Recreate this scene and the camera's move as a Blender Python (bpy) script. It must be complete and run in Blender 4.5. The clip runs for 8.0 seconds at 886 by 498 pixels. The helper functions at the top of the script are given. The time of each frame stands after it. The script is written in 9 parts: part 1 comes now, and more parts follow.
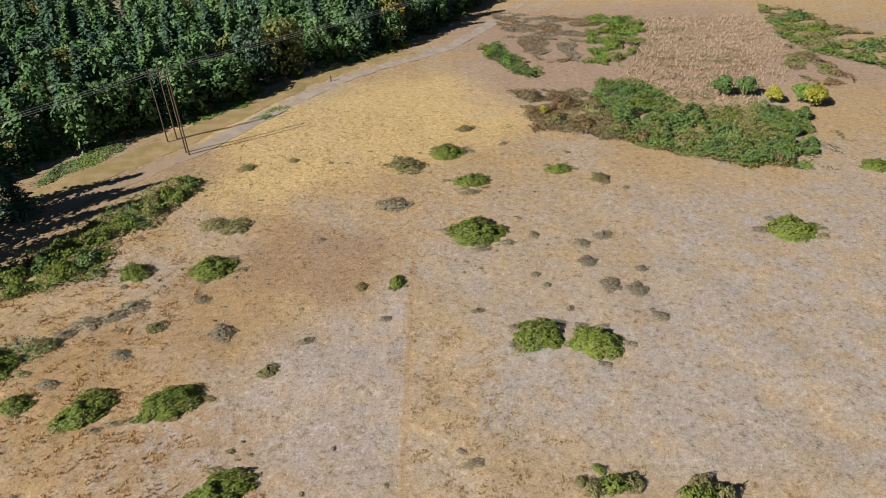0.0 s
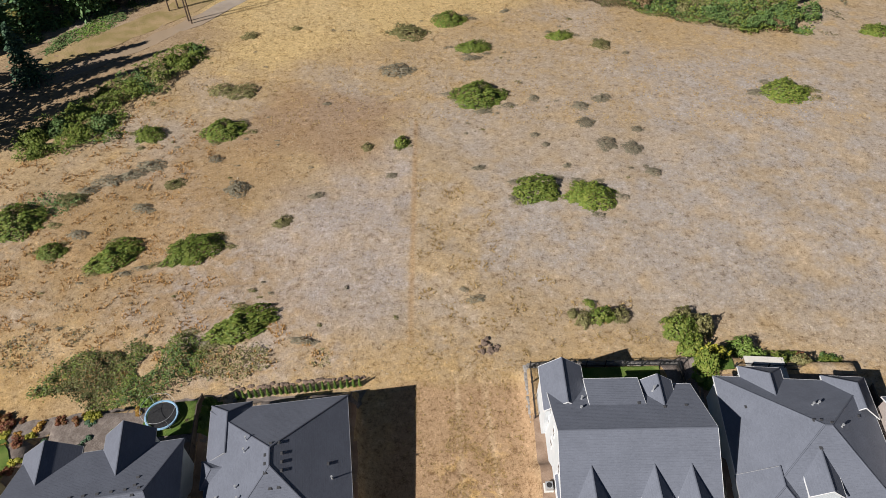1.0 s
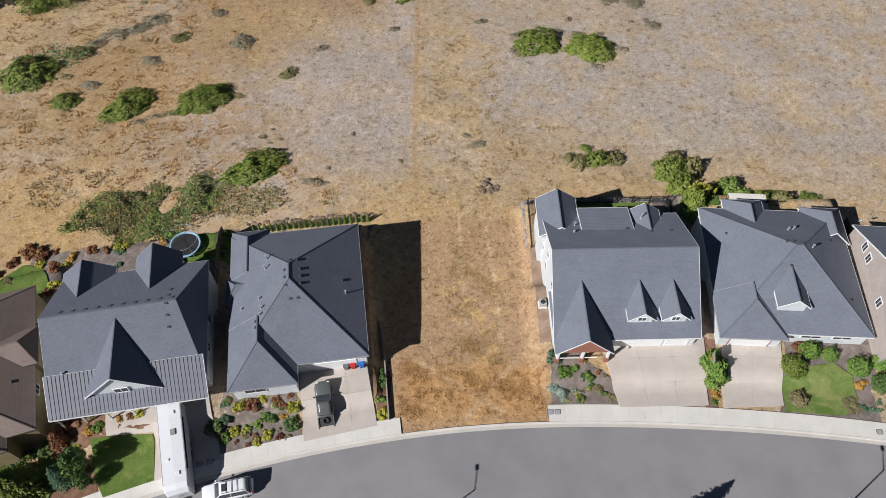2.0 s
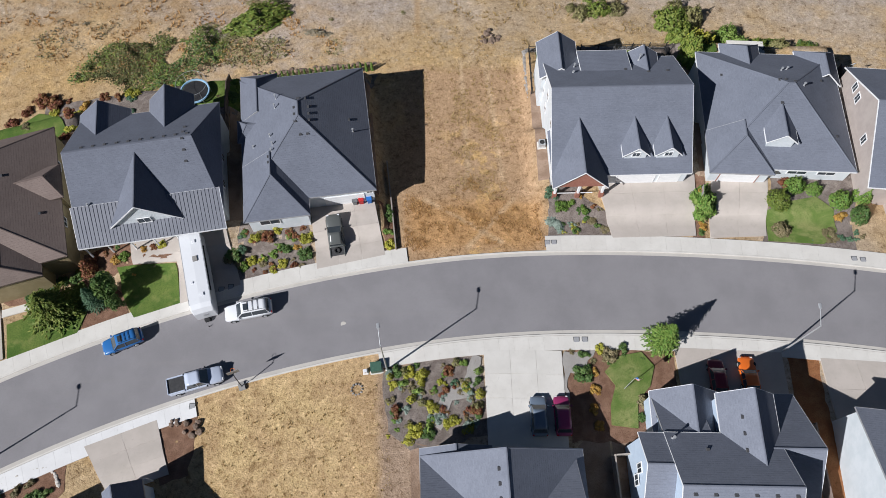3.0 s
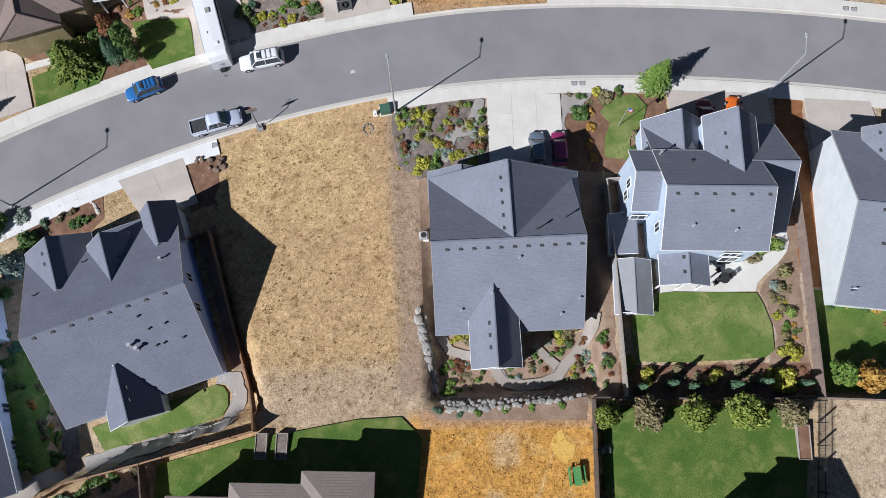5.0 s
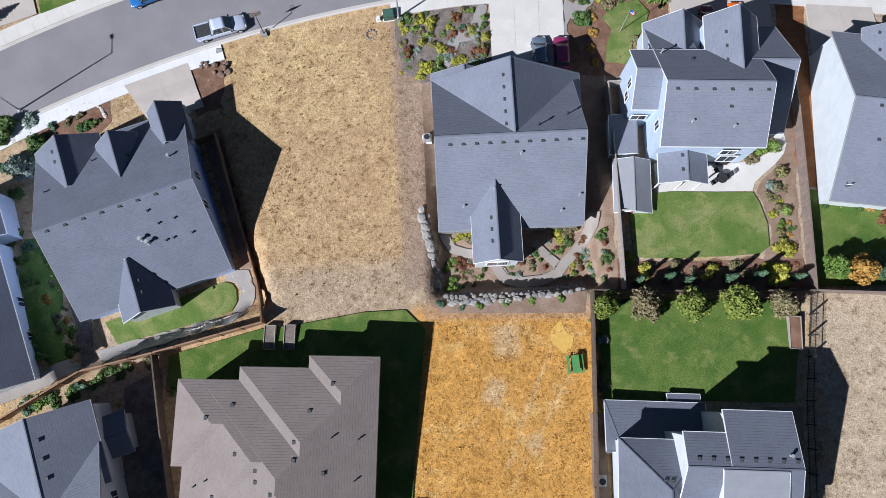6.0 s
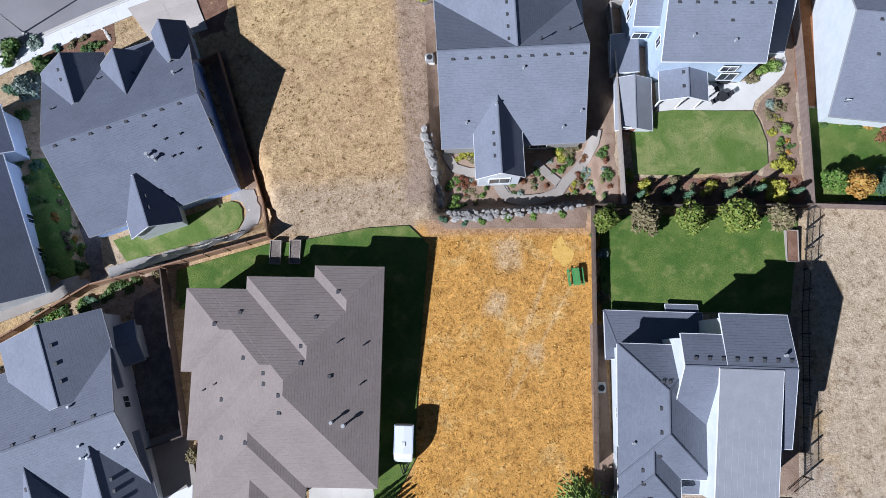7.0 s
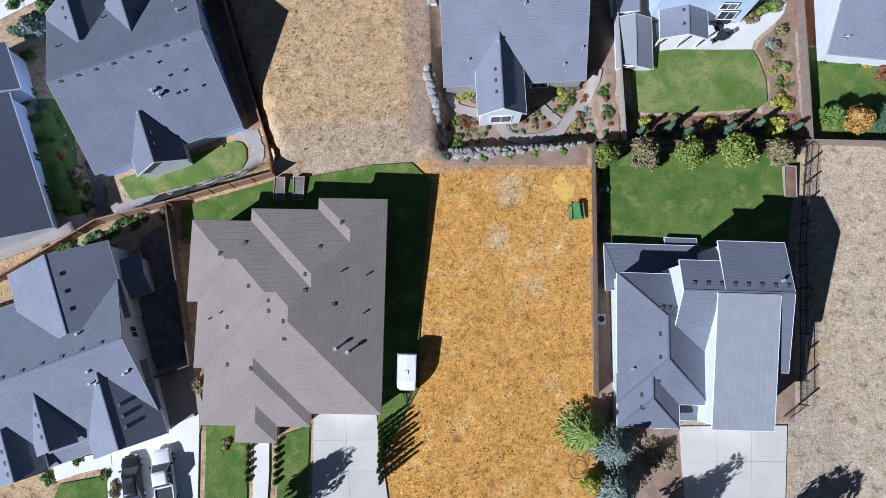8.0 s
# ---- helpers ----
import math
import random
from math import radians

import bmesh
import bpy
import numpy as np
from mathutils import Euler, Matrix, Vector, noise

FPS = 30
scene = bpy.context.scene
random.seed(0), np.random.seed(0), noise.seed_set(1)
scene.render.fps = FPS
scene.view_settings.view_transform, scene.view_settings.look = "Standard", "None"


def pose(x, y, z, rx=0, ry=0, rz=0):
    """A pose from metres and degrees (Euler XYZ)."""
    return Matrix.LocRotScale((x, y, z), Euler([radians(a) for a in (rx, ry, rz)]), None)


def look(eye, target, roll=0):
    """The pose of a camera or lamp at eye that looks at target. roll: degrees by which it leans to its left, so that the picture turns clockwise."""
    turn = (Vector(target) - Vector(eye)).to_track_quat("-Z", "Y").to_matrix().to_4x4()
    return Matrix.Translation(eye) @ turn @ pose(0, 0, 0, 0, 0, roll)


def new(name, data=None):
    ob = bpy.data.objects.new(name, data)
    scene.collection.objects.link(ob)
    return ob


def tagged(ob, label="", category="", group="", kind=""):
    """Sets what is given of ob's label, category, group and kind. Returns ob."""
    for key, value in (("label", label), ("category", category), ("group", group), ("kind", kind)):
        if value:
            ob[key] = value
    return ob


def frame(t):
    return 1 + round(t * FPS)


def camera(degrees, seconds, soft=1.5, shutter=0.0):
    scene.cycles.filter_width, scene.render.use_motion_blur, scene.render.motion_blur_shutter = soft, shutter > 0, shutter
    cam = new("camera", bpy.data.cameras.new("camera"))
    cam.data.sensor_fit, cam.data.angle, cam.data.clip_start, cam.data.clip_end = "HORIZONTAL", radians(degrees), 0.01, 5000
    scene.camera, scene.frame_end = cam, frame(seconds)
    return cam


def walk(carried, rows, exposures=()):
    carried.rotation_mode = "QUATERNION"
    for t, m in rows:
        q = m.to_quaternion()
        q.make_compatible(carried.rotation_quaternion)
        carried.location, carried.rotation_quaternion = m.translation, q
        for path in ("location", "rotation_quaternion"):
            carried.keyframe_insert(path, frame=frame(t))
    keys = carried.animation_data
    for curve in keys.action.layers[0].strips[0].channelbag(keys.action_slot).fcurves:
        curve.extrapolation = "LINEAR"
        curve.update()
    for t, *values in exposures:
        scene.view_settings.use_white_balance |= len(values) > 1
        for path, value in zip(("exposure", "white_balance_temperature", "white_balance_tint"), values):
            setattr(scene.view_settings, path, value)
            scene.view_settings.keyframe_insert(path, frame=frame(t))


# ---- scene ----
cam = camera(64.1, 8.0, soft=0.42)
PATH = [
    (0, (-0.018, 0.015, 77.958), (-0.015, 1.539, 76.663), 0.1),
    (0.5, (-0.244, -4.524, 77.885), (-0.242, -3.102, 76.479), -0.0),
    (1, (-0.508, -9.139, 77.812), (-0.507, -7.825, 76.304), -0.2),
    (1.2, (-0.611, -11.012, 77.797), (-0.608, -9.744, 76.25), -0.2),
    (2.3, (-1.211, -21.178, 77.651), (-1.21, -20.178, 75.919), -0.2),
    (2.5, (-1.316, -22.973, 77.639), (-1.315, -22.022, 75.879), -0.3),
    (3, (-1.562, -27.357, 77.624), (-1.561, -26.527, 75.804), -0.4),
    (3.4, (-1.749, -30.78, 77.626), (-1.749, -30.032, 75.77), -0.5),
    (3.5, (-1.794, -31.604, 77.627), (-1.794, -30.873, 75.765), -0.5),
    (4, (-2.012, -35.585, 77.654), (-2.012, -34.941, 75.761), -0.6),
    (4.4, (-2.193, -38.709, 77.684), (-2.195, -38.132, 75.769), -0.8),
    (4.5, (-2.237, -39.474, 77.687), (-2.238, -38.912, 75.767), -0.7),
    (4.7, (-2.322, -40.964, 77.696), (-2.323, -40.434, 75.768), -0.9),
    (5.8, (-2.756, -48.719, 77.791), (-2.757, -48.325, 75.83), -1.0),
    (6, (-2.829, -50.042, 77.8), (-2.832, -49.664, 75.836), -1.2),
    (6.5, (-3.013, -53.18, 77.86), (-3.016, -52.841, 75.889), -1.3),
    (7, (-3.17, -56.201, 77.903), (-3.175, -55.898, 75.926), -1.7),
    (7.5, (-3.341, -59.122, 77.955), (-3.345, -58.849, 75.974), -1.7),
    (8, (-3.49, -61.917, 77.988), (-3.495, -61.645, 76.007), -1.8),
]
walk(cam, [(t, look(eye, target, roll)) for t, eye, target, roll in PATH],
     exposures=[(0, 0.26, 6600, 11), (1.2, 0.22, 6450, 11), (2.5, 0.19, 6100, 11), (3.5, 0.22, 6000, 11), (5.8, 0.38, 5750, 12), (6.5, 0.42, 5550, 13), (7.2, 0.41, 5450, 13), (8, 0.41, 5350, 13)])

# ---- light ----
SUN_AZ, SUN_EL = radians(35.7), radians(37.5)      # the shadows run to the north-east
to_sun = Vector((-math.cos(SUN_AZ) * math.cos(SUN_EL), -math.sin(SUN_AZ) * math.cos(SUN_EL), math.sin(SUN_EL)))
sun = new("sun", bpy.data.lights.new("sun", "SUN"))
sun.data.energy, sun.data.angle, sun.data.color = 5.0, radians(0.53), (1.0, 0.965, 0.915)
sun.matrix_world = look(to_sun * 300, (0, 0, 0))
world = bpy.data.worlds.new("sky")
scene.world = world
world.use_nodes = True
wn = world.node_tree.nodes
wl = world.node_tree.links
sky = wn.new("ShaderNodeTexSky")
sky.sky_type, sky.sun_disc = "NISHITA", False
sky.sun_elevation, sky.sun_rotation = SUN_EL, math.atan2(to_sun.x, to_sun.y)
sky.ozone_density, sky.dust_density = 5.0, 0.3
wl.new(sky.outputs[0], wn["Background"].inputs[0])
wn["Background"].inputs[1].default_value = 0.021


# ---- node helpers and materials ----
class Nodes:
    """A small writer of node materials."""

    def __init__(self, name, rough=0.8, metal=0.0, spec=0.3):
        self.m = bpy.data.materials.new(name)
        self.m.use_nodes = True
        self.t = self.m.node_tree
        self.b = self.t.nodes["Principled BSDF"]
        self.b.inputs["Roughness"].default_value = rough
        self.b.inputs["Metallic"].default_value = metal
        self.b.inputs["Specular IOR Level"].default_value = spec
        self.geo = self.t.nodes.new("ShaderNodeNewGeometry")
        self.tc = self.t.nodes.new("ShaderNodeTexCoord")
        self.info = self.t.nodes.new("ShaderNodeObjectInfo")
        self.pos, self.obj, self.uv = self.geo.outputs["Position"], self.tc.outputs["Object"], self.tc.outputs["UV"]

    def put(self, socket, value):
        if hasattr(value, "links"):
            self.t.links.new(value, socket)
        elif isinstance(value, tuple) and len(value) == 3 and socket.type == "RGBA":
            socket.default_value = (*value, 1)
        else:
            socket.default_value = value

    def noise(self, vec, scale, detail=4.0, rough=0.6, distort=0.0):
        n = self.t.nodes.new("ShaderNodeTexNoise")
        self.put(n.inputs["Vector"], vec)
        n.inputs["Scale"].default_value, n.inputs["Detail"].default_value = scale, detail
        n.inputs["Roughness"].default_value, n.inputs["Distortion"].default_value = rough, distort
        return n.outputs["Fac"]

    def voronoi(self, vec, scale):
        n = self.t.nodes.new("ShaderNodeTexVoronoi")
        self.put(n.inputs["Vector"], vec)
        n.inputs["Scale"].default_value = scale
        return n.outputs["Distance"]

    def step(self, value, lo, hi, a=0.0, b=1.0):
        n = self.t.nodes.new("ShaderNodeMapRange")
        n.interpolation_type = "SMOOTHSTEP"
        self.put(n.inputs[0], value)
        for i, v in enumerate((lo, hi, a, b)):
            n.inputs[i + 1].default_value = v
        return n.outputs[0]

    def mix(self, fac, a, b, mode="MIX"):
        n = self.t.nodes.new("ShaderNodeMix")
        n.data_type, n.blend_type = "RGBA", mode
        self.put(n.inputs[0], fac)
        self.put(n.inputs[6], a)
        self.put(n.inputs[7], b)
        return n.outputs[2]

    def math(self, op, a, b=0.0):
        n = self.t.nodes.new("ShaderNodeMath")
        n.operation = op
        self.put(n.inputs[0], a)
        self.put(n.inputs[1], b)
        return n.outputs[0]

    def scaled(self, vec, s, r=0.0):
        n = self.t.nodes.new("ShaderNodeMapping")
        self.put(n.inputs["Vector"], vec)
        n.inputs["Scale"].default_value, n.inputs["Rotation"].default_value = s, (0, 0, r)
        return n.outputs[0]

    def box(self, cx, cy, hx, hy, soft, wobble=None, rot=0.0):
        """1 inside a soft-edged patch of the ground, 0 outside."""
        m = self.t.nodes.new("ShaderNodeMapping")
        m.vector_type = "TEXTURE"
        self.put(m.inputs["Vector"], self.pos)
        m.inputs["Location"].default_value, m.inputs["Rotation"].default_value = (cx, cy, 0), (0, 0, radians(rot))
        s = self.t.nodes.new("ShaderNodeSeparateXYZ")
        self.t.links.new(m.outputs[0], s.inputs[0])
        fx, fy = self.math("ABSOLUTE", s.outputs[0]), self.math("ABSOLUTE", s.outputs[1])
        if wobble is not None:
            w = self.math("MULTIPLY", self.math("SUBTRACT", wobble, 0.5), soft * 3)
            fx, fy = self.math("ADD", fx, w), self.math("ADD", fy, w)
        return self.math("MULTIPLY", self.step(fx, hx + soft, hx - soft), self.step(fy, hy + soft, hy - soft))

    def bump(self, height, dist, strength=1.0):
        n = self.t.nodes.new("ShaderNodeBump")
        n.inputs["Distance"].default_value, n.inputs["Strength"].default_value = dist, strength
        self.put(n.inputs["Height"], height)
        self.t.links.new(n.outputs[0], self.b.inputs["Normal"])

    def done(self, colour):
        self.put(self.b.inputs["Base Color"], colour)
        return self.m


def plain(name, a, b, scale=3.0, rough=0.7, metal=0.0, bump=0.01, vary=0.0, spec=0.3):
    """Two tones at two scales with a fine relief; vary tints repeats apart."""
    n = Nodes(name, rough, metal, spec)
    f = n.math("ADD", n.math("MULTIPLY", n.noise(n.obj, scale), 0.6), n.math("MULTIPLY", n.noise(n.obj, scale * 9), 0.4))
    c = n.mix(n.step(f, 0.35, 0.65), a, b)
    if vary:
        c = n.mix(n.math("MULTIPLY", n.info.outputs["Random"], vary), c, tuple(v * 0.45 for v in a))
    if bump:
        n.bump(n.noise(n.obj, scale * 14), bump)
    return n.done(c)


def leaf(name, a, b, c):
    """Foliage: three greens by clump, leaf and plant."""
    n = Nodes(name, 0.62, 0, 0.25)
    col = n.mix(n.step(n.noise(n.pos, 1.3, 3), 0.35, 0.65), a, b)
    col = n.mix(n.step(n.geo.outputs["Random Per Island"], 0.45, 1.0), col, c)
    col = n.mix(n.math("MULTIPLY", n.info.outputs["Random"], 0.45), col, tuple(v * 0.55 for v in a))
    n.b.inputs["Subsurface Weight"].default_value = 0.0
    return n.done(col)


def shingle(name, a, b):
    """Asphalt shingles in courses, from the roof's own UV in metres."""
    n = Nodes(name, 0.85, 0, 0.25)
    br = n.t.nodes.new("ShaderNodeTexBrick")
    n.put(br.inputs["Vector"], n.uv)
    br.inputs["Scale"].default_value = 1.0
    br.inputs["Brick Width"].default_value, br.inputs["Row Height"].default_value = 0.34, 0.17
    br.inputs["Mortar Size"].default_value, br.inputs["Mortar Smooth"].default_value = 0.005, 0.5
    br.inputs["Color1"].default_value, br.inputs["Color2"].default_value = (*a, 1), (*b, 1)
    br.inputs["Mortar"].default_value = (*[v * 0.88 for v in a], 1)
    col = n.mix(n.step(n.noise(n.obj, 0.35, 3), 0.3, 0.75, 0, 0.3), br.outputs["Color"], tuple(v * 1.35 for v in b))
    col = n.mix(n.step(n.noise(n.obj, 7, 3), 0.45, 0.75, 0, 0.35), col, tuple(v * 0.7 for v in a))
    sep = n.t.nodes.new("ShaderNodeSeparateXYZ")
    n.t.links.new(n.uv, sep.inputs[0])
    saw = n.math("FRACT", n.math("DIVIDE", sep.outputs[1], 0.28))
    n.bump(n.math("SUBTRACT", 1.0, saw), 0.022, 0.8)
    return n.done(col)


def dry_ground():
    n = Nodes("dry_ground", 0.95, 0, 0.1)
    p = n.pos
    big, mid, fine, grain = n.noise(p, 0.035, 4), n.noise(p, 0.22, 4), n.noise(p, 1.6, 4, 0.7), n.noise(p, 7.0, 3, 0.7)
    warp, tuft0 = n.noise(p, 0.12, 5, 0.65), n.noise(p, 0.5, 5, 0.7)
    straw, gold, pale, brown = (0.45, 0.325, 0.185), (0.51, 0.34, 0.15), (0.41, 0.355, 0.31), (0.29, 0.19, 0.11)
    col = n.mix(n.step(big, 0.45, 0.65, 0, 0.6), straw, pale)
    col = n.mix(n.step(mid, 0.5, 0.75, 0, 0.7), col, gold)
    # bare grey swathes of the field, the gold shoulder above them and the browner dip
    col = n.mix(n.math("MULTIPLY", n.box(44, 90, 44, 40, 16, warp, -6), n.step(mid, 0.35, 0.62, 1.0, 0.45)), col, pale)
    swath = n.math("MULTIPLY", n.box(-17, 63, 32, 17, 8, warp, 44), n.box(-45.6, 60, 40, 60, 0.9, fine))
    col = n.mix(n.math("MULTIPLY", swath, n.step(mid, 0.3, 0.65, 0.9, 0.5)), col, (0.42, 0.365, 0.335))
    col = n.mix(n.math("MULTIPLY", n.box(-24, 101, 13, 11, 4, warp, -15), 0.65), col, (0.32, 0.205, 0.12))
    col = n.mix(n.math("MULTIPLY", n.box(-48, 78, 12, 22, 6, warp, -40), 0.5), col, (0.36, 0.235, 0.12))
    low = n.box(-58, 58, 30, 24, 9, warp, 30)
    col = n.mix(n.math("MULTIPLY", low, n.step(n.noise(p, 0.3, 5, 0.7, 0.8), 0.4, 0.62, 0.05, 0.75)), col, (0.39, 0.255, 0.125))
    col = n.mix(n.math("MULTIPLY", n.box(0.5, 62, 6.5, 26, 5, warp, 0), n.step(mid, 0.35, 0.6, 0.1, 0.6)), col, (0.48, 0.35, 0.20))
    col = n.mix(n.math("MULTIPLY", n.box(22, 112, 16, 26, 9, warp, 10), 0.4), col, straw)
    col = n.mix(n.math("MULTIPLY", n.box(-20, 165, 45, 26, 8, warp, 32), 0.75), col, (0.63, 0.46, 0.215))
    col = n.mix(n.math("MULTIPLY", n.box(-5.4, 74, 0.35, 28, 0.35, warp, 0.5), 0.6), col, (0.40, 0.255, 0.13))
    col = n.mix(n.math("MULTIPLY", n.box(70, 245, 66, 58, 14, warp, 10), 0.85), col, (0.40, 0.285, 0.21))
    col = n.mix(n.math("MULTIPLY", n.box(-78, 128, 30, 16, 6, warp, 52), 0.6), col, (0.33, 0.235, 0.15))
    # the strip behind the houses and the empty plots
    col = n.mix(n.math("MULTIPLY", n.box(0, 41, 75, 6, 7, warp), n.step(tuft0, 0.35, 0.65, 0.2, 0.75)), col, gold)
    col = n.mix(n.math("MULTIPLY", n.box(2, 22, 9.5, 17, 1.5, warp), 0.9), col, (0.42, 0.275, 0.16))
    col = n.mix(n.math("MULTIPLY", n.box(3, 18, 3.6, 13, 2.5, warp), n.step(tuft0, 0.5, 0.62, 0, 0.85)), col, (0.58, 0.38, 0.16))
    col = n.mix(n.math("MULTIPLY", n.box(2.5, 12.5, 8, 3.6, 1.6, warp), 0.7), col, (0.50, 0.28, 0.11))
    col = n.mix(n.math("MULTIPLY", n.box(-18, -24, 13, 22, 1.0, warp), 0.9), col, (0.51, 0.35, 0.185))
    col = n.mix(n.math("MULTIPLY", n.box(-20, -14, 7, 7, 4, warp, 10), n.step(mid, 0.35, 0.6, 0.2, 0.8)), col, (0.60, 0.44, 0.22))
    patch = n.noise(p, 0.28, 5, 0.7, 0.6)
    col = n.mix(n.math("MULTIPLY", n.box(-18, -24, 13, 22, 1.0, warp), n.step(patch, 0.48, 0.66, 0, 0.5)), col, (0.38, 0.245, 0.13))
    col = n.mix(n.math("MULTIPLY", n.box(-18, -24, 13, 22, 1.0, warp), n.step(patch, 0.44, 0.32, 0, 0.45)), col, (0.60, 0.44, 0.21))
    col = n.mix(n.math("MULTIPLY", n.box(-12, -40, 10, 3.0, 1.5, warp, 3), 0.7), col, (0.42, 0.33, 0.24))
    col = n.mix(n.math("MULTIPLY", n.box(-6.3, -22, 1.8, 18, 0.8, warp, 3), 0.9), col, (0.33, 0.24, 0.175))
    col = n.mix(n.math("MULTIPLY", n.box(3, -63.2, 9.8, 20.6, 1.0, warp, -2.5), 0.95), col, (0.59, 0.31, 0.07))
    col = n.mix(n.math("MULTIPLY", n.box(-7.4, -76, 3.0, 8, 0.7, warp), 0.95), col, (0.59, 0.31, 0.07))
    col = n.mix(n.math("MULTIPLY", n.box(3, -63.2, 9.8, 20.6, 1.0, warp, -2.5), n.step(patch, 0.46, 0.36, 0, 0.6)), col, (0.64, 0.43, 0.17))
    for tx_, ty_, th_, tr_ in ((1.0, 13.0, 6.0, 55), (4.6, 12.6, 5.0, -40), (5.6, 30.0, 11.0, 4), (1.6, 30.0, 11.0, 2)):   # trodden lines over the northern plot
        col = n.mix(n.math("MULTIPLY", n.box(tx_, ty_, 0.3, th_, 0.35, warp, tr_), 0.5), col, (0.58, 0.43, 0.27))
    for tx_, ty_, th_, tr_ in ((6.4, -50.0, 4.6, -25), (6.6, -54.8, 6.4, -30), (5.2, -53.4, 5.6, -23)):   # pale wheel marks
        col = n.mix(n.math("MULTIPLY", n.box(tx_, ty_, 0.14, th_, 0.2, warp, tr_), 0.4), col, (0.66, 0.50, 0.28))
    for tx_, ty_, th_, tr_ in ((3.5, -45.6, 1.3, 8), (2.2, -50.7, 1.0, -14), (6.0, -56.0, 0.9, 20)):
        col = n.mix(n.math("MULTIPLY", n.box(tx_, ty_, th_, th_ * 1.3, 0.7, warp, tr_), 0.6), col, (0.58, 0.46, 0.30))
    col = n.mix(n.math("MULTIPLY", n.box(4, -42.3, 9, 1.0, 0.6, warp), 0.8), col, (0.44, 0.27, 0.16))
    col = n.mix(n.math("MULTIPLY", n.box(45, -62, 10, 22, 1.0, warp), 0.8), col, (0.50, 0.40, 0.28))
    # tufts and bare specks
    tuft, clod = n.noise(p, 0.9, 6, 0.78), n.noise(p, 2.6, 5, 0.8)
    col = n.mix(n.step(tuft, 0.52, 0.66, 0, 0.9), col, (1.32, 1.34, 1.4), "MULTIPLY")
    col = n.mix(n.step(tuft, 0.48, 0.34, 0, 1.0), col, (0.56, 0.51, 0.46), "MULTIPLY")
    col = n.mix(n.step(clod, 0.53, 0.65, 0, 0.7), col, (1.34, 1.36, 1.4), "MULTIPLY")
    col = n.mix(n.step(clod, 0.47, 0.35, 0, 0.9), col, (0.52, 0.48, 0.44), "MULTIPLY")
    col = n.mix(n.step(fine, 0.55, 0.8, 0, 0.45), col, brown)
    col = n.mix(n.step(grain, 0.5, 0.72, 0, 0.5), col, (1.3, 1.32, 1.36), "MULTIPLY")
    col = n.mix(n.step(grain, 0.45, 0.3, 0, 0.5), col, (0.7, 0.67, 0.64), "MULTIPLY")
    speck = n.noise(p, 3.4, 3, 0.75)
    col = n.mix(n.math("MULTIPLY", n.step(speck, 0.60, 0.72, 0, 0.6), n.step(mid, 0.4, 0.65, 0.25, 1.0)), col, (0.19, 0.13, 0.07))
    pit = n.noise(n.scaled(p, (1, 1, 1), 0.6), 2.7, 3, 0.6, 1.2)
    for bx_, by_, hx_, hy_, tr_, k_ in ((3, -63.2, 9.6, 20.6, -2.5, 0.8), (-18, -24, 13, 22, 0, 0.3), (2, 18, 9, 11, 0, 0.6)):   # shade of small pits between the tufts, painted as dark specks
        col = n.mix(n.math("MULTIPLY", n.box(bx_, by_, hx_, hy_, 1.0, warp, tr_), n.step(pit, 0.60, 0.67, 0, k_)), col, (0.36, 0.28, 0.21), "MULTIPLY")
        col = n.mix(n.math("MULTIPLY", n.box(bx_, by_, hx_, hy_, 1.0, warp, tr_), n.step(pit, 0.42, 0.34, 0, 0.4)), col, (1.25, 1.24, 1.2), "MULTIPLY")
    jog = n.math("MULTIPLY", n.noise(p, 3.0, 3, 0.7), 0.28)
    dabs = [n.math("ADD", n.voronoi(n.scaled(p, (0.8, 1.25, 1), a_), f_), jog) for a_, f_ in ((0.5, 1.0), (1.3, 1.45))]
    for bx_, by_, hx_, hy_, tr_, k_ in ((3, -63.2, 9.6, 20.6, -2.5, 0.6), (-18, -30, 13, 13, 0, 0.4)):   # shade in wider hollows, put into the colour as dark dabs
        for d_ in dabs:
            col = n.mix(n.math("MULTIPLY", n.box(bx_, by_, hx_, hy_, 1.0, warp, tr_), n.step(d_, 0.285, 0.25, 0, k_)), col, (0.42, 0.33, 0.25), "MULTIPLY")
    n.bump(n.math("ADD", n.math("MULTIPLY", pit, -0.35), n.math("ADD", n.math("MULTIPLY", fine, 0.7), n.math("MULTIPLY", grain, 0.6))), 0.13, 0.9)
    return n.done(col)


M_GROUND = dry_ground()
n = Nodes("asphalt", 0.9, 0, 0.2)
c_ = n.mix(n.step(n.noise(n.pos, 0.18, 4), 0.3, 0.7), (0.245, 0.234, 0.243), (0.29, 0.277, 0.286))
c_ = n.mix(n.step(n.noise(n.scaled(n.pos, (0.03, 1.2, 1), 0.0), 1.0, 3), 0.5, 0.8, 0, 0.35), c_, (0.29, 0.275, 0.27))
c_ = n.mix(n.step(n.noise(n.pos, 18, 2), 0.4, 0.7, 0, 0.4), c_, (0.17, 0.165, 0.163))
n.bump(n.noise(n.pos, 30, 2), 0.01)
M_ASPHALT = n.done(c_)


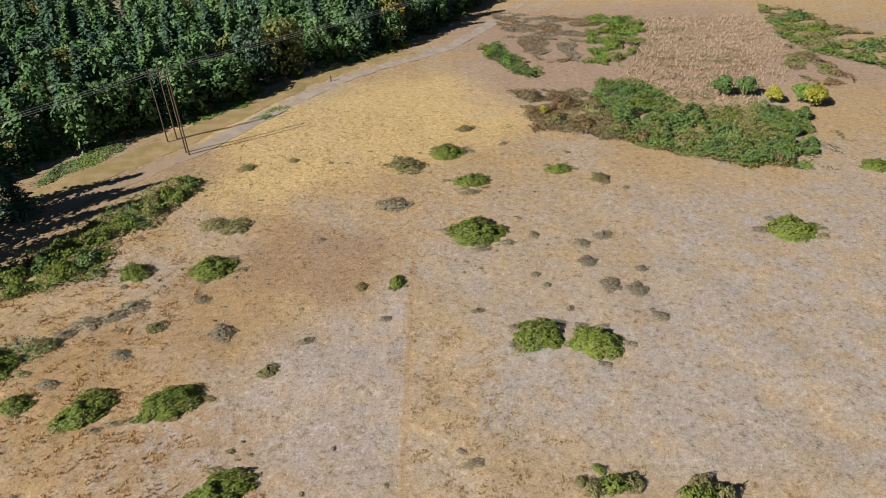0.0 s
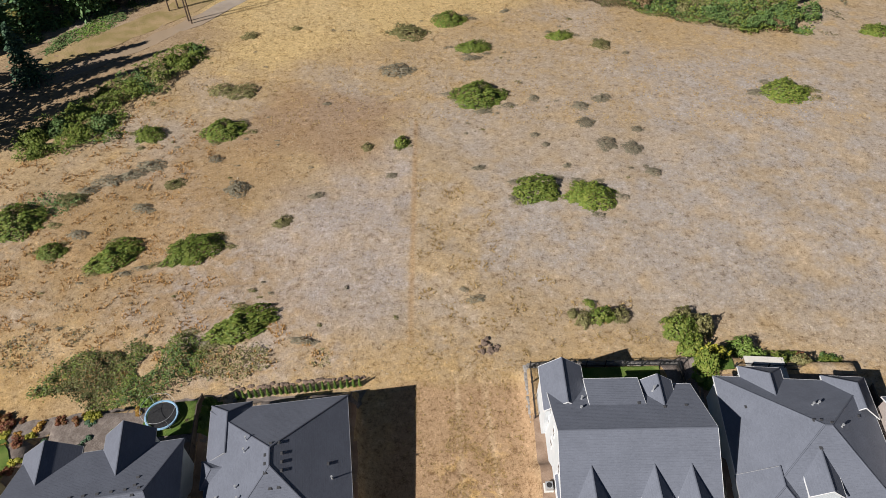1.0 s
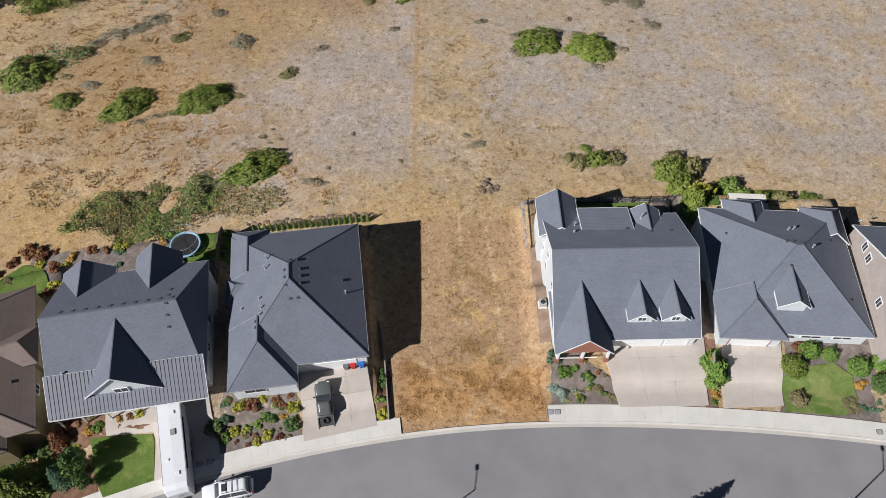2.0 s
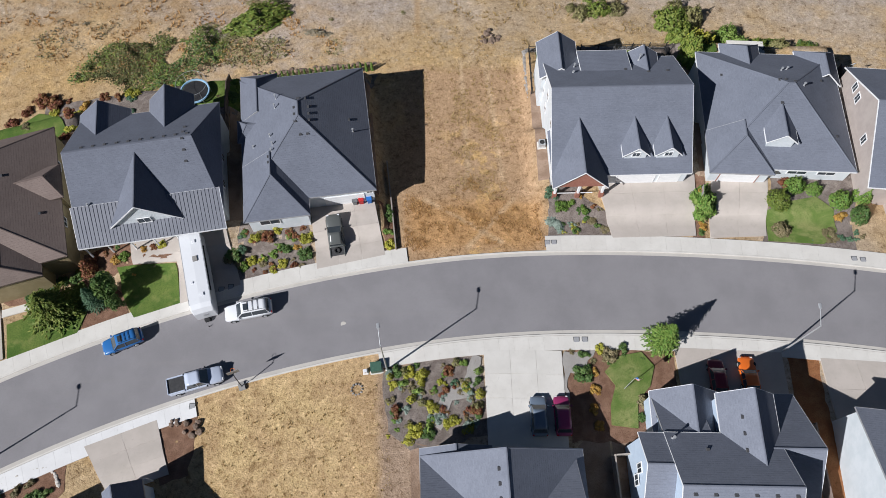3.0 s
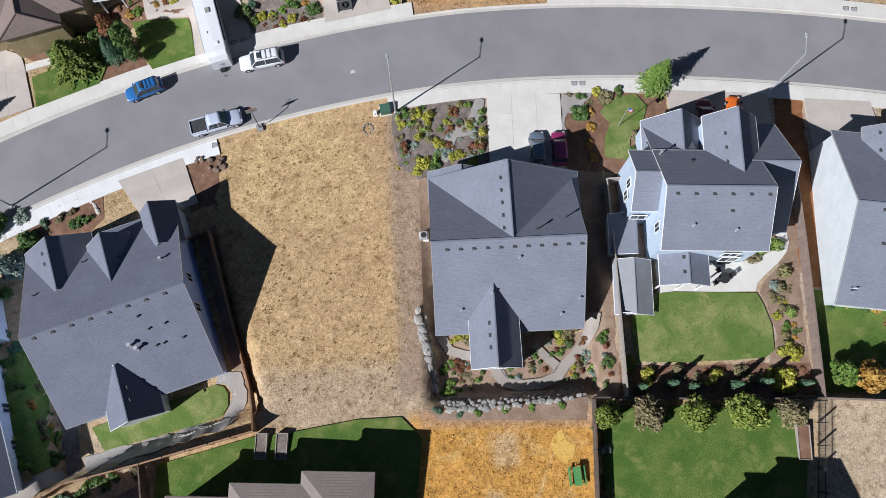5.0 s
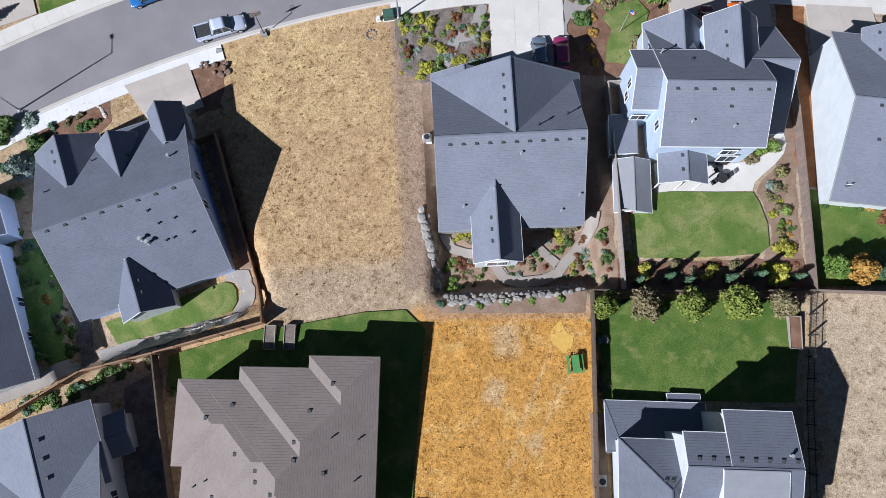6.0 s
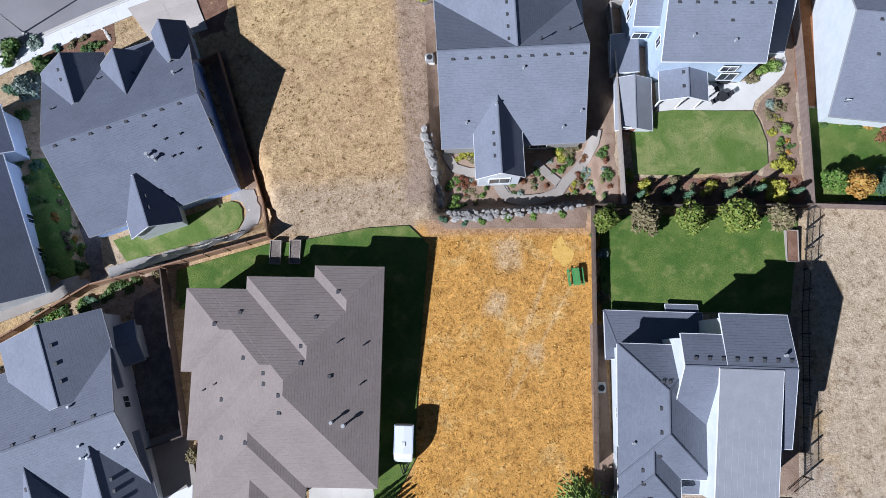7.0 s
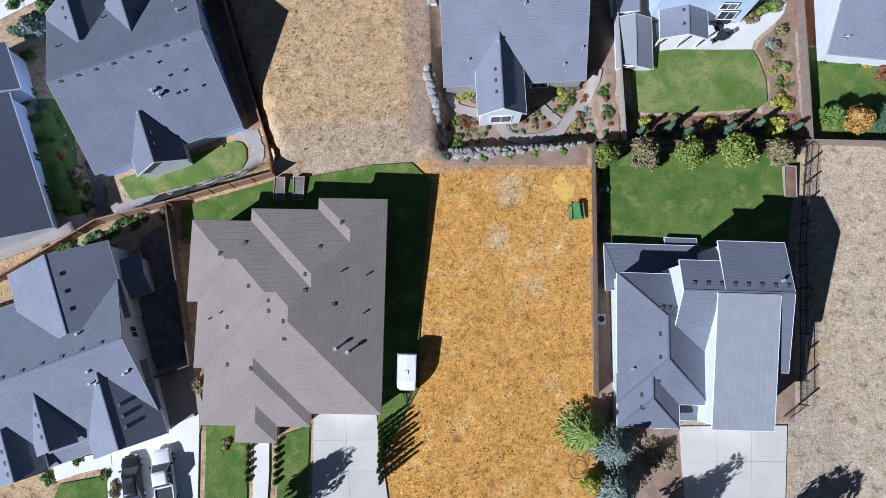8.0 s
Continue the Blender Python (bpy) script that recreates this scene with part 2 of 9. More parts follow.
def concrete(name, a, b):
    n = Nodes(name, 0.85, 0, 0.25)
    col = n.mix(n.step(n.noise(n.pos, 0.5, 5), 0.3, 0.7), a, b)
    col = n.mix(n.step(n.noise(n.pos, 3.0, 4), 0.55, 0.8, 0, 0.4), col, tuple(v * 0.75 for v in a))
    col = n.mix(n.math("MULTIPLY", n.info.outputs["Random"], 0.25), col, tuple(v * 0.8 for v in b))
    n.bump(n.noise(n.pos, 25, 2), 0.006)
    return n.done(col)


M_WALK = concrete("walk_concrete", (0.64, 0.61, 0.56), (0.71, 0.68, 0.63))
M_WALKW = concrete("new_concrete", (0.72, 0.71, 0.70), (0.78, 0.77, 0.76))
M_DRIVE = concrete("drive_concrete", (0.47, 0.42, 0.37), (0.54, 0.48, 0.43))
M_PATH = concrete("path_concrete", (0.30, 0.265, 0.23), (0.37, 0.33, 0.29))
M_KERB = concrete("kerb_concrete", (0.52, 0.485, 0.44), (0.58, 0.545, 0.495))
n = Nodes("lawn", 0.9, 0, 0.1)
c_ = n.mix(n.step(n.noise(n.pos, 0.35, 4), 0.35, 0.65), (0.085, 0.155, 0.03), (0.155, 0.21, 0.05))
c_ = n.mix(n.step(n.noise(n.pos, 9, 3), 0.4, 0.7, 0, 0.6), c_, (0.045, 0.085, 0.02))
c_ = n.mix(n.step(n.noise(n.pos, 0.55, 3), 0.52, 0.75, 0, 0.6), c_, (0.27, 0.28, 0.095))
n.bump(n.noise(n.pos, 14, 3), 0.06)
M_LAWN = n.done(c_)
n = Nodes("sunny_lawn", 0.9, 0, 0.1)
c_ = n.mix(n.step(n.noise(n.pos, 0.3, 4, 0.6, 0.8), 0.35, 0.65), (0.12, 0.19, 0.04), (0.22, 0.26, 0.085))
c_ = n.mix(n.step(n.noise(n.pos, 0.3, 5, 0.7, 0.5), 0.5, 0.66, 0, 0.75), c_, (0.31, 0.31, 0.12))
c_ = n.mix(n.step(n.noise(n.pos, 0.9, 4, 0.7), 0.54, 0.68, 0, 0.6), c_, (0.085, 0.15, 0.03))
c_ = n.mix(n.step(n.noise(n.pos, 9, 3), 0.4, 0.7, 0, 0.5), c_, (0.07, 0.115, 0.03))
n.bump(n.noise(n.pos, 14, 3), 0.05)
M_LAWN_Y = n.done(c_)
n = Nodes("bark_mulch", 0.95, 0, 0.1)
c_ = n.mix(n.step(n.noise(n.pos, 1.0, 4), 0.35, 0.65), (0.205, 0.115, 0.075), (0.285, 0.17, 0.115))
c_ = n.mix(n.step(n.noise(n.pos, 12, 3), 0.45, 0.7, 0, 0.7), c_, (0.07, 0.042, 0.03))
n.bump(n.noise(n.pos, 12, 3), 0.06)
M_MULCH = n.done(c_)
n = Nodes("fresh_bark", 0.95, 0, 0.1)
c_ = n.mix(n.step(n.noise(n.pos, 0.9, 4), 0.35, 0.65), (0.27, 0.115, 0.05), (0.35, 0.165, 0.075))
c_ = n.mix(n.step(n.noise(n.pos, 11, 3), 0.45, 0.7, 0, 0.6), c_, (0.10, 0.045, 0.025))
n.bump(n.noise(n.pos, 12, 3), 0.06)
M_BARK_O = n.done(c_)
n = Nodes("dark_soil", 0.95, 0, 0.1)
c_ = n.mix(n.step(n.noise(n.pos, 1.0, 4), 0.35, 0.65), (0.19, 0.155, 0.135), (0.29, 0.245, 0.215))
c_ = n.mix(n.step(n.noise(n.pos, 10, 3), 0.45, 0.7, 0, 0.7), c_, (0.06, 0.05, 0.042))
n.bump(n.noise(n.pos, 12, 3), 0.06)
M_SOIL = n.done(c_)
n = Nodes("gravel", 0.9, 0, 0.2)
c_ = n.mix(n.step(n.noise(n.pos, 0.8, 4), 0.3, 0.7), (0.40, 0.375, 0.35), (0.47, 0.44, 0.405))
c_ = n.mix(n.step(n.voronoi(n.pos, 16), 0.15, 0.6, 0, 0.5), c_, (0.24, 0.22, 0.205))
n.bump(n.voronoi(n.pos, 16), 0.02)
M_GRAVEL = n.done(c_)
n = Nodes("bare_earth", 0.95, 0, 0.1)
c_ = n.mix(n.step(n.noise(n.pos, 0.6, 4), 0.35, 0.65), (0.25, 0.17, 0.12), (0.34, 0.245, 0.18))
c_ = n.mix(n.step(n.noise(n.pos, 7, 3), 0.5, 0.75, 0, 0.5), c_, (0.14, 0.095, 0.07))
n.bump(n.noise(n.pos, 6, 3), 0.05)
M_EARTH = n.done(c_)
M_SHINGLE = shingle("grey_shingle", (0.172, 0.185, 0.225), (0.196, 0.21, 0.252))
M_SHINGLE_D = shingle("charcoal_shingle", (0.14, 0.152, 0.19), (0.16, 0.173, 0.216))
M_SHINGLE_N = shingle("slate_shingle", (0.145, 0.157, 0.192), (0.165, 0.178, 0.216))
M_SHINGLE_N2 = shingle("dark_slate_shingle", (0.132, 0.142, 0.175), (0.15, 0.162, 0.198))
M_SHINGLE_B = shingle("brown_shingle", (0.185, 0.142, 0.125), (0.21, 0.165, 0.146))
M_SHINGLE_T = shingle("tan_shingle", (0.235, 0.195, 0.175), (0.262, 0.22, 0.2))
M_METAL = plain("seam_metal", (0.15, 0.157, 0.185), (0.175, 0.182, 0.21), 0.8, 0.55, 0.0, 0.002)
M_PALE_METAL = plain("pale_roof_metal", (0.245, 0.253, 0.275), (0.28, 0.288, 0.31), 0.8, 0.55, 0.0, 0.002)


def siding(name, a, b):
    n = Nodes(name, 0.7, 0, 0.3)
    sep = n.t.nodes.new("ShaderNodeSeparateXYZ")
    n.t.links.new(n.pos, sep.inputs[0])
    saw = n.math("FRACT", n.math("DIVIDE", sep.outputs[2], 0.18))
    n.bump(saw, 0.02, 0.7)
    return n.done(n.mix(n.step(n.noise(n.obj, 0.8, 4), 0.3, 0.7), a, b))


M_WHITE_SIDE = siding("white_siding", (0.62, 0.66, 0.68), (0.70, 0.73, 0.75))
M_BLUE_SIDE = siding("pale_blue_siding", (0.46, 0.55, 0.66), (0.52, 0.61, 0.72))
M_BLUE_D = siding("blue_siding", (0.38, 0.50, 0.84), (0.44, 0.56, 0.90))
M_BEIGE_SIDE = siding("beige_siding", (0.42, 0.36, 0.33), (0.48, 0.42, 0.38))
M_OCHRE_SIDE = siding("ochre_siding", (0.30, 0.24, 0.13), (0.36, 0.29, 0.17))
M_GREY_SIDE = siding("grey_siding", (0.26, 0.25, 0.235), (0.31, 0.3, 0.28))
M_BRICK = plain("red_brick", (0.27, 0.11, 0.08), (0.36, 0.17, 0.12), 6, 0.9)
M_TRIM = plain("white_trim", (0.76, 0.76, 0.76), (0.82, 0.82, 0.82), 2, 0.5, 0, 0.0)
M_GUTTER = plain("grey_gutter", (0.30, 0.30, 0.31), (0.36, 0.36, 0.37), 2, 0.5, 0, 0.0)
M_DARK = plain("dark_metal", (0.025, 0.025, 0.027), (0.045, 0.045, 0.047), 4, 0.6, 0.2, 0.0)
M_VENT = plain("vent_metal", (0.06, 0.06, 0.065), (0.09, 0.09, 0.095), 4, 0.6, 0.2, 0.0)
M_GALV = plain("galvanised", (0.5, 0.51, 0.52), (0.62, 0.63, 0.64), 4, 0.4, 0.5, 0.0)
M_WOOD = plain("fence_wood", (0.30, 0.17, 0.10), (0.38, 0.235, 0.15), 2, 0.85, 0, 0.01, 0.3)
M_WOOD_D = plain("dark_fence_wood", (0.10, 0.075, 0.06), (0.155, 0.12, 0.10), 2, 0.85, 0, 0.01, 0.3)
M_WOOD_G = plain("weathered_wood", (0.33, 0.29, 0.25), (0.42, 0.37, 0.32), 2, 0.85, 0, 0.01, 0.2)
M_TRUNK = plain("bark", (0.11, 0.08, 0.06), (0.17, 0.125, 0.095), 3, 0.95, 0, 0.03)
M_STONE = plain("field_stone", (0.27, 0.25, 0.23), (0.44, 0.41, 0.38), 2, 0.9, 0, 0.04, 0.5)
M_STONE_D = plain("brown_stone", (0.20, 0.14, 0.105), (0.32, 0.24, 0.185), 2, 0.9, 0, 0.04, 0.5)
M_GLASS = Nodes("window_glass", 0.06, 0, 0.9).done((0.045, 0.055, 0.065))
M_RUBBER = plain("rubber", (0.015, 0.015, 0.015), (0.03, 0.03, 0.03), 6, 0.85, 0, 0.0)


def paint(name, col, rough=0.28):
    n = Nodes(name, rough, 0, 0.5)
    n.b.inputs["Coat Weight"].default_value = 0.6
    return n.done(n.mix(n.step(n.noise(n.obj, 1.5, 3), 0.4, 0.7, 0, 0.12), col, tuple(v * 0.8 for v in col)))


L_BRAMBLE = leaf("bramble_leaf", (0.105, 0.16, 0.026), (0.17, 0.22, 0.036), (0.26, 0.275, 0.06))
L_BRIGHT = leaf("bright_leaf", (0.09, 0.19, 0.03), (0.16, 0.25, 0.045), (0.23, 0.29, 0.07))
L_LIME = leaf("lime_leaf", (0.15, 0.25, 0.045), (0.22, 0.31, 0.065), (0.29, 0.35, 0.10))
L_YELLOW = leaf("yellow_leaf", (0.26, 0.27, 0.03), (0.40, 0.37, 0.04), (0.46, 0.42, 0.09))
L_DARK = leaf("fir_needle", (0.07, 0.14, 0.08), (0.105, 0.185, 0.105), (0.14, 0.22, 0.125))
L_MID = leaf("broad_leaf", (0.06, 0.125, 0.032), (0.10, 0.165, 0.042), (0.14, 0.195, 0.055))
L_DRY = leaf("dry_shrub_leaf", (0.20, 0.165, 0.085), (0.16, 0.15, 0.065), (0.30, 0.24, 0.14))
L_RED = leaf("red_leaf", (0.17, 0.05, 0.035), (0.25, 0.095, 0.045), (0.22, 0.15, 0.05))
L_ORANGE = leaf("orange_leaf", (0.40, 0.20, 0.04), (0.48, 0.28, 0.06), (0.5, 0.36, 0.1))
L_SAGE = leaf("sage_leaf", (0.18, 0.24, 0.19), (0.25, 0.31, 0.26), (0.31, 0.36, 0.31))
L_STRAW = leaf("dry_grass_blade", (0.46, 0.31, 0.12), (0.55, 0.40, 0.19), (0.30, 0.20, 0.09))


# ---- mesh helpers ----
def link(name, bm, mat, parent=None, label="", smooth=False):
    me = bpy.data.meshes.new(name)
    bm.to_mesh(me)
    bm.free()
    for m in (mat if isinstance(mat, list) else [mat]):
        me.materials.append(m)
    if smooth:
        me.polygons.foreach_set("use_smooth", [True] * len(me.polygons))
    ob = new(name, me)
    if parent:
        ob.parent = parent
    if label:
        ob["label"] = label
    return ob


def part(name, bm, mat, parent, label="", smooth=False):
    return link(name, bm, mat, parent, label, smooth)


def thing(name, x, y, z, rot, label, category, group=""):
    ob = new(name)
    ob.empty_display_size = 0.3
    ob.matrix_world = pose(x, y, z, 0, 0, rot)
    return tagged(ob, label, category, group)


def raw(name, verts, faces, mat, parent=None, label="", smooth=False):
    me = bpy.data.meshes.new(name)
    me.from_pydata(verts, [], faces)
    me.materials.append(mat)
    if smooth:
        me.polygons.foreach_set("use_smooth", [True] * len(me.polygons))
    ob = new(name, me)
    if parent:
        ob.parent = parent
    if label:
        ob["label"] = label
    return ob


def add_box(bm, x0, x1, y0, y1, z0, z1, m=None, taper=0.0):
    vs = []
    for z, k in ((z0, 0.0), (z1, taper)):
        for x, y in ((x0 + k, y0 + k), (x1 - k, y0 + k), (x1 - k, y1 - k), (x0 + k, y1 - k)):
            v = Vector((x, y, z))
            vs.append(bm.verts.new(m @ v if m else v))
    for f in ((3, 2, 1, 0), (4, 5, 6, 7), (0, 1, 5, 4), (1, 2, 6, 5), (2, 3, 7, 6), (3, 0, 4, 7)):
        bm.faces.new([vs[i] for i in f])


def soft_box(x0, x1, y0, y1, z0, z1, bevel=0.03, m=None, seg=2):
    bm = bmesh.new()
    add_box(bm, x0, x1, y0, y1, z0, z1, m)
    bmesh.ops.bevel(bm, geom=bm.edges[:], offset=bevel, segments=seg, affect="EDGES")
    return bm


def add_tube(bm, a, b, r0, r1, sides=8, cap=True):
    a, b = Vector(a), Vector(b)
    q = (b - a).to_track_quat("Z", "Y").to_matrix()
    rings = []
    for p, r in ((a, r0), (b, r1)):
        rings.append([bm.verts.new(p + q @ Vector((r * math.cos(6.28319 * i / sides), r * math.sin(6.28319 * i / sides), 0))) for i in range(sides)])
    for i in range(sides):
        j = (i + 1) % sides
        bm.faces.new((rings[0][i], rings[0][j], rings[1][j], rings[1][i]))
    if cap:
        bm.faces.new(rings[1])
        bm.faces.new(rings[0][::-1])


def tube(a, b, r0, r1=None, sides=8):
    bm = bmesh.new()
    add_tube(bm, a, b, r0, r0 if r1 is None else r1, sides)
    return bm


def board(bm, a, b, h, w, up=0.0):
    """A board from a to b, h high below the line, w thick to both sides."""
    a, b = Vector(a), Vector(b)
    d = b - a
    s = Vector((-d.y, d.x, 0))
    s = s.normalized() * w if s.length > 1e-6 else Vector((w, 0, 0))
    vs = [bm.verts.new(p + s * k + Vector((0, 0, z))) for p in (a, b) for k in (-1, 1) for z in (up - h, up)]
    for f in ((0, 1, 3, 2), (4, 6, 7, 5), (0, 4, 5, 1), (2, 3, 7, 6), (1, 5, 7, 3), (0, 2, 6, 4)):
        bm.faces.new([vs[i] for i in f])


# ---- ground ----
def smooth(t):
    t = min(max(t, 0.0), 1.0)
    return t * t * (3 - 2 * t)


# graded plots: centre, turn, half sizes, level, width of the bank
PADS = [(-39.2, 27, 9, 9.0, 7.5, -3.0, 1.5), (-37.2, 14.5, 9, 9.0, 6.5, -1.2, 2.0), (-19.6, 30, 7.5, 8.0, 6.0, -3.0, 0.8), (-18.3, 17, 7.5, 8.2, 6.0, -1.1, 1.5), (20.8, 33, 1, 9.9, 7.7, -3.2, 1.2), (20.8, 20, 1, 9.6, 6.0, -1.2, 1.8),
        (43, 34.5, -3, 10.5, 7.0, -3.2, 1.5), (42, 20, -3, 10.0, 6.0, -1.2, 2.0), (4.5, -27.4, 2, 8.2, 12.3, 0.9, 1.1), (-37, -31.5, 19, 10.6, 13.3, -0.1, 1.4), (-56, 16, 17, 8, 12, -2.4, 2.5)]


def ground(x, y):
    t = smooth((60 - y) / 35)
    z = -0.7 - 0.1 * y + (0.035 * min(x, 0) * t if x < 0 else 0.022 * x * smooth((-5 - y) / 35))
    z -= 0.5 * smooth((y - 10) / 14) * smooth((75 - y) / 20)
    z -= 0.00028 * min(max(0, y - 95), 200) ** 2
    for cx, cy, rot, hx, hy, lev, soft in PADS:
        dx, dy = x - cx, y - cy
        if abs(dx) > 20 or abs(dy) > 20:
            continue
        c, s = math.cos(radians(rot)), math.sin(radians(rot))
        d = max(abs(c * dx + s * dy) - hx, abs(c * dy - s * dx) - hy)
        z += (lev - z) * smooth(1 - d / soft)
    if y > 34:
        k = smooth((y - 34) / 12)
        z += k * (0.35 * noise.noise((x * 0.09, y * 0.09, 0)) + 0.12 * noise.noise((x * 0.4, y * 0.4, 3)))
    return z


def cuts(lo, hi, fine_lo, fine_hi, step, grow=1.25):
    out = list(np.arange(fine_lo, fine_hi + 1e-6, step))
    s, v = step, fine_hi
    while v < hi:
        s *= grow
        v += s
        out.append(v)
    s, v = step, fine_lo
    while v > lo:
        s *= grow
        v -= s
        out.insert(0, v)
    return [float(round(v, 3)) for v in out]


GX, GY = cuts(-2500, 2500, -70, 70, 0.8), cuts(-2500, 2500, -90, 60, 0.8, 1.06)
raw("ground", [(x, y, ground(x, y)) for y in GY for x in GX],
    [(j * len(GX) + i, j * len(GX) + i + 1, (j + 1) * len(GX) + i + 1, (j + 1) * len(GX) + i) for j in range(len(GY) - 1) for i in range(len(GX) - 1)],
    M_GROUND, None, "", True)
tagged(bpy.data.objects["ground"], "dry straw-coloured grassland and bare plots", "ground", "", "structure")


def drape(name, pts, dz, mat, label, category, kind="structure", depth=0.15):
    """A sheet laid over the ground inside an outline, cut along the ground's own lines."""
    bm = bmesh.new()
    f = bm.faces.new([bm.verts.new((x, y, 0)) for x, y in pts])
    f.normal_update()
    if f.normal.z < 0:
        f.normal_flip()
    xs, ys = [p[0] for p in pts], [p[1] for p in pts]
    for lines, lo, hi, ax in ((GX, min(xs), max(xs), 0), (GY, min(ys), max(ys), 1)):
        for v in lines:
            if lo < v < hi:
                co, no = (v, 0, 0) if ax == 0 else (0, v, 0), (1, 0, 0) if ax == 0 else (0, 1, 0)
                bmesh.ops.bisect_plane(bm, geom=bm.verts[:] + bm.edges[:] + bm.faces[:], plane_co=co, plane_no=no, dist=1e-4)
    bmesh.ops.triangulate(bm, faces=[f for f in bm.faces if len(f.verts) > 4])
    rim = [e for e in bm.edges if len(e.link_faces) == 1]
    for v in bm.verts:
        v.co.z = ground(v.co.x, v.co.y) + dz
    for f in bm.faces:
        f.smooth = True
    for e in rim:
        e.smooth = False
    ext = bmesh.ops.extrude_edge_only(bm, edges=rim)
    for v in ext["geom"]:
        if isinstance(v, bmesh.types.BMVert):
            v.co.z -= depth
    ob = link(name, bm, mat)
    return tagged(ob, label, category, "", kind)


def oval(cx, cy, rx, ry, rot=0, n_=18):
    c, s = math.cos(radians(rot)), math.sin(radians(rot))
    return [(cx + c * rx * math.cos(a) - s * ry * math.sin(a), cy + s * rx * math.cos(a) + c * ry * math.sin(a)) for a in (6.28319 * i / n_ for i in range(n_))]


# ---- street: two arcs that meet at x = 14.5 ----
def road(s, off):
    """The plan point s metres along the centre line, off metres to its north."""
    r = 148.0 if s < 0 else 240.0
    a = s / r
    return 14.5 + (r + off) * math.sin(a), 2.8 - r + (r + off) * math.cos(a)


def band(name, s0, s1, o0, o1, dz, mat, label, category, step=0.8, depth=0.25, rows=2, parent=None, kind="structure"):
    ns = max(2, int((s1 - s0) / step) + 1)
    vs, fs = [], []
    prof = [(o0, dz - depth)] + [(o0 + (o1 - o0) * i / rows, dz) for i in range(rows + 1)] + [(o1, dz - depth)]
    for i in range(ns):
        for o, z in prof:
            x, y = road(s0 + (s1 - s0) * i / (ns - 1), o)
            vs.append((x, y, ground(x, y) + z))
    w = len(prof)
    for i in range(ns - 1):
        for j in range(w - 1):
            fs.append((i * w + j, (i + 1) * w + j, (i + 1) * w + j + 1, i * w + j + 1))
    fs += [tuple(range(w))[::1], tuple(range((ns - 1) * w, ns * w))[::-1]]
    return tagged(raw(name, vs, fs, mat, parent), label, category, "", kind)


band("road", -130, 130, -5.0, 5.0, 0.035, M_ASPHALT, "worn grey asphalt street curving between the plots", "road", rows=12)
for side in (1, -1):
    band("gutter", -130, 130, *sorted((side * 4.95, side * 5.42)), 0.06, M_KERB, "pale concrete gutter along the street", "gutter", depth=0.2)
    band("kerb", -130, 130, *sorted((side * 5.42, side * 5.6)), 0.17, M_WALK, "pale concrete kerb along the street", "kerb", depth=0.3)


def slabs(name, s0, s1, o0, o1, mat, label, n_=None):
    """A pavement of separate slabs with open joints."""
    base = band(name, s0, s1, o0, o1, 0.13, M_KERB, label, "pavement")
    n_ = max(1, round((s1 - s0) / 1.8))
    for i in range(n_):
        a, b = s0 + (s1 - s0) * i / n_ + 0.006, s0 + (s1 - s0) * (i + 1) / n_ - 0.006
        ob = band("slab", a, b, o0 + 0.01, o1 - 0.01, 0.15, mat, "", "", 0.9, 0.1, 2, base, "")


slabs("pavement_north", -130, -19.6, 5.62, 7.6, M_WALK, "pale concrete pavement slabs beside the street")
slabs("pavement_north_east", -3.2, 115, 5.62, 7.7, M_WALK, "pale concrete pavement slabs beside the street")
slabs("pavement_south", -24.5, 115, -7.4, -5.62, M_WALK, "pale concrete pavement slabs beside the street")
slabs("pavement_south_west", -130, -46.2, -7.7, -5.62, M_WALKW, "new white concrete pavement slabs beside the street")


# ---- houses ----
ROOFS = {}


def roof_top(home, x, y, z):
    """The highest roof plane of a house over a point of its plan."""
    best = max(f(x, y) for f in ROOFS[home.name])
    return best if best > -50 else z


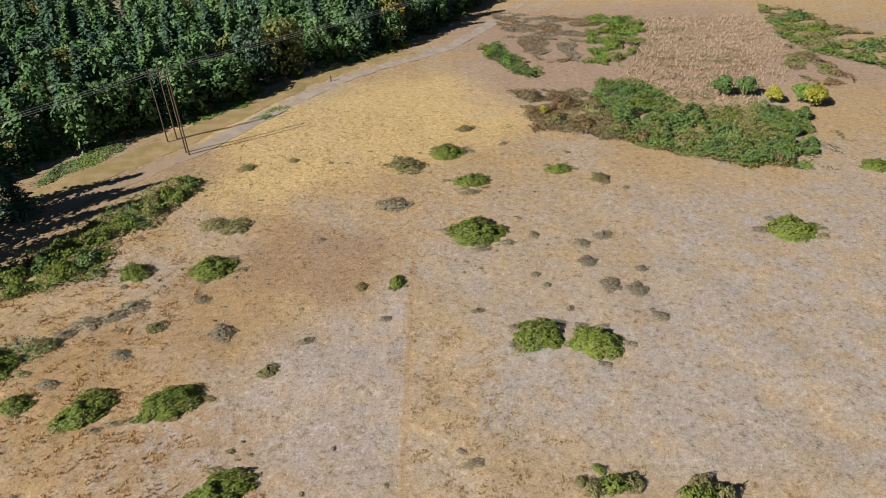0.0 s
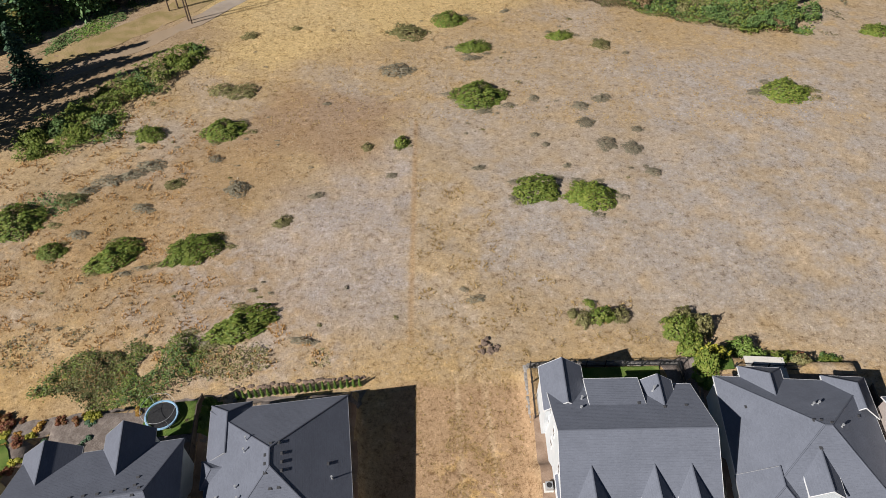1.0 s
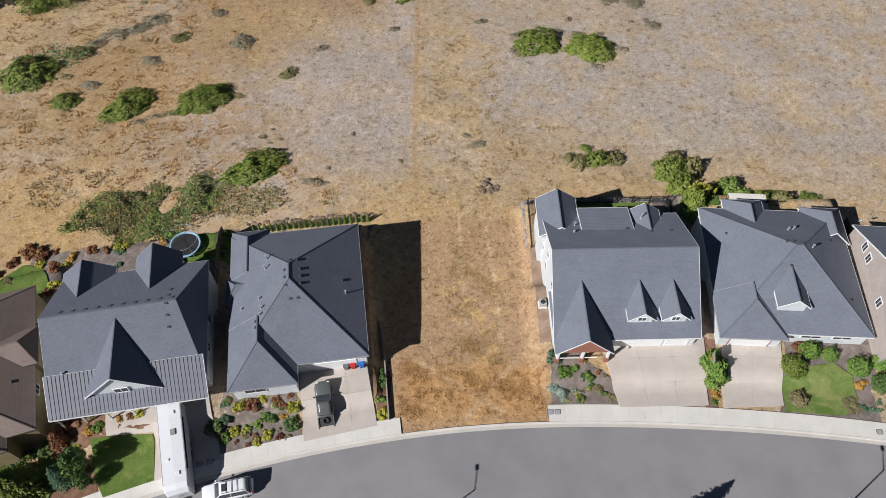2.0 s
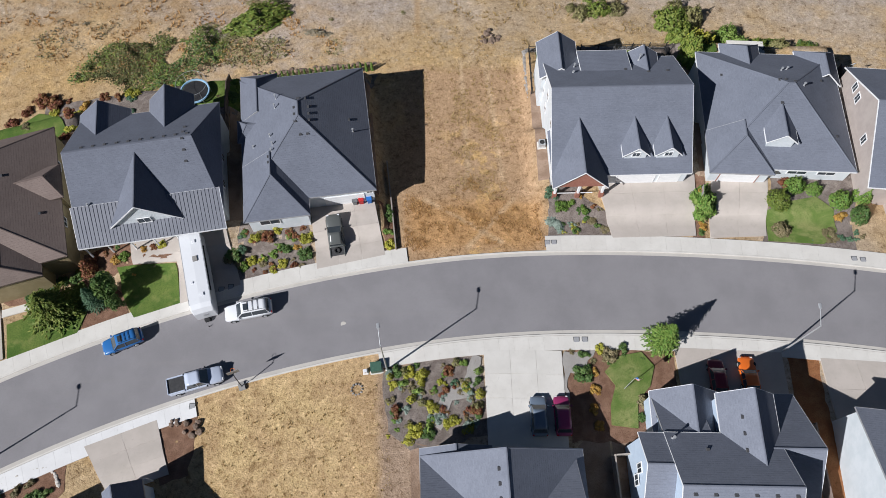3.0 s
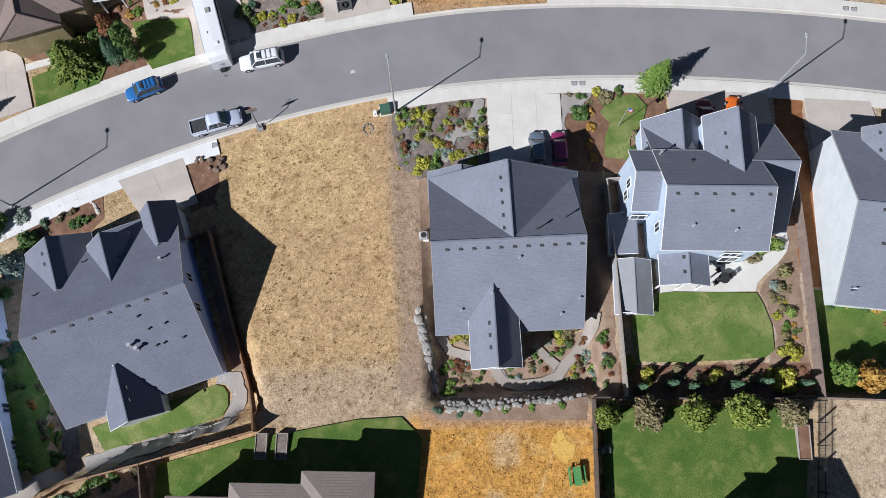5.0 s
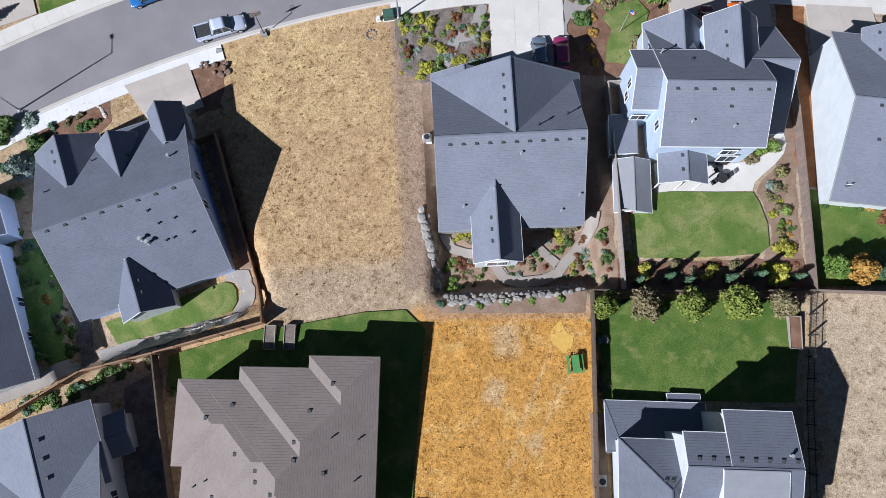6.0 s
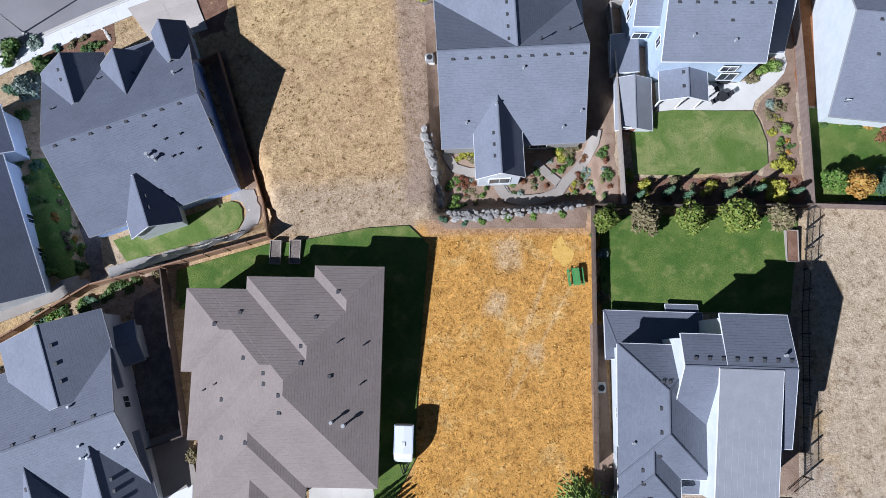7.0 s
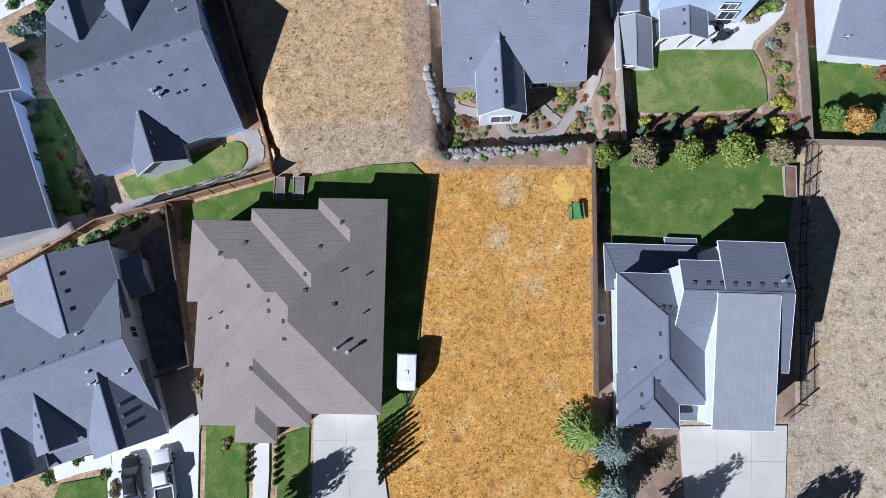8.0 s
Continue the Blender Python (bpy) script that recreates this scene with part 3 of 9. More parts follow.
def roof_block(home, u0, u1, v0, v1, axis, za, zb, zr, r=0.5, h0=0.0, h1=0.0, roof=M_SHINGLE, trim=M_TRIM, wall=None, base=-7.5, over=0.4, thick=0.2, caps=True, metal=False):
    """One pitched volume of a house: roof slab, trim boards and the walls below.
    u runs along the ridge (x or y), v across; za, zb the eaves at v0, v1; h0, h1 hip insets (0: gable)."""
    def at(u, v, z):
        return Vector((u, v, z)) if axis == "x" else Vector((v, u, z))
    vr = v0 + (v1 - v0) * r

    def height(x, y):
        u, v = (x, y) if axis == "x" else (y, x)
        if not (u0 <= u <= u1 and v0 <= v <= v1):
            return -99.0
        z = za + (zr - za) * (v - v0) / (vr - v0) if v < vr else zb + (zr - zb) * (v1 - v) / (v1 - vr)
        if h0:
            z = min(z, za + (zr - za) * (u - u0) / h0)
        if h1:
            z = min(z, za + (zr - za) * (u1 - u) / h1)
        return z
    ROOFS.setdefault(home.name, []).append(height)
    top = [at(u0, v0, za), at(u1, v0, za), at(u1 - h1, vr, zr), at(u1, v1, zb), at(u0, v1, zb), at(u0 + h0, vr, zr)]
    planes = [(0, 1, 2, 5), (3, 4, 5, 2)]
    if h0:
        planes.append((4, 0, 5))
    if h1:
        planes.append((1, 3, 2))
    bm = bmesh.new()
    uv = bm.loops.layers.uv.new("UVMap")
    for k in planes:
        for dz in (0.0, -thick):
            f = bm.faces.new([bm.verts.new(top[i] + Vector((0, 0, dz))) for i in k])
            f.normal_update()
            if (f.normal.z > 0) != (dz == 0.0):
                f.normal_flip()
            a, b = (top[k[0]], top[k[1]])
            d = (b - a).normalized()
            up = Vector((0, 0, 1)).cross(d)
            nrm = f.normal if dz == 0.0 else -f.normal
            up = nrm.cross(d)
            for lp in f.loops:
                lp[uv].uv = ((lp.vert.co - a).dot(d), abs((lp.vert.co - a).dot(up)))
    part("roof", bm, roof, home)
    # trim boards round the edge
    loop = [0, 1] + ([] if h1 else [2]) + [3, 4] + ([] if h0 else [5])
    for i, k in enumerate(loop):
        bm = bmesh.new()
        board(bm, top[k], top[loop[(i + 1) % len(loop)]], thick + 0.02, 0.022, 0.008 if caps else -0.02)
        part("fascia", bm, trim, home)
    if metal:
        nseam = int((u1 - u0) / 0.45)
        for i in range(1, nseam):
            u = u0 + (u1 - u0) * i / nseam
            part("seam", tube(at(u, v0 + 0.03, za + 0.03), at(u, vr, zr + 0.03), 0.04, 0.04, 4), roof, home)
    # ridge cap
    if caps and not metal:
        runs = [(5, 2)] + ([(0, 5), (4, 5)] if h0 else []) + ([(1, 2), (3, 2)] if h1 else [])
        for i, j in runs:
            if (top[i] - top[j]).length > 0.3:
                part("ridge_cap", tube(top[i] - Vector((0, 0, 0.06)), top[j] - Vector((0, 0, 0.06)), 0.11, 0.11, 6), roof, home)
    if wall is None:
        return
    sa, sb = (zr - za) / max(vr - v0, 0.01), (zr - zb) / max(v1 - vr, 0.01)
    a0, a1 = u0 + over * (0.75 if not h0 else 1), u1 - over * (0.75 if not h1 else 1)
    b0, b1 = v0 + over, v1 - over
    t0, t1 = za + sa * over - thick - 0.03, zb + sb * over - thick - 0.03
    bm = bmesh.new()
    if h0 or h1:
        t = min(t0, t1)
        sec = [(b0, base), (b1, base), (b1, t), (b0, t)]
    else:
        sec = [(b0, base), (b1, base), (b1, t1), (vr, zr - thick - 0.03), (b0, t0)]
    rings = [[bm.verts.new(at(u, v, z)) for v, z in sec] for u in (a0, a1)]
    m_ = len(sec)
    for i in range(m_):
        j = (i + 1) % m_
        bm.faces.new((rings[0][i], rings[0][j], rings[1][j], rings[1][i]))
    bm.faces.new(rings[0])
    bm.faces.new(rings[1][::-1])
    bmesh.ops.recalc_face_normals(bm, faces=bm.faces[:])
    part("wall", bm, wall, home)


def window(home, x, y, z, w, h, face, kind="window", frame=None, glass=M_GLASS):
    """A window or door in a wall; face: the way it looks, one of n s e w."""
    turn = {"s": 0, "e": 90, "n": 180, "w": 270}[face]
    if kind != "window":   # doors stand on the ground
        q = home.matrix_world @ Vector((x, y, 0))
        z = (ground(q.x, q.y) + 0.1 - q.z) / home.matrix_world.to_scale().z
    m = pose(x, y, z, 0, 0, turn)
    bm = bmesh.new()
    b = 0.09
    for x0, x1, z0, z1 in ((-w / 2 - b, -w / 2, -b, h + b), (w / 2, w / 2 + b, -b, h + b), (-w / 2, w / 2, h, h + b), (-w / 2, w / 2, -b, 0)):
        add_box(bm, x0, x1, -0.07, 0.02, z0, z1, m)
    if kind == "window":
        add_box(bm, -0.03, 0.03, -0.05, 0.02, 0, h, m)
    win = part(kind, bm, frame or M_TRIM, home)
    if kind == "garage_door":
        rows = 4
        for i in range(rows):
            bm = bmesh.new()
            add_box(bm, -w / 2, w / 2, -0.04, 0.02, i * h / rows + 0.012, (i + 1) * h / rows - 0.012, m)
            part("door_panel", bm, M_TRIM, win)
    elif kind == "door":
        bm = bmesh.new()
        add_box(bm, -w / 2, w / 2, -0.04, 0.02, 0, h, m)
        part("door_leaf", bm, M_BRICK, win)
    else:
        for x0, x1 in ((-w / 2, -0.03), (0.03, w / 2)):
            bm = bmesh.new()
            add_box(bm, x0, x1, -0.03, 0.02, 0, h, m)
            part("pane", bm, glass, win)


def box_vent(home, x, y, z, rot=0.0):
    m = pose(x, y, roof_top(home, x, y, z), 0, 0, rot)
    bm = bmesh.new()
    add_box(bm, -0.14, 0.14, -0.14, 0.14, -0.2, 0.02, m, 0.0)
    add_box(bm, -0.2, 0.2, -0.2, 0.2, 0.02, 0.07, m, 0.04)
    part("roof_vent", bm, M_VENT, home)


def vent_pipe(home, x, y, z, h=0.7, r=0.08, mat=None):
    z, h, r = roof_top(home, x, y, z), h * 0.75, r * 0.72
    bm = bmesh.new()
    add_tube(bm, (x, y, z - 0.4), (x, y, z + h), r, r, 10)
    add_tube(bm, (x, y, z + h), (x, y, z + h + 0.12), r * 1.8, r * 1.8, 10)
    add_tube(bm, (x, y, z - 0.2), (x, y, z + 0.12), r * 2.4, r * 1.1, 10)
    part("vent_pipe", bm, mat or M_GALV, home)


def house(x, y, rot, label, k=1.0, about=(0, 0, 0)):
    """A house whose plan is drawn at street level and raised by the factor k about a point."""
    p = Vector(about) + (Vector((x, y, 0)) - Vector(about)) * k
    ob = thing("house", p.x, p.y, p.z, rot, label, "house", "houses of the street")
    ob.matrix_world = ob.matrix_world @ Matrix.Diagonal((k, k, k, 1))
    return ob


NORTH, MIDDLE, SOUTH, EAST = (-1.56, -27.36, 77.6), (-2.23, -39.5, 77.7), (-2.83, -50.0, 77.8), (-3.5, -61.9, 78.0)


# H1: brown hip roof, partly in view
h = house(-56, 15, 17, "single-storey house with a brown shingle roof and ochre siding", 0.967, NORTH)
K = dict(roof=M_SHINGLE_B, trim=M_WOOD_D, wall=M_OCHRE_SIDE)
roof_block(h, -9.6, 9.9, -11.0, 6.5, "y", -0.4, -0.4, 4.4, 0.5, 6.0, 6.0, **K)
roof_block(h, -2.0, 7.0, -1.6, 3.4, "x", 0.2, 0.2, 2.0, 0.5, 0, 1.5, **K)
roof_block(h, -11.2, -4.0, -4.6, 3.4, "y", -0.5, -0.5, 2.2, 0.5, 1.2, 0, **K)
for vx, vy in ((4.3, -3.5), (1.0, 2.0)):
    box_vent(h, vx, vy, 0.9 + (1.4 if vx < 3 else 0))
window(h, 6.15, -4.0, -2.0, 1.2, 1.1, "e")
window(h, 6.15, 4.5, -2.0, 1.2, 1.1, "e")

# H2: charcoal gable with a standing-seam porch roof
h = house(-38, 19, 9, "grey house with charcoal roof, front gable and metal porch roof", 0.967, NORTH)
K = dict(roof=M_SHINGLE_N2, trim=M_GUTTER, wall=M_WHITE_SIDE)
roof_block(h, -9.4, 8.5, -6.6, 9.4, "x", 0.3, 0.3, 5.0, 0.5, 0, 2.4, **K)
roof_block(h, -9.6, 8.4, -8.8, -4.4, "x", -1.0, 1.6, 1.7, 0.98, 0, 0, roof=M_METAL, trim=M_TRIM, wall=None, metal=True)
roof_block(h, -7.2, 1.6, -5.3, 3.5, "y", 0.2, 0.2, 4.4, 0.5, 0, 0, roof=M_SHINGLE_N2, trim=M_TRIM, wall=M_WHITE_SIDE)
roof_block(h, 3.4, 10.2, -9.6, -3.0, "y", 0.4, 0.4, 3.0, 0.5, 0, 0, **K)
roof_block(h, 4.0, 11.2, -0.6, 5.2, "y", 0.4, 0.4, 3.2, 0.5, 0, 0, **K)
window(h, -1.0, -7.0, 0.2, 1.5, 1.0, "s")
for i in range(10):
    box_vent(h, -7.2 + i * 1.42, 1.9, 4.75)
for i in range(5):
    box_vent(h, 5.0, -1.2 + i * 1.2, 3.4 - abs(i - 2) * 0.05)
vent_pipe(h, -7.4, -4.4, 1.8, 0.5, 0.1)
window(h, 8.12, 2.0, -2.2, 1.0, 1.2, "e")
window(h, 8.12, -2.0, -2.2, 1.0, 1.2, "e")
for px_ in (-9.2, -6.4, -3.6, -0.8, 2.0):
    part("porch_post", tube((px_, -8.4, -6.4), (px_, -8.4, -1.0), 0.11, 0.11, 8), M_TRIM, h)
window(h, 5.0, -6.35, -3.0, 4.8, 2.1, "s", "garage_door")

# H3: dark hip roof
h = house(-19, 24, 7.5, "single-storey white house with a dark grey hip roof", 0.966, NORTH)
K = dict(roof=M_SHINGLE_N2, trim=M_GUTTER, wall=M_WHITE_SIDE)
roof_block(h, -8.6, 10.7, -8.6, 8.1, "y", -0.4, -0.4, 5.3, 0.5, 8.6, 8.6, **K)
roof_block(h, -11.0, -3.0, -8.6, -0.4, "y", -0.4, -0.4, 2.7, 0.5, 4.6, 0, **K)
roof_block(h, 4.0, 11.4, -8.5, -3.6, "y", -0.4, -0.4, 1.6, 0.5, 0, 2.2, **K)
roof_block(h, -9.1, -5.0, 0.8, 4.2, "x", -0.4, -0.4, 1.1, 0.5, 1.5, 0, **K)
for i, (vx, vy) in enumerate(((-0.7, 1.4), (-0.7, 0.4), (-0.7, -0.6), (0.9, 1.6), (0.9, 0.6), (0.9, -0.4), (-0.3, -2.0), (0.6, -2.0), (-0.2, 2.7), (0.6, 2.8))):
    box_vent(h, vx, vy, 4.85 if abs(vx) > 0.65 and vy > -1 else 4.75)
for vx, vy in ((-4.6, -3.8), (-4.6, -4.6)):
    box_vent(h, vx, vy, 2.3)
for vx, vy, vz, vh in ((-3.2, 4.3, 3.1, 1.1), (-3.4, 3.0, 3.1, 1.0), (-4.3, -0.8, 2.5, 0.6), (-4.0, -2.2, 2.6, 0.7), (-4.2, -3.0, 2.5, 0.6), (-6.8, -1.0, 0.9, 0.4), (6.0, -0.5, 1.0, 0.7)):
    vent_pipe(h, vx, vy, vz, vh, 0.1)
box_vent(h, 5.6, 1.2, 1.25)
window(h, -5.6, -10.62, -2.2, 2.4, 1.4, "s")
window(h, 3.9, -8.22, -2.95, 4.9, 2.1, "s", "garage_door")
window(h, 7.2, -8.22, -1.6, 0.7, 0.7, "s")

# H4: white two-storey gable with three front dormers
h = house(21, 27, 1, "white two-storey house with grey gable roof and front dormers", 0.9695, NORTH)
K = dict(roof=M_SHINGLE_N, trim=M_TRIM, wall=M_WHITE_SIDE)
roof_block(h, -8.7, 9.3, -8.4, 9.3, "x", -0.8, 0.6, 5.0, 0.54, 0, 0, **K)
roof_block(h, -10.2, -1.5, -8.7, -1.6, "y", -0.8, -0.8, 3.0, 0.5, 0, 0, **dict(K, wall=M_BRICK, base=-0.9))
for px_ in (-8.2, -5.2, -2.1):
    part("porch_post", soft_box(px_ - 0.16, px_ + 0.16, -9.95, -9.63, -4.4, -0.9, 0.03), M_TRIM, h)
    part("post_plinth", soft_box(px_ - 0.28, px_ + 0.28, -10.05, -9.53, -4.6, -2.6, 0.03), M_BRICK, h, "brick plinth")
for px_ in (-8.2, -5.2):
    part("porch_rail", soft_box(px_ + 0.2, px_ + 2.8 - (0.9 if px_ > -6 else 0), -9.84, -9.74, -2.75, -2.65, 0.02), M_TRIM, h)
for dx in (1.9, 6.0):
    roof_block(h, -6.9, -1.0, dx - 1.75, dx + 1.75, "y", 1.2, 1.2, 3.0, 0.5, 0, 0, **K)
    window(h, dx, -6.6, 0.75, 0.9, 0.8, "s")
roof_block(h, 5.8, 12.0, -9.3, -3.9, "y", 0.8, 0.8, 2.9, 0.5, 0, 0, **K)
roof_block(h, -4.1, 2.6, 3.0, 9.6, "x", 3.1, 1.7, 3.2, 0.05, 0, 0, **K)
roof_block(h, 3.0, 9.4, 2.6, 6.8, "y", 1.3, 1.3, 2.9, 0.5, 0, 0, **K)
for vx, vy, vz, vh in ((-4.8, 6.6, 2.2, 0.8), (3.9, 7.4, 2.2, 1.3), (-5.2, 5.0, 2.9, 0.3)):
    vent_pipe(h, vx, vy, vz, vh, 0.12)
for vx, vy, vz in ((1.8, 5.6, 2.75), (4.6, 4.8, 3.0), (7.2, 5.0, 2.8)):
    box_vent(h, vx, vy, vz)
for wy in (6.0, 3.0, -1.5, -4.0):
    window(h, -8.4, wy, 0.2, 0.9, 1.2, "w")
    window(h, -8.4, wy, -2.6, 0.9, 1.2, "w")
window(h, 2.4, -8.02, -3.15, 4.9, 2.1, "s", "garage_door")
window(h, 6.8, -8.02, -3.15, 2.6, 2.1, "s", "garage_door")
window(h, -6.6, -8.03, -2.4, 1.6, 1.3, "s")
window(h, -3.4, -8.03, -3.2, 0.95, 2.05, "s", "door")

# H5: grey hip roof with a small dormer
h = house(42.5, 28, -3, "white house with a grey hip roof and brick garage piers", 0.966, NORTH)
K = dict(roof=M_SHINGLE_N, trim=M_TRIM, wall=M_WHITE_SIDE)
roof_block(h, -9.0, 9.8, -8.6, 10.2, "x", -1.2, -1.2, 4.6, 0.5, 9.0, 9.0, **K)
roof_block(h, -9.4, -3.0, -9.1, -0.8, "y", -1.2, -1.2, 1.7, 0.5, 4.0, 0, roof=M_SHINGLE_N, trim=M_GUTTER, wall=M_WHITE_SIDE)
roof_block(h, 4.0, 11.8, -5.6, -0.1, "y", -1.2, -1.2, 1.2, 0.5, 0, 2.4, **K)
roof_block(h, 5.0, 10.9, 4.7, 10.2, "y", -1.2, -1.2, 1.4, 0.5, 0, 2.5, **K)
roof_block(h, -6.4, -0.6, -2.6, 1.4, "y", 1.6, 1.6, 3.3, 0.5, 0, 0, **K)
for vx, vy, vz in ((-0.8, 1.6, 3.9), (0.0, 1.6, 3.9), (1.0, 1.2, 3.9), (-8.0 + 1.5, 5.0, 1.1), (6.2, 4.0, 2.1), (-0.6, -1.4, 3.7), (7.0, -4.4, 0.8)):
    box_vent(h, vx, vy, vz)
for vx, vy, vz in ((2.4, 1.2, 3.6), (0.6, 4.6, 2.5), (1.4, 4.9, 2.4)):
    vent_pipe(h, vx, vy, vz, 0.6, 0.12)
window(h, -5.0, -9.05, -3.3, 4.9, 2.1, "s", "garage_door", M_BRICK)
window(h, 2.6, -8.22, -2.6, 2.4, 1.3, "s")
window(h, 6.4, -8.22, -2.6, 2.2, 1.3, "s")

# H6: beige house at the east end
h = house(60, 25, -5, "beige-sided house with a grey gable roof", 0.967, NORTH)
K = dict(roof=M_SHINGLE_N, trim=M_TRIM, wall=M_BEIGE_SIDE)
roof_block(h, -7.2, 9.0, -9.5, 9.4, "x", -0.2, -0.2, 5.2, 0.5, 0, 0, **K)
roof_block(h, -3.0, 9.0, -12.5, -3.0, "x", -0.6, 2.0, 2.4, 0.7, 0, 0, **K)
for wy in (5.4, 3.6):
    window(h, -6.9, wy, 0.0, 0.9, 1.3, "w")
window(h, -6.9, -2.6, -0.4, 0.9, 1.3, "w")

# H7: large charcoal gable with three front gables, blue side
h = house(-37, -31, 19, "blue-sided house with a charcoal roof and three front gables", 0.993, SOUTH)
K = dict(roof=M_SHINGLE_D, trim=M_TRIM, wall=M_BLUE_D)
G7 = dict(roof=M_SHINGLE_D, trim=M_GUTTER, wall=M_BLUE_SIDE)
roof_block(h, -8.4, 8.5, -9.7, 9.7, "x", 2.3, 2.6, 7.5, 0.48, 0, 0, roof=M_SHINGLE_D, trim=M_GUTTER, wall=M_BLUE_D, base=-4.7)
roof_block(h, 3.9, 9.9, -8.3, -0.9, "y", 3.0, 3.0, 5.7, 0.5, 0, 0, **G7)
roof_block(h, 2.4, 8.3, -1.5, 3.2, "y", 3.6, 3.6, 6.0, 0.54, 0, 0, **G7)
roof_block(h, 5.3, 10.2, 4.8, 8.8, "y", 3.4, 3.4, 5.4, 0.42, 0, 0, **G7)
roof_block(h, -11.5, -5.5, -4.0, 1.8, "y", 2.5, 2.5, 4.9, 0.5, 0, 0, roof=M_SHINGLE_D, trim=M_TRIM, wall=M_WHITE_SIDE)
for i in range(8):
    box_vent(h, -7.08 + i * 1.92, -0.77, 7.0)
for vx, vy in ((-0.65, -8.1), (-0.65, -9.4), (-5.4, 7.2), (-5.4, 8.4)):
    box_vent(h, vx, vy, 4.35)
vent_pipe(h, 1.2, -4.3, 5.1, 0.9, 0.16)
vent_pipe(h, 1.7, -4.8, 5.0, 1.0, 0.17)
for vx, vy, vz in ((3.5, -3.4, 6.2), (5.2, -3.4, 6.2), (6.3, -5.2, 5.2), (3.5, -5.1, 4.9), (4.3, -5.1, 5.2), (3.0, -2.0, 5.3), (-7.2, 4.2, 4.6), (2.1, 5.4, 4.6), (-2.0, 6.4, 4.2)):
    vent_pipe(h, vx, vy, vz, 0.25, 0.08, M_VENT)
vent_pipe(h, 6.4, 3.4, 4.3, 0.6, 0.12)
for wy in (1.0, -2.4):
    window(h, 8.22, wy, 3.2, 0.9, 1.5, "e")
window(h, 6.7, 10.55, 0.4, 3.6, 2.1, "n", "garage_door")
window(h, -4.6, 10.4, 1.2, 2.2, 1.3, "n")

# H8: grey house between the two empty plots
h = house(4.5, -25, 2, "grey house with a broad grey gable roof and a rear wing", 0.987, MIDDLE)
K = dict(roof=M_SHINGLE, trim=M_GUTTER, wall=M_GREY_SIDE, base=-3.7)
roof_block(h, -8.2, 7.5, -8.7, 8.7, "x", 3.3, 3.3, 9.2, 0.5, 0, 0, **K)
roof_block(h, 0.0, 8.8, -8.2, 8.4, "y", 3.3, 3.3, 9.2, 0.5, 0, 0.4, **K)
roof_block(h, -12.5, -4.0, -4.7, 0.6, "y", 4.2, 4.2, 6.5, 0.5, 0, 0, roof=M_SHINGLE, trim=M_TRIM, wall=M_WHITE_SIDE, base=-3.7)
roof_block(h, 6.2, 9.6, -8.3, -0.8, "y", 3.2, 3.2, 5.3, 0.5, 0, 0, **K)
for i in range(11):
    box_vent(h, -6.6 + i * 1.36, -0.75, 8.65)
for i in range(5):
    box_vent(h, -0.65, 1.2 + i * 1.35, 8.7)
for i in range(3):
    box_vent(h, -2.6, -8.0 - i * 1.25, 5.85)
for vx, vy, vz in ((0.7, -1.8, 8.0), (-2.2, -5.0, 5.9), (-5.4, -6.4, 4.8), (5.0, -7.2, 4.3), (6.9, -5.8, 5.2)):
    vent_pipe(h, vx, vy, vz, 0.4, 0.1)
for vx, vy, vz in ((2.6, 0.9, 8.0), (5.8, 2.3, 6.4)):
    vent_pipe(h, vx, vy, vz, 0.9, 0.1, M_VENT)
window(h, -2.0, -12.22, 1.0, 2.2, 2.0, "s")
window(h, 2.6, -8.35, 0.95, 1.8, 2.0, "s")
window(h, 3.6, 8.5, 0.9, 4.8, 2.1, "n", "garage_door")

# H9: pale blue two-storey house
h = house(26, -19, -1.5, "pale blue two-storey house with grey gable roofs", 0.977, SOUTH)
K = dict(roof=M_SHINGLE, trim=M_TRIM, wall=M_BLUE_SIDE, base=-3.7)
roof_block(h, -5.85, 5.25, -6.9, 4.5, "x", 6.9, 6.06, 10.3, 0.5175, 0, 0, **K)
roof_block(h, -8.4, -2.0, -2.4, 4.45, "x", 5.8, 6.02, 8.6, 0.51, 0, 0, **K)
roof_block(h, -5.8, -1.0, 1.0, 8.9, "x", 8.0, 2.62, 8.3, 0.04, 0, 0, roof=M_SHINGLE, trim=M_GUTTER, wall=M_BLUE_SIDE, base=-3.7)
roof_block(h, 3.0, 9.4, -5.95, 1.35, "y", 2.7, 2.7, 6.0, 0.5, 0, 0, **K)
roof_block(h, 0.0, 8.5, -0.2, 5.7, "y", 6.0, 6.0, 8.7, 0.5, 0, 0, **K)
roof_block(h, 4.0, 9.45, -3.7, 9.4, "x", 2.3, 2.3, 7.35, 0.505, 0, 0, **K)
roof_block(h, -9.9, -6.1, -5.1, 0.3, "y", 3.4, 3.4, 4.7, 0.53, 0, 0, roof=M_SHINGLE, trim=M_TRIM, wall=None)
for i in range(6):
    box_vent(h, -4.7 + i * 1.85, -1.7, 10.1)
box_vent(h, 1.0, -3.2, 9.35)
for i in range(3):
    box_vent(h, 1.6, 2.6 + i * 1.6, 9.5)
box_vent(h, -2.2, 2.6, 8.6)
vent_pipe(h, -2.8, -4.6, 8.6, 0.4, 0.1)
vent_pipe(h, 1.6, -5.0, 8.4, 0.4, 0.1)
vent_pipe(h, -5.2, 3.8, 8.0, 0.9, 0.12)
for vy in (-8.6, -7.0):
    box_vent(h, -2.7, vy, 4.3)
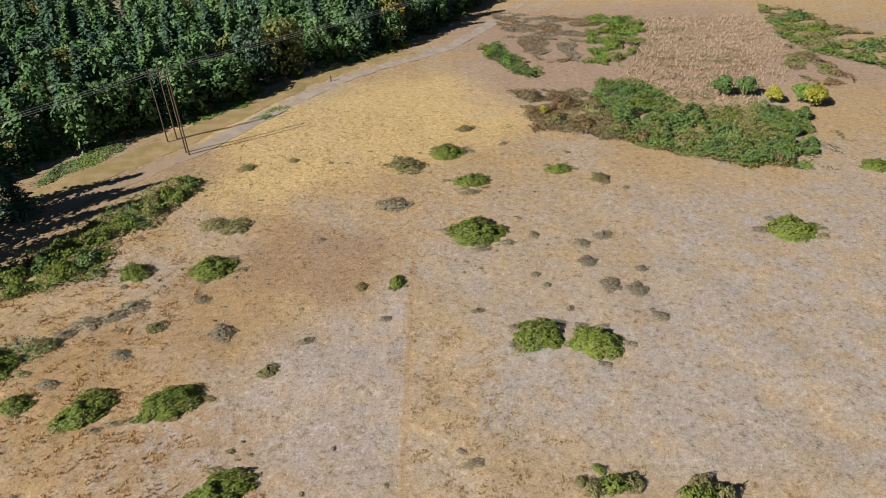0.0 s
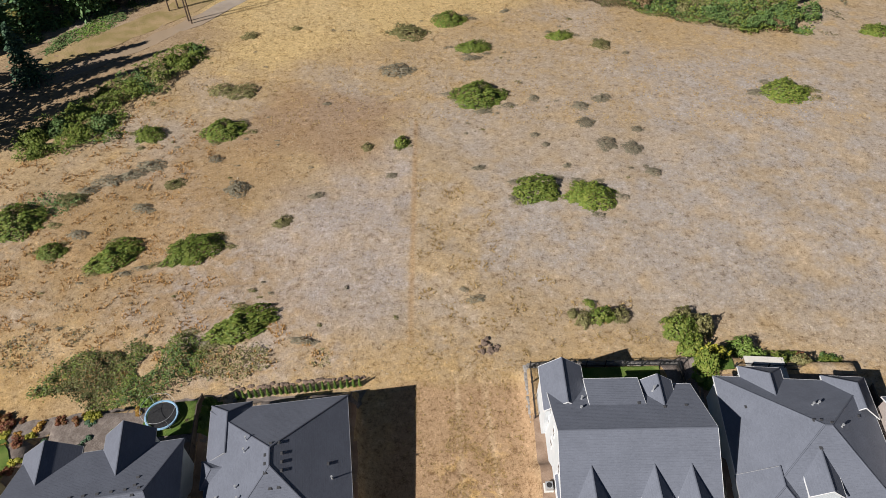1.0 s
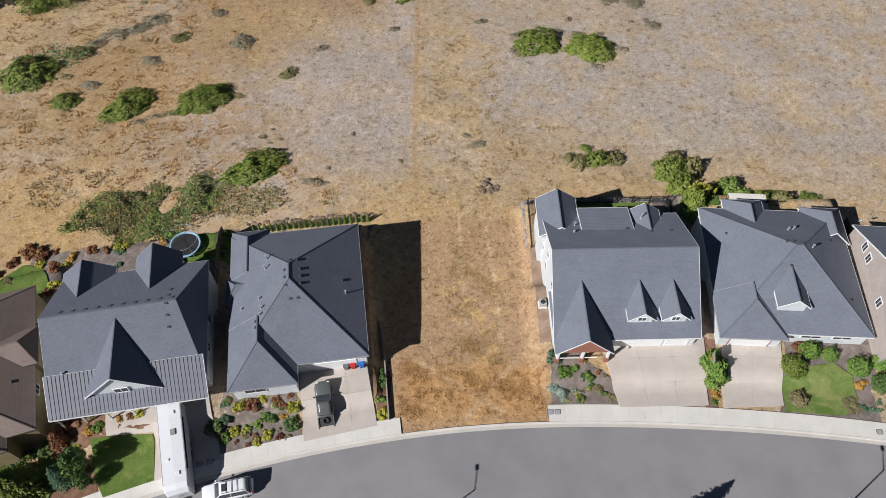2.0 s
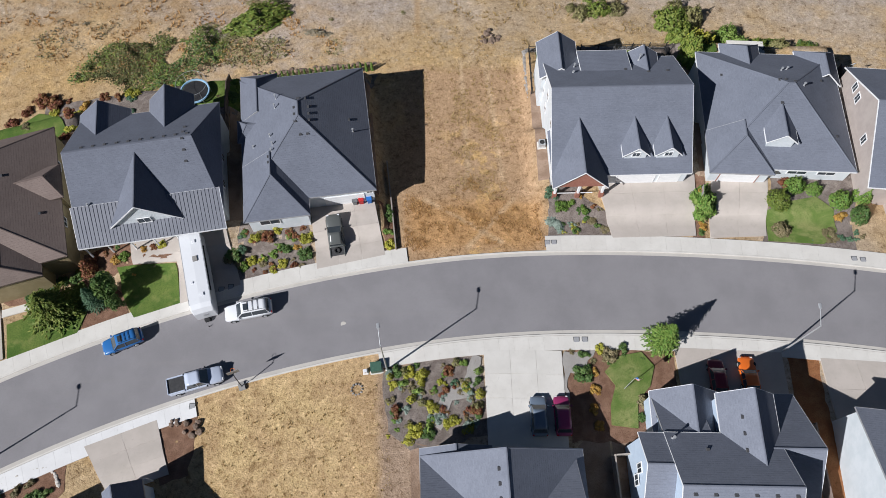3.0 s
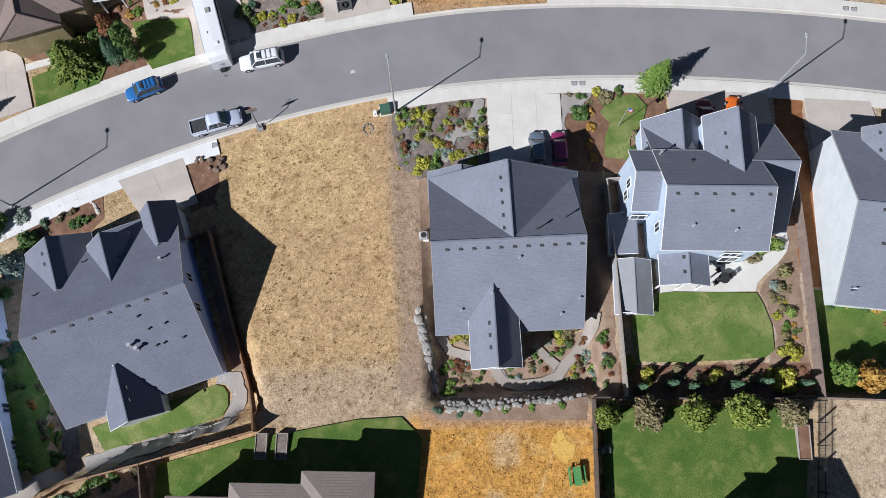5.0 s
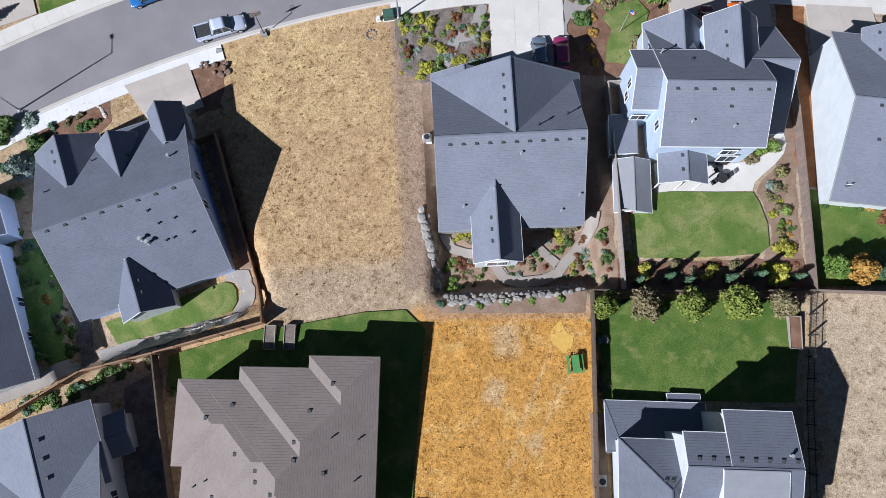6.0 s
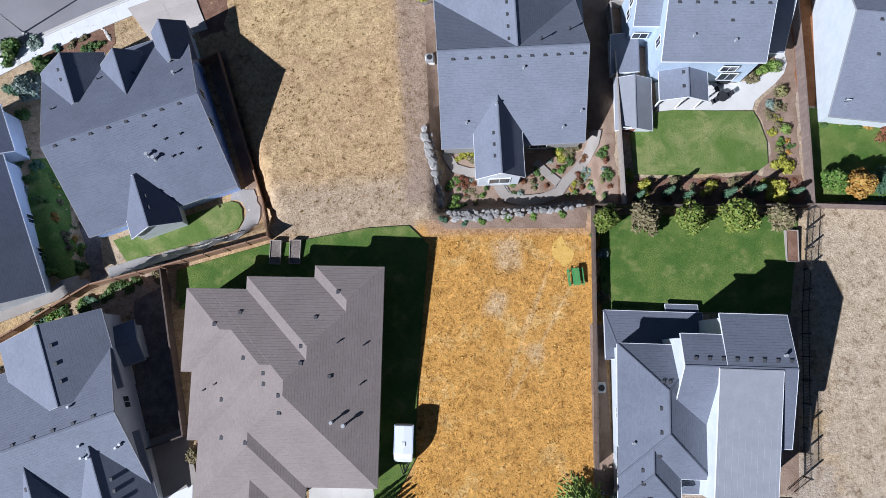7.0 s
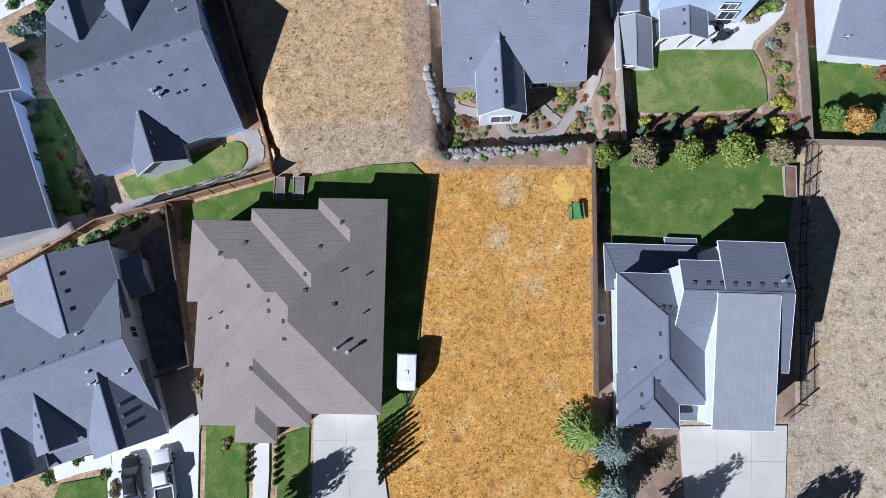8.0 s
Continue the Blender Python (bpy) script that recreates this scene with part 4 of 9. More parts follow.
for px_, py_ in ((-5.0, -9.8), (-0.5, -9.8), (-2.6, -9.8)):
    part("porch_post", tube((px_, py_, -1.2), (px_, py_, 3.4), 0.1, 0.1, 8), M_TRIM, h)
window(h, 2.0, -6.82, 4.4, 1.6, 1.2, "s")
window(h, 2.6, -6.82, 2.0, 1.8, 1.8, "s")
window(h, -5.62, -4.0, 4.6, 0.9, 1.6, "w")
window(h, -8.12, 1.2, 3.6, 0.9, 1.6, "w")
window(h, -7.0, -2.25, 2.6, 1.6, 1.2, "s")
window(h, -8.22, 0.2, 2.6, 1.0, 1.4, "w")
window(h, 2.7, 8.23, 1.3, 4.6, 2.1, "n", "garage_door")
window(h, 7.4, 9.03, 1.3, 2.4, 2.1, "n", "garage_door")

# H10: white house at the east end
h = house(46, -22, -7, "white two-storey house with a grey gable roof")
K = dict(roof=M_SHINGLE, trim=M_GUTTER, wall=M_WHITE_SIDE, base=-3.2)
roof_block(h, -7.3, 9.0, -10.6, 8.6, "x", 6.2, 6.2, 11.0, 0.5, 0, 0, **K)
roof_block(h, 1.0, 9.0, -4.3, 3.4, "y", 6.8, 6.8, 10.0, 0.5, 0, 0, **K)
for vx, vy, vz in ((-4.6, -1.6, 10.2), (-2.4, -1.6, 10.2), (-4.0, -4.6, 8.9), (-3.0, 6.0, 9.3), (-3.0, 8.0, 9.3)):
    box_vent(h, vx, vy, vz)
for wy, wz, ww, wh in ((-2.0, 5.4, 0.9, 1.5), (-4.6, 4.2, 1.4, 1.5), (-6.6, 4.6, 0.9, 0.9), (6.0, 2.6, 0.9, 1.4)):
    window(h, -6.92, wy, wz, ww, wh, "w")

# H11: grey house at the south-west
h = house(-42, -62, 19, "two-storey house with a charcoal shingle roof and twin front gables")
K = dict(roof=M_SHINGLE, trim=M_GUTTER, wall=M_WHITE_SIDE, base=-1.2)
roof_block(h, -14.0, 7.85, -9.2, 6.1, "x", 7.3, 7.4, 10.8, 0.51, 0, 0, **K)
roof_block(h, 0.8, 8.9, -2.4, 8.05, "y", 7.9, 7.9, 10.35, 0.5, 0, 0, **K)
roof_block(h, -11.2, -3.6, 0.6, 8.1, "y", 7.3, 7.3, 9.9, 0.49, 0, 0, **K)
roof_block(h, -9.1, -2.2, -4.15, -0.1, "y", 8.0, 8.0, 9.9, 0.56, 0, 0, **K)
roof_block(h, -10.7, -5.6, -8.5, -3.7, "y", 7.5, 7.5, 9.3, 0.5, 0, 0, **K)
roof_block(h, -4.2, 0.4, -10.5, -8.4, "x", 6.7, 7.25, 7.3, 0.96, 0, 0, **K)
roof_block(h, 7.2, 9.9, 2.9, 7.2, "x", 5.6, 5.6, 6.3, 0.5, 0, 0, **K)
for i in range(8):
    box_vent(h, -7.7 + i * 1.94, -1.22, 10.5)
for i in range(3):
    box_vent(h, 3.5, 3.0 + i * 1.8, 9.6)
    box_vent(h, 5.2, -7.2 - i * 1.1, 9.2)
    box_vent(h, -2.3, -5.4 - i * 1.1, 9.2)
    box_vent(h, -6.6, -7.6 - i * 1.1, 9.2)
for vx, vy, vz, vh in ((3.6, -3.3, 9.9, 0.3), (3.4, -4.4, 9.6, 0.7), (4.0, -4.6, 9.6, 0.5), (6.6, -4.6, 9.2, 0.5), (7.0, -4.4, 9.2, 0.3), (3.6, 0.5, 10.0, 0.3)):
    vent_pipe(h, vx, vy, vz, vh, 0.1)
window(h, 7.57, -0.6, 6.4, 1.1, 1.3, "e")
window(h, 4.4, -10.93, 4.2, 5.6, 2.1, "s", "garage_door")

# H12: tan roof beside the golden plot; every wing has the same eaves and pitch
h = house(-19, -58, -1.8, "wide house with a tan-brown shingle hip roof in stepped wings", 0.982, EAST)
K = dict(roof=M_SHINGLE_T, trim=M_WOOD_G, wall=M_BEIGE_SIDE, base=0.0)
WINGS = ((-10.2, 8.8, -8.2, 9.4, "y", 1, 1), (1.6, 10.1, -4.4, 9.4, "y", 0, 1), (5.0, 11.3, 2.4, 9.4, "y", 0, 1), (-9.3, -0.5, -6.0, 8.8, "x", 1, 0), (-10.4, -3.7, 0.55, 8.8, "x", 1, 0), (-11.5, -4.5, -8.2, 2.5, "y", 1, 0), (-13.1, -9.0, -4.8, -0.7, "y", 1, 0))
for i, (u0_, u1_, v0_, v1_, ax_, e0_, e1_) in enumerate(WINGS):
    half, z_ = (v1_ - v0_) / 2, 7.2 - 0.004 * i
    roof_block(h, u0_, u1_, v0_, v1_, ax_, z_, z_, z_ + 0.42 * half, 0.5, half * e0_, half * e1_, caps=False, **K)
for vx, vy, vz in ((0.2, -1.4, 10.8), (0.2, -3.0, 10.6), (4.6, 0.4, 10.0), (1.9, 3.2, 10.3), (2.0, 1.6, 10.7), (-1.5, 0.6, 10.3), (-3.6, 2.0, 9.9), (-1.4, -0.4, 10.3), (-4.6, 6.4, 9.2), (-6.9, 5.2, 9.0), (-5.7, -2.0, 9.2), (-5.6, -5.6, 9.3), (-3.0, -5.9, 9.6), (5.0, 8.6, 8.9), (3.0, 6.0, 9.4)):
    box_vent(h, vx, vy, vz)
vent_pipe(h, 5.0, -3.9, 9.2, 0.8, 0.13)
vent_pipe(h, 6.1, -4.2, 8.8, 0.9, 0.15)
for vx, vy, vz in ((5.2, 3.6, 9.1), (7.6, 3.4, 8.1), (7.4, -0.4, 8.1), (-7.8, -1.2, 8.1), (-6.6, -0.6, 8.7)):
    vent_pipe(h, vx, vy, vz, 0.25, 0.07, M_VENT)
window(h, 5.8, -10.05, 5.2, 4.9, 2.1, "s", "garage_door")

# H13: grey house east of the golden plot
h = house(21, -61, -2.5, "two-storey house with grey shingle and pale metal roofs", 0.976, EAST)
K = dict(roof=M_SHINGLE_N2, trim=M_TRIM, wall=M_WHITE_SIDE, base=-0.2)
roof_block(h, 1.2, 7.6, -3.5, 8.8, "x", 10.9, 11.0, 12.8, 0.597, 0, 0, **K)
roof_block(h, -2.68, 1.22, -1.9, 6.78, "x", 8.2, 11.6, 12.8, 0.661, 0, 0, **K)
roof_block(h, -6.9, 5.8, -7.7, 1.29, "y", 8.0, 8.0, 10.7, 0.47, 4.4, 4.35, **K)
roof_block(h, 0.45, 6.25, -8.9, 3.8, "x", 10.6, 12.7, 12.85, 0.985, 0, 0, roof=M_PALE_METAL, trim=M_TRIM, wall=M_WHITE_SIDE, base=-0.2, metal=False)
roof_block(h, -9.2, -4.0, -7.7, -1.7, "y", 8.0, 8.0, 9.7, 0.5, 2.9, 0, **K)
roof_block(h, -8.2, 2.0, 4.2, 9.25, "x", 5.2, 4.4, 5.4, 0.06, 1.6, 0, **K)
roof_block(h, -1.7, 1.7, 8.4, 10.1, "x", 4.2, 3.9, 4.3, 0.1, 0, 0, **K)
roof_block(h, -1.6, 3.4, -8.6, -6.6, "x", 5.8, 6.3, 6.35, 0.96, 0, 0, **K)
for i in range(8):
    box_vent(h, -1.6 + i * 1.24, 4.5, 12.4)
for vx, vy, vz in ((-3.9, 2.2, 10.0), (-3.3, 2.2, 10.0), (-4.1, -0.2, 10.3), (-4.1, -2.4, 10.3), (-4.1, -4.6, 10.0), (-5.6, -6.0, 9.3), (-5.6, -7.2, 9.1)):
    box_vent(h, vx, vy, vz)
vent_pipe(h, -6.4, -3.6, 8.9, 0.4, 0.1)
vent_pipe(h, 6.6, 5.0, 12.0, 0.4, 0.12)
window(h, 3.9, -8.65, 5.0, 4.9, 2.1, "s", "garage_door")
window(h, -7.32, -1.0, 6.0, 0.9, 1.3, "w")
for i in range(10):
    part("seam", tube((0.72 + i * 0.58, -8.85, 10.62), (0.72 + i * 0.58, 3.55, 12.82), 0.018, 0.018, 4), M_PALE_METAL, h)

# H14: grey roof at the far south-west
h = house(-52, -40, 21, "house with a charcoal roof at the west edge")
roof_block(h, -11.0, 5.0, -9.5, 3.6, "y", 4.6, 4.6, 8.6, 0.5, 0, 0, roof=M_SHINGLE_D, trim=M_TRIM, wall=M_WHITE_SIDE, base=-4.2)
roof_block(h, 4.9, 10.6, -8.0, 4.9, "y", 4.6, 4.6, 8.2, 0.5, 0, 0, roof=M_SHINGLE_D, trim=M_TRIM, wall=M_WHITE_SIDE, base=-4.2)
window(h, 3.22, -2.0, 1.8, 1.0, 1.2, "e")
window(h, 3.22, -6.0, 1.8, 1.0, 1.2, "e")
for vy in (-7.0, -4.0, -1.0):
    box_vent(h, -1.4, vy, 7.6)


# ---- plots: drives, lawns, beds ----
def drive(pts, nx, ny, label, mat=M_DRIVE):
    """A concrete drive of slabs on a joint bed: pts are its four corners in turn."""
    base = drape("driveway", pts, 0.135, mat, label, "driveway")
    p = [Vector((*q, 0)) for q in pts]

    def at(u, v):
        return (p[0] * (1 - u) + p[1] * u) * (1 - v) + (p[3] * (1 - u) + p[2] * u) * v
    for i in range(nx):
        for j in range(ny):
            e = 0.0015
            q = [at(i / nx + e, j / ny + e), at((i + 1) / nx - e, j / ny + e), at((i + 1) / nx - e, (j + 1) / ny - e), at(i / nx + e, (j + 1) / ny - e)]
            ob = drape("slab", [(a.x, a.y) for a in q], 0.16, mat, "", "", "", 0.08)
            ob.parent = base


drive([(-16.9, 6.3), (-8.6, 8.1), (-10.3, 16.2), (-18.2, 15.4)], 3, 4, "tan concrete driveway down to the garage")
drive([(19.5, 10.1), (29.9, 10.3), (30.9, 19.3), (18.0, 18.9)], 3, 3, "tan concrete driveway, broad, in front of a garage")
drive([(31.6, 10.0), (38.6, 10.2), (40.2, 18.9), (33.0, 19.3)], 2, 3, "pale concrete driveway beside a lawn", M_DRIVE)
drive([(-33.0, 2.0), (-26.0, 4.4), (-28.6, 12.2), (-35.0, 11.6)], 2, 3, "concrete driveway under the travel trailer")
drive([(3.1, -15.6), (11.6, -15.9), (11.8, -4.7), (3.0, -4.5)], 3, 4, "pale concrete driveway with two parked cars", M_WALK)
drive([(24.6, -12.6), (36.0, -12.8), (36.6, -5.1), (24.6, -4.4)], 3, 3, "tan concrete driveway in the shade of a house")
drive([(-36.6, -19.9), (-30.6, -17.8), (-33.0, -12.0), (-40.4, -14.8)], 2, 3, "tan concrete driveway to the north garage")
drive([(40.6, -13), (49, -13), (48.6, -6.4), (40.8, -5.8)], 2, 2, "tan concrete driveway beside bare soil")
drive([(-16.7, -80), (-8.8, -80), (-10.6, -68.0), (-16.8, -68.0)], 2, 4, "pale concrete driveway under tree shade", M_KERB)
drive([(19.1, -80), (28.2, -80), (29.7, -70.0), (19.3, -70.0)], 3, 3, "pale concrete driveway, wide", M_KERB)
drive([(-36.4, -80), (-27.8, -80), (-28.4, -68.3), (-37.6, -72.3)], 3, 3, "white concrete driveway with two parked vehicles", M_WALKW)
drive([(-58.0, -6.6), (-52.5, -4.6), (-55.2, 2.8), (-60.4, 4.6)], 2, 3, "pale concrete driveway beside a lawn", M_DRIVE)

def lawn(*pts, label="mown green lawn", mat=M_LAWN):
    drape("lawn", list(pts), 0.17, mat, label, "lawn")


def ribbon(pts, half):
    """The outline of a strip along a bent line."""
    left, right = [], []
    for i, (x, y) in enumerate(pts):
        (ax, ay), (bx, by) = pts[max(0, i - 1)], pts[min(len(pts) - 1, i + 1)]
        d = math.hypot(bx - ax, by - ay)
        left.append((x - (by - ay) / d * half, y + (bx - ax) / d * half))
        right.append((x + (by - ay) / d * half, y - (bx - ax) / d * half))
    return left + right[::-1]


def rough(pts, amp, step_=0.8):
    """An outline with natural, slightly wandering edges."""
    out = []
    for (ax, ay), (bx, by) in zip(pts, pts[1:] + pts[:1]):
        n_ = max(1, round(math.hypot(bx - ax, by - ay) / step_))
        for i in range(n_):
            x, y = ax + (bx - ax) * i / n_, ay + (by - ay) * i / n_
            out.append((x + amp * noise.noise((x * 0.8, y * 0.8, 2.5)), y + amp * noise.noise((x * 0.8, y * 0.8, 7.5))))
    return out


def bed(m, *pts):
    drape("planting_bed", rough(list(pts), 0.45), (0.12 if m is M_GRAVEL else 0.03 + 0.005 * (len(pts) % 4)), m, {"bare_earth": "tan earth planting bed", "bark_mulch": "brown bark mulch planting bed", "fresh_bark": "orange-brown fresh bark strip", "dark_soil": "dark soil planting bed", "gravel": "grey gravel bed"}[m.name], "planting bed")


lawn((-41.2, 6.6), (-39.2, 6.9), (-34.3, 7.3), (-33.0, 2.1), (-38.2, 0.3), (-39.6, 2.2), (-40.5, 3.9))
lawn((-53.4, -0.3), (-50.4, 1.0), (-47.4, 2.6), (-46.4, 4.7), (-45.4, 5.2), (-43.8, 2.9), (-44.6, -1.5), (-52.0, -4.6))
lawn((38.7, 9.5), (45.4, 9.0), (47.5, 10.8), (47.4, 13.6), (45.6, 15.4), (42.4, 14.8), (39.2, 13.6), mat=M_LAWN_Y)
lawn((16.4, -13.2), (19.2, -13.6), (19.6, -10.6), (21.2, -8.9), (22.0, -6.6), (20.8, -4.9), (18.2, -5.4), (16.4, -7.2), (17.4, -8.8), (16.6, -11.0), label="mown lawn with a worn path", mat=M_LAWN_Y)
lawn((17.3, -30.0), (22.3, -29.5), (31.0, -29.8), (31.5, -31.0), (32.0, -33.4), (31.8, -36.0), (30.8, -36.7), (28.1, -36.9), (22.1, -37.1), (17.4, -36.9), mat=M_LAWN_Y, label="mown lawn with yellowing patches")
lawn((13.4, -41.4), (34.2, -41.8), (32, -52.2), (12.9, -51.6))
lawn((-40.2, -42.8), (-31.5, -39.9), (-27.3, -38.5), (-26.4, -38.7), (-25.9, -39.4), (-25.8, -40.7), (-26.3, -41.7), (-27.6, -42.3), (-38.6, -45.2), mat=M_LAWN_Y, label="mown lawn with a worn yellow end")
lawn((-31.8, -46.6), (-22.3, -44.0), (-18.4, -43.6), (-11.5, -42.4), (-7.0, -42.2), (-4.9, -44.3), (-5.4, -50.0), (-6.2, -60.6), (-6.3, -66.0), (-7.5, -68.2), (-8.8, -70.6), (-9.8, -73.0), (-10.3, -73.0), (-10.4, -68.9), (-9.4, -48), (-31.6, -50))
lawn((12, 33.8), (28, 34), (28, 40.6), (12, 40.4))
lawn((-63.5, 25.0), (-61.4, 30.4), (-59.0, 32.6), (-56.4, 32.0), (-53.0, 28.8), (-51.8, 26.6), (-53.1, 24.5), (-58, 23))
lawn((-38.2, 30.5), (-29, 31.5), (-29.5, 37), (-37.5, 35.5))
lawn((36.4, -29.5), (52, -31), (52, -40.3), (36, -40.4))
bed(M_SOIL, (-36.4, -49.8), (-32.6, -48.0), (-30.0, -63), (-34.8, -64.6))
lawn((-49.4, -33.6), (-46.4, -33.0), (-45.0, -40.8), (-43.3, -46.6), (-44.4, -47.4), (-47.4, -45.4), (-49.2, -39.7))
lawn((-27.2, -80), (-23.0, -80), (-23.4, -70.6), (-25.0, -69.4), (-27.6, -69.2))
lawn((-20.2, -80), (-17.2, -80), (-17.2, -69.6), (-20.2, -70.6))
lawn((-43.5, -80), (-37.0, -80), (-37.2, -74.2), (-42.0, -75.0))
drape("garden_path", ribbon([(-22.0, -69.4), (-21.8, -74), (-21.9, -80)], 0.75), 0.2, M_WALK, "pale concrete path to a front door", "path")
drape("garden_path", ribbon([(-42.6, -74.0), (-40.0, -73.2), (-37.0, -72.6)], 0.75), 0.2, M_WALKW, "white concrete path beside a driveway", "path")
lawn((33, 39.6), (38, 40.2), (38, 42.5), (33, 42))
bed(M_SOIL, (-26.6, 4.9), (-17.2, 6.6), (-18.4, 12.6), (-27, 12.8))
bed(M_MULCH, (-8.4, 8.3), (-7, 8.6), (-7.6, 15.4), (-9.6, 15.4))
bed(M_SOIL, (11.2, 9.9), (19.5, 10.0), (19.4, 13.2), (18.2, 14.3), (16.4, 15.8), (16.0, 17.6), (12.2, 18.4))
bed(M_MULCH, (29.4, 10.2), (31, 10), (31.8, 18.4), (30, 19.5))
bed(M_SOIL, (38.1, 9.3), (49, 8), (51.2, 18.5), (40.6, 18.4))
bed(M_SOIL, (-8.6, -8.9), (-8.2, -7.1), (-5.1, -5.9), (-1.8, -5.2), (2.7, -4.9), (3.0, -9.2), (3.0, -14.2), (-1.2, -15.0), (-5.1, -15.6), (-7.4, -13.9))
bed(M_GRAVEL, *ribbon([(2.3, -5.4), (1.6, -7.6), (0.6, -9.3), (-1.0, -9.9), (-1.6, -11.2), (-2.6, -13.2)], 0.7))
bed(M_GRAVEL, (11.9, -5.0), (15.6, -4.6), (14.6, -6.4), (13.2, -7.6), (12.4, -7.2), (12.2, -11.0), (11.9, -11.0))
bed(M_MULCH, (12, -15), (23.8, -15), (24.4, -5), (12.2, -4.4))
bed(M_BARK_O, (36.3, -29.2), (38.6, -29.4), (40.6, -5.8), (37, -5.3))
bed(M_MULCH, (-31.6, -19), (-28.6, -18), (-28.4, -11.6), (-32.4, -12.3))
bed(M_EARTH, (-3.8, -40.6), (0.4, -41.2), (12.8, -40.3), (15.6, -40.4), (15.6, -31.5), (13.0, -31.5), (13.0, -33.6), (-3.6, -33.6))
stone_edge = [(3.8, -36.5), (8.0, -35.9), (9.3, -37.5), (8.8, -38.2), (6.1, -38.6), (4.3, -38.3), (3.7, -37.4)]
bed(M_MULCH, (15.4, -40.5), (35.2, -40.8), (35.3, -37.2), (15.6, -37.3))
bed(M_EARTH, (30.9, -37.4), (35.3, -37.2), (36.2, -25.0), (34.4, -26.4), (32.2, -28.2), (31.4, -29.6), (31.9, -32.0), (32.2, -34.6))
bed(M_MULCH, (-42.4, -0.8), (-38.5, 0.6), (-41.9, 5.9), (-35.4, 8), (-35.4, 11.2), (-46, 8.6), (-45.2, -1.2))
bed(M_SOIL, (-48.6, 26.8), (-29.6, 30.4), (-30, 38.2), (-58.5, 34), (-58, 27))
bed(M_SOIL, (-27.6, 33.6), (-11.4, 35.6), (-10.6, 38.4), (-28.2, 37.4))
bed(M_SOIL, (29.4, 34.6), (32.8, 34.6), (33.4, 43), (28.4, 43))
bed(M_GRAVEL, *ribbon([(-26.9, -37.6), (-25.3, -38.0), (-24.7, -39.4), (-24.9, -41.4), (-26.0, -42.7), (-29.0, -43.6), (-35.0, -45.2), (-40.6, -46.6)], 0.75))
bed(M_SOIL, (-45.8, -33), (-44.2, -33), (-40.6, -47.4), (-42.4, -48))
# bare side yards between the houses
for pts in ([(-50.5, 8.5), (-28.6, 12.6), (-31.0, 32.0), (-52.6, 28.0)], [(-28.6, 12.6), (-9.6, 16.4), (-11.8, 36.0), (-31.0, 33.5)], [(10.8, 18.2), (31.4, 19.2), (31.4, 34.2), (10.8, 33.6)], [(31.6, 18.8), (53.4, 18.6), (55.2, 39.4), (32.6, 39.4)],
            [(12.4, -33.4), (15.7, -33.4), (16.0, -12.6), (12.6, -15.4)], [(-4.6, -33.4), (-3.4, -33.4), (-3.4, -15.2), (-5.2, -14.8)], [(16.2, -29.8), (20.4, -29.6), (20.4, -13.0), (16.2, -13.0)], [(34.0, -27.6), (36.8, -27.6), (37.6, -13.0), (34.4, -13.0)],
            [(-28.4, -20.5), (-22.2, -42.6), (-25.0, -38.4), (-30.6, -21.5)], [(11.6, -53.0), (13.0, -53.0), (13.0, -69.6), (11.0, -69.6)], [(28.8, -52.6), (32.8, -52.6), (30.6, -69.4), (28.0, -69.8)],
            [(13.0, -69.8), (19.2, -70.0), (19.0, -80.0), (11.0, -80.0)], [(-28.6, -49.4), (-25.0, -49.0), (-27.2, -70.0), (-28.4, -69.4)]):
    drape("side_yard", pts, 0.012, M_EARTH, "bare brown earth beside a house", "bare earth")
# patios and garden paths
drape("patio", [(20.6, -29.6), (31.0, -29.6), (31.4, -28.6), (32.4, -27.7), (34.0, -26.4), (35.1, -25.2), (35.6, -24.0), (35.5, -22.6), (34.4, -22.6), (34.4, -24.0), (33.6, -25.0), (32.0, -25.8), (29.5, -26.3), (20.6, -26.0)], 0.09, M_WALK, "pale concrete patio with a path round the house", "patio")
PATH_LABEL = "curved tan concrete garden path"
drape("garden_path", ribbon([(13.7, -31.6), (13.3, -33.2), (12.6, -34.6), (11.5, -36.0), (10.4, -37.0), (9.6, -38.2), (7.8, -38.9), (5.3, -39.1), (3.8, -38.7), (3.1, -37.8), (2.8, -36.8)], 0.55), 0.2, M_PATH, PATH_LABEL, "path")
drape("garden_path", ribbon([(7.1, -34.7), (8.3, -36.0), (9.6, -37.1)], 0.45), 0.207, M_PATH, PATH_LABEL, "path")
drape("garden_path", ribbon([(-2.9, -33.4), (-2.6, -34.2), (-1.9, -35.3), (-0.4, -35.8), (0.9, -35.9)], 0.5), 0.2, M_PATH, PATH_LABEL, "path")
drape("garden_path", ribbon([(-54.4, 1.1), (-51.0, 2.1), (-48.6, 3.1), (-47.4, 3.6)], 0.5), 0.2, M_WALK, "pale concrete path beside a lawn", "path")
drape("garden_path", ribbon([(-56, -53.2), (-49.3, -50.7), (-44.4, -48.8), (-42.8, -47.2)], 0.8), 0.2, M_PATH, "worn concrete path beside a fence", "path")
drape("porch_paving", [(-40.2, 10.6), (-34.4, 11.4), (-33.9, 7.5), (-39.3, 7.0)], 0.085, M_DRIVE, "tan concrete paving before a porch", "paving")
bed(M_MULCH, (-38.3, 9.5), (-34.9, 10.0), (-34.6, 8.3), (-37.8, 7.8))
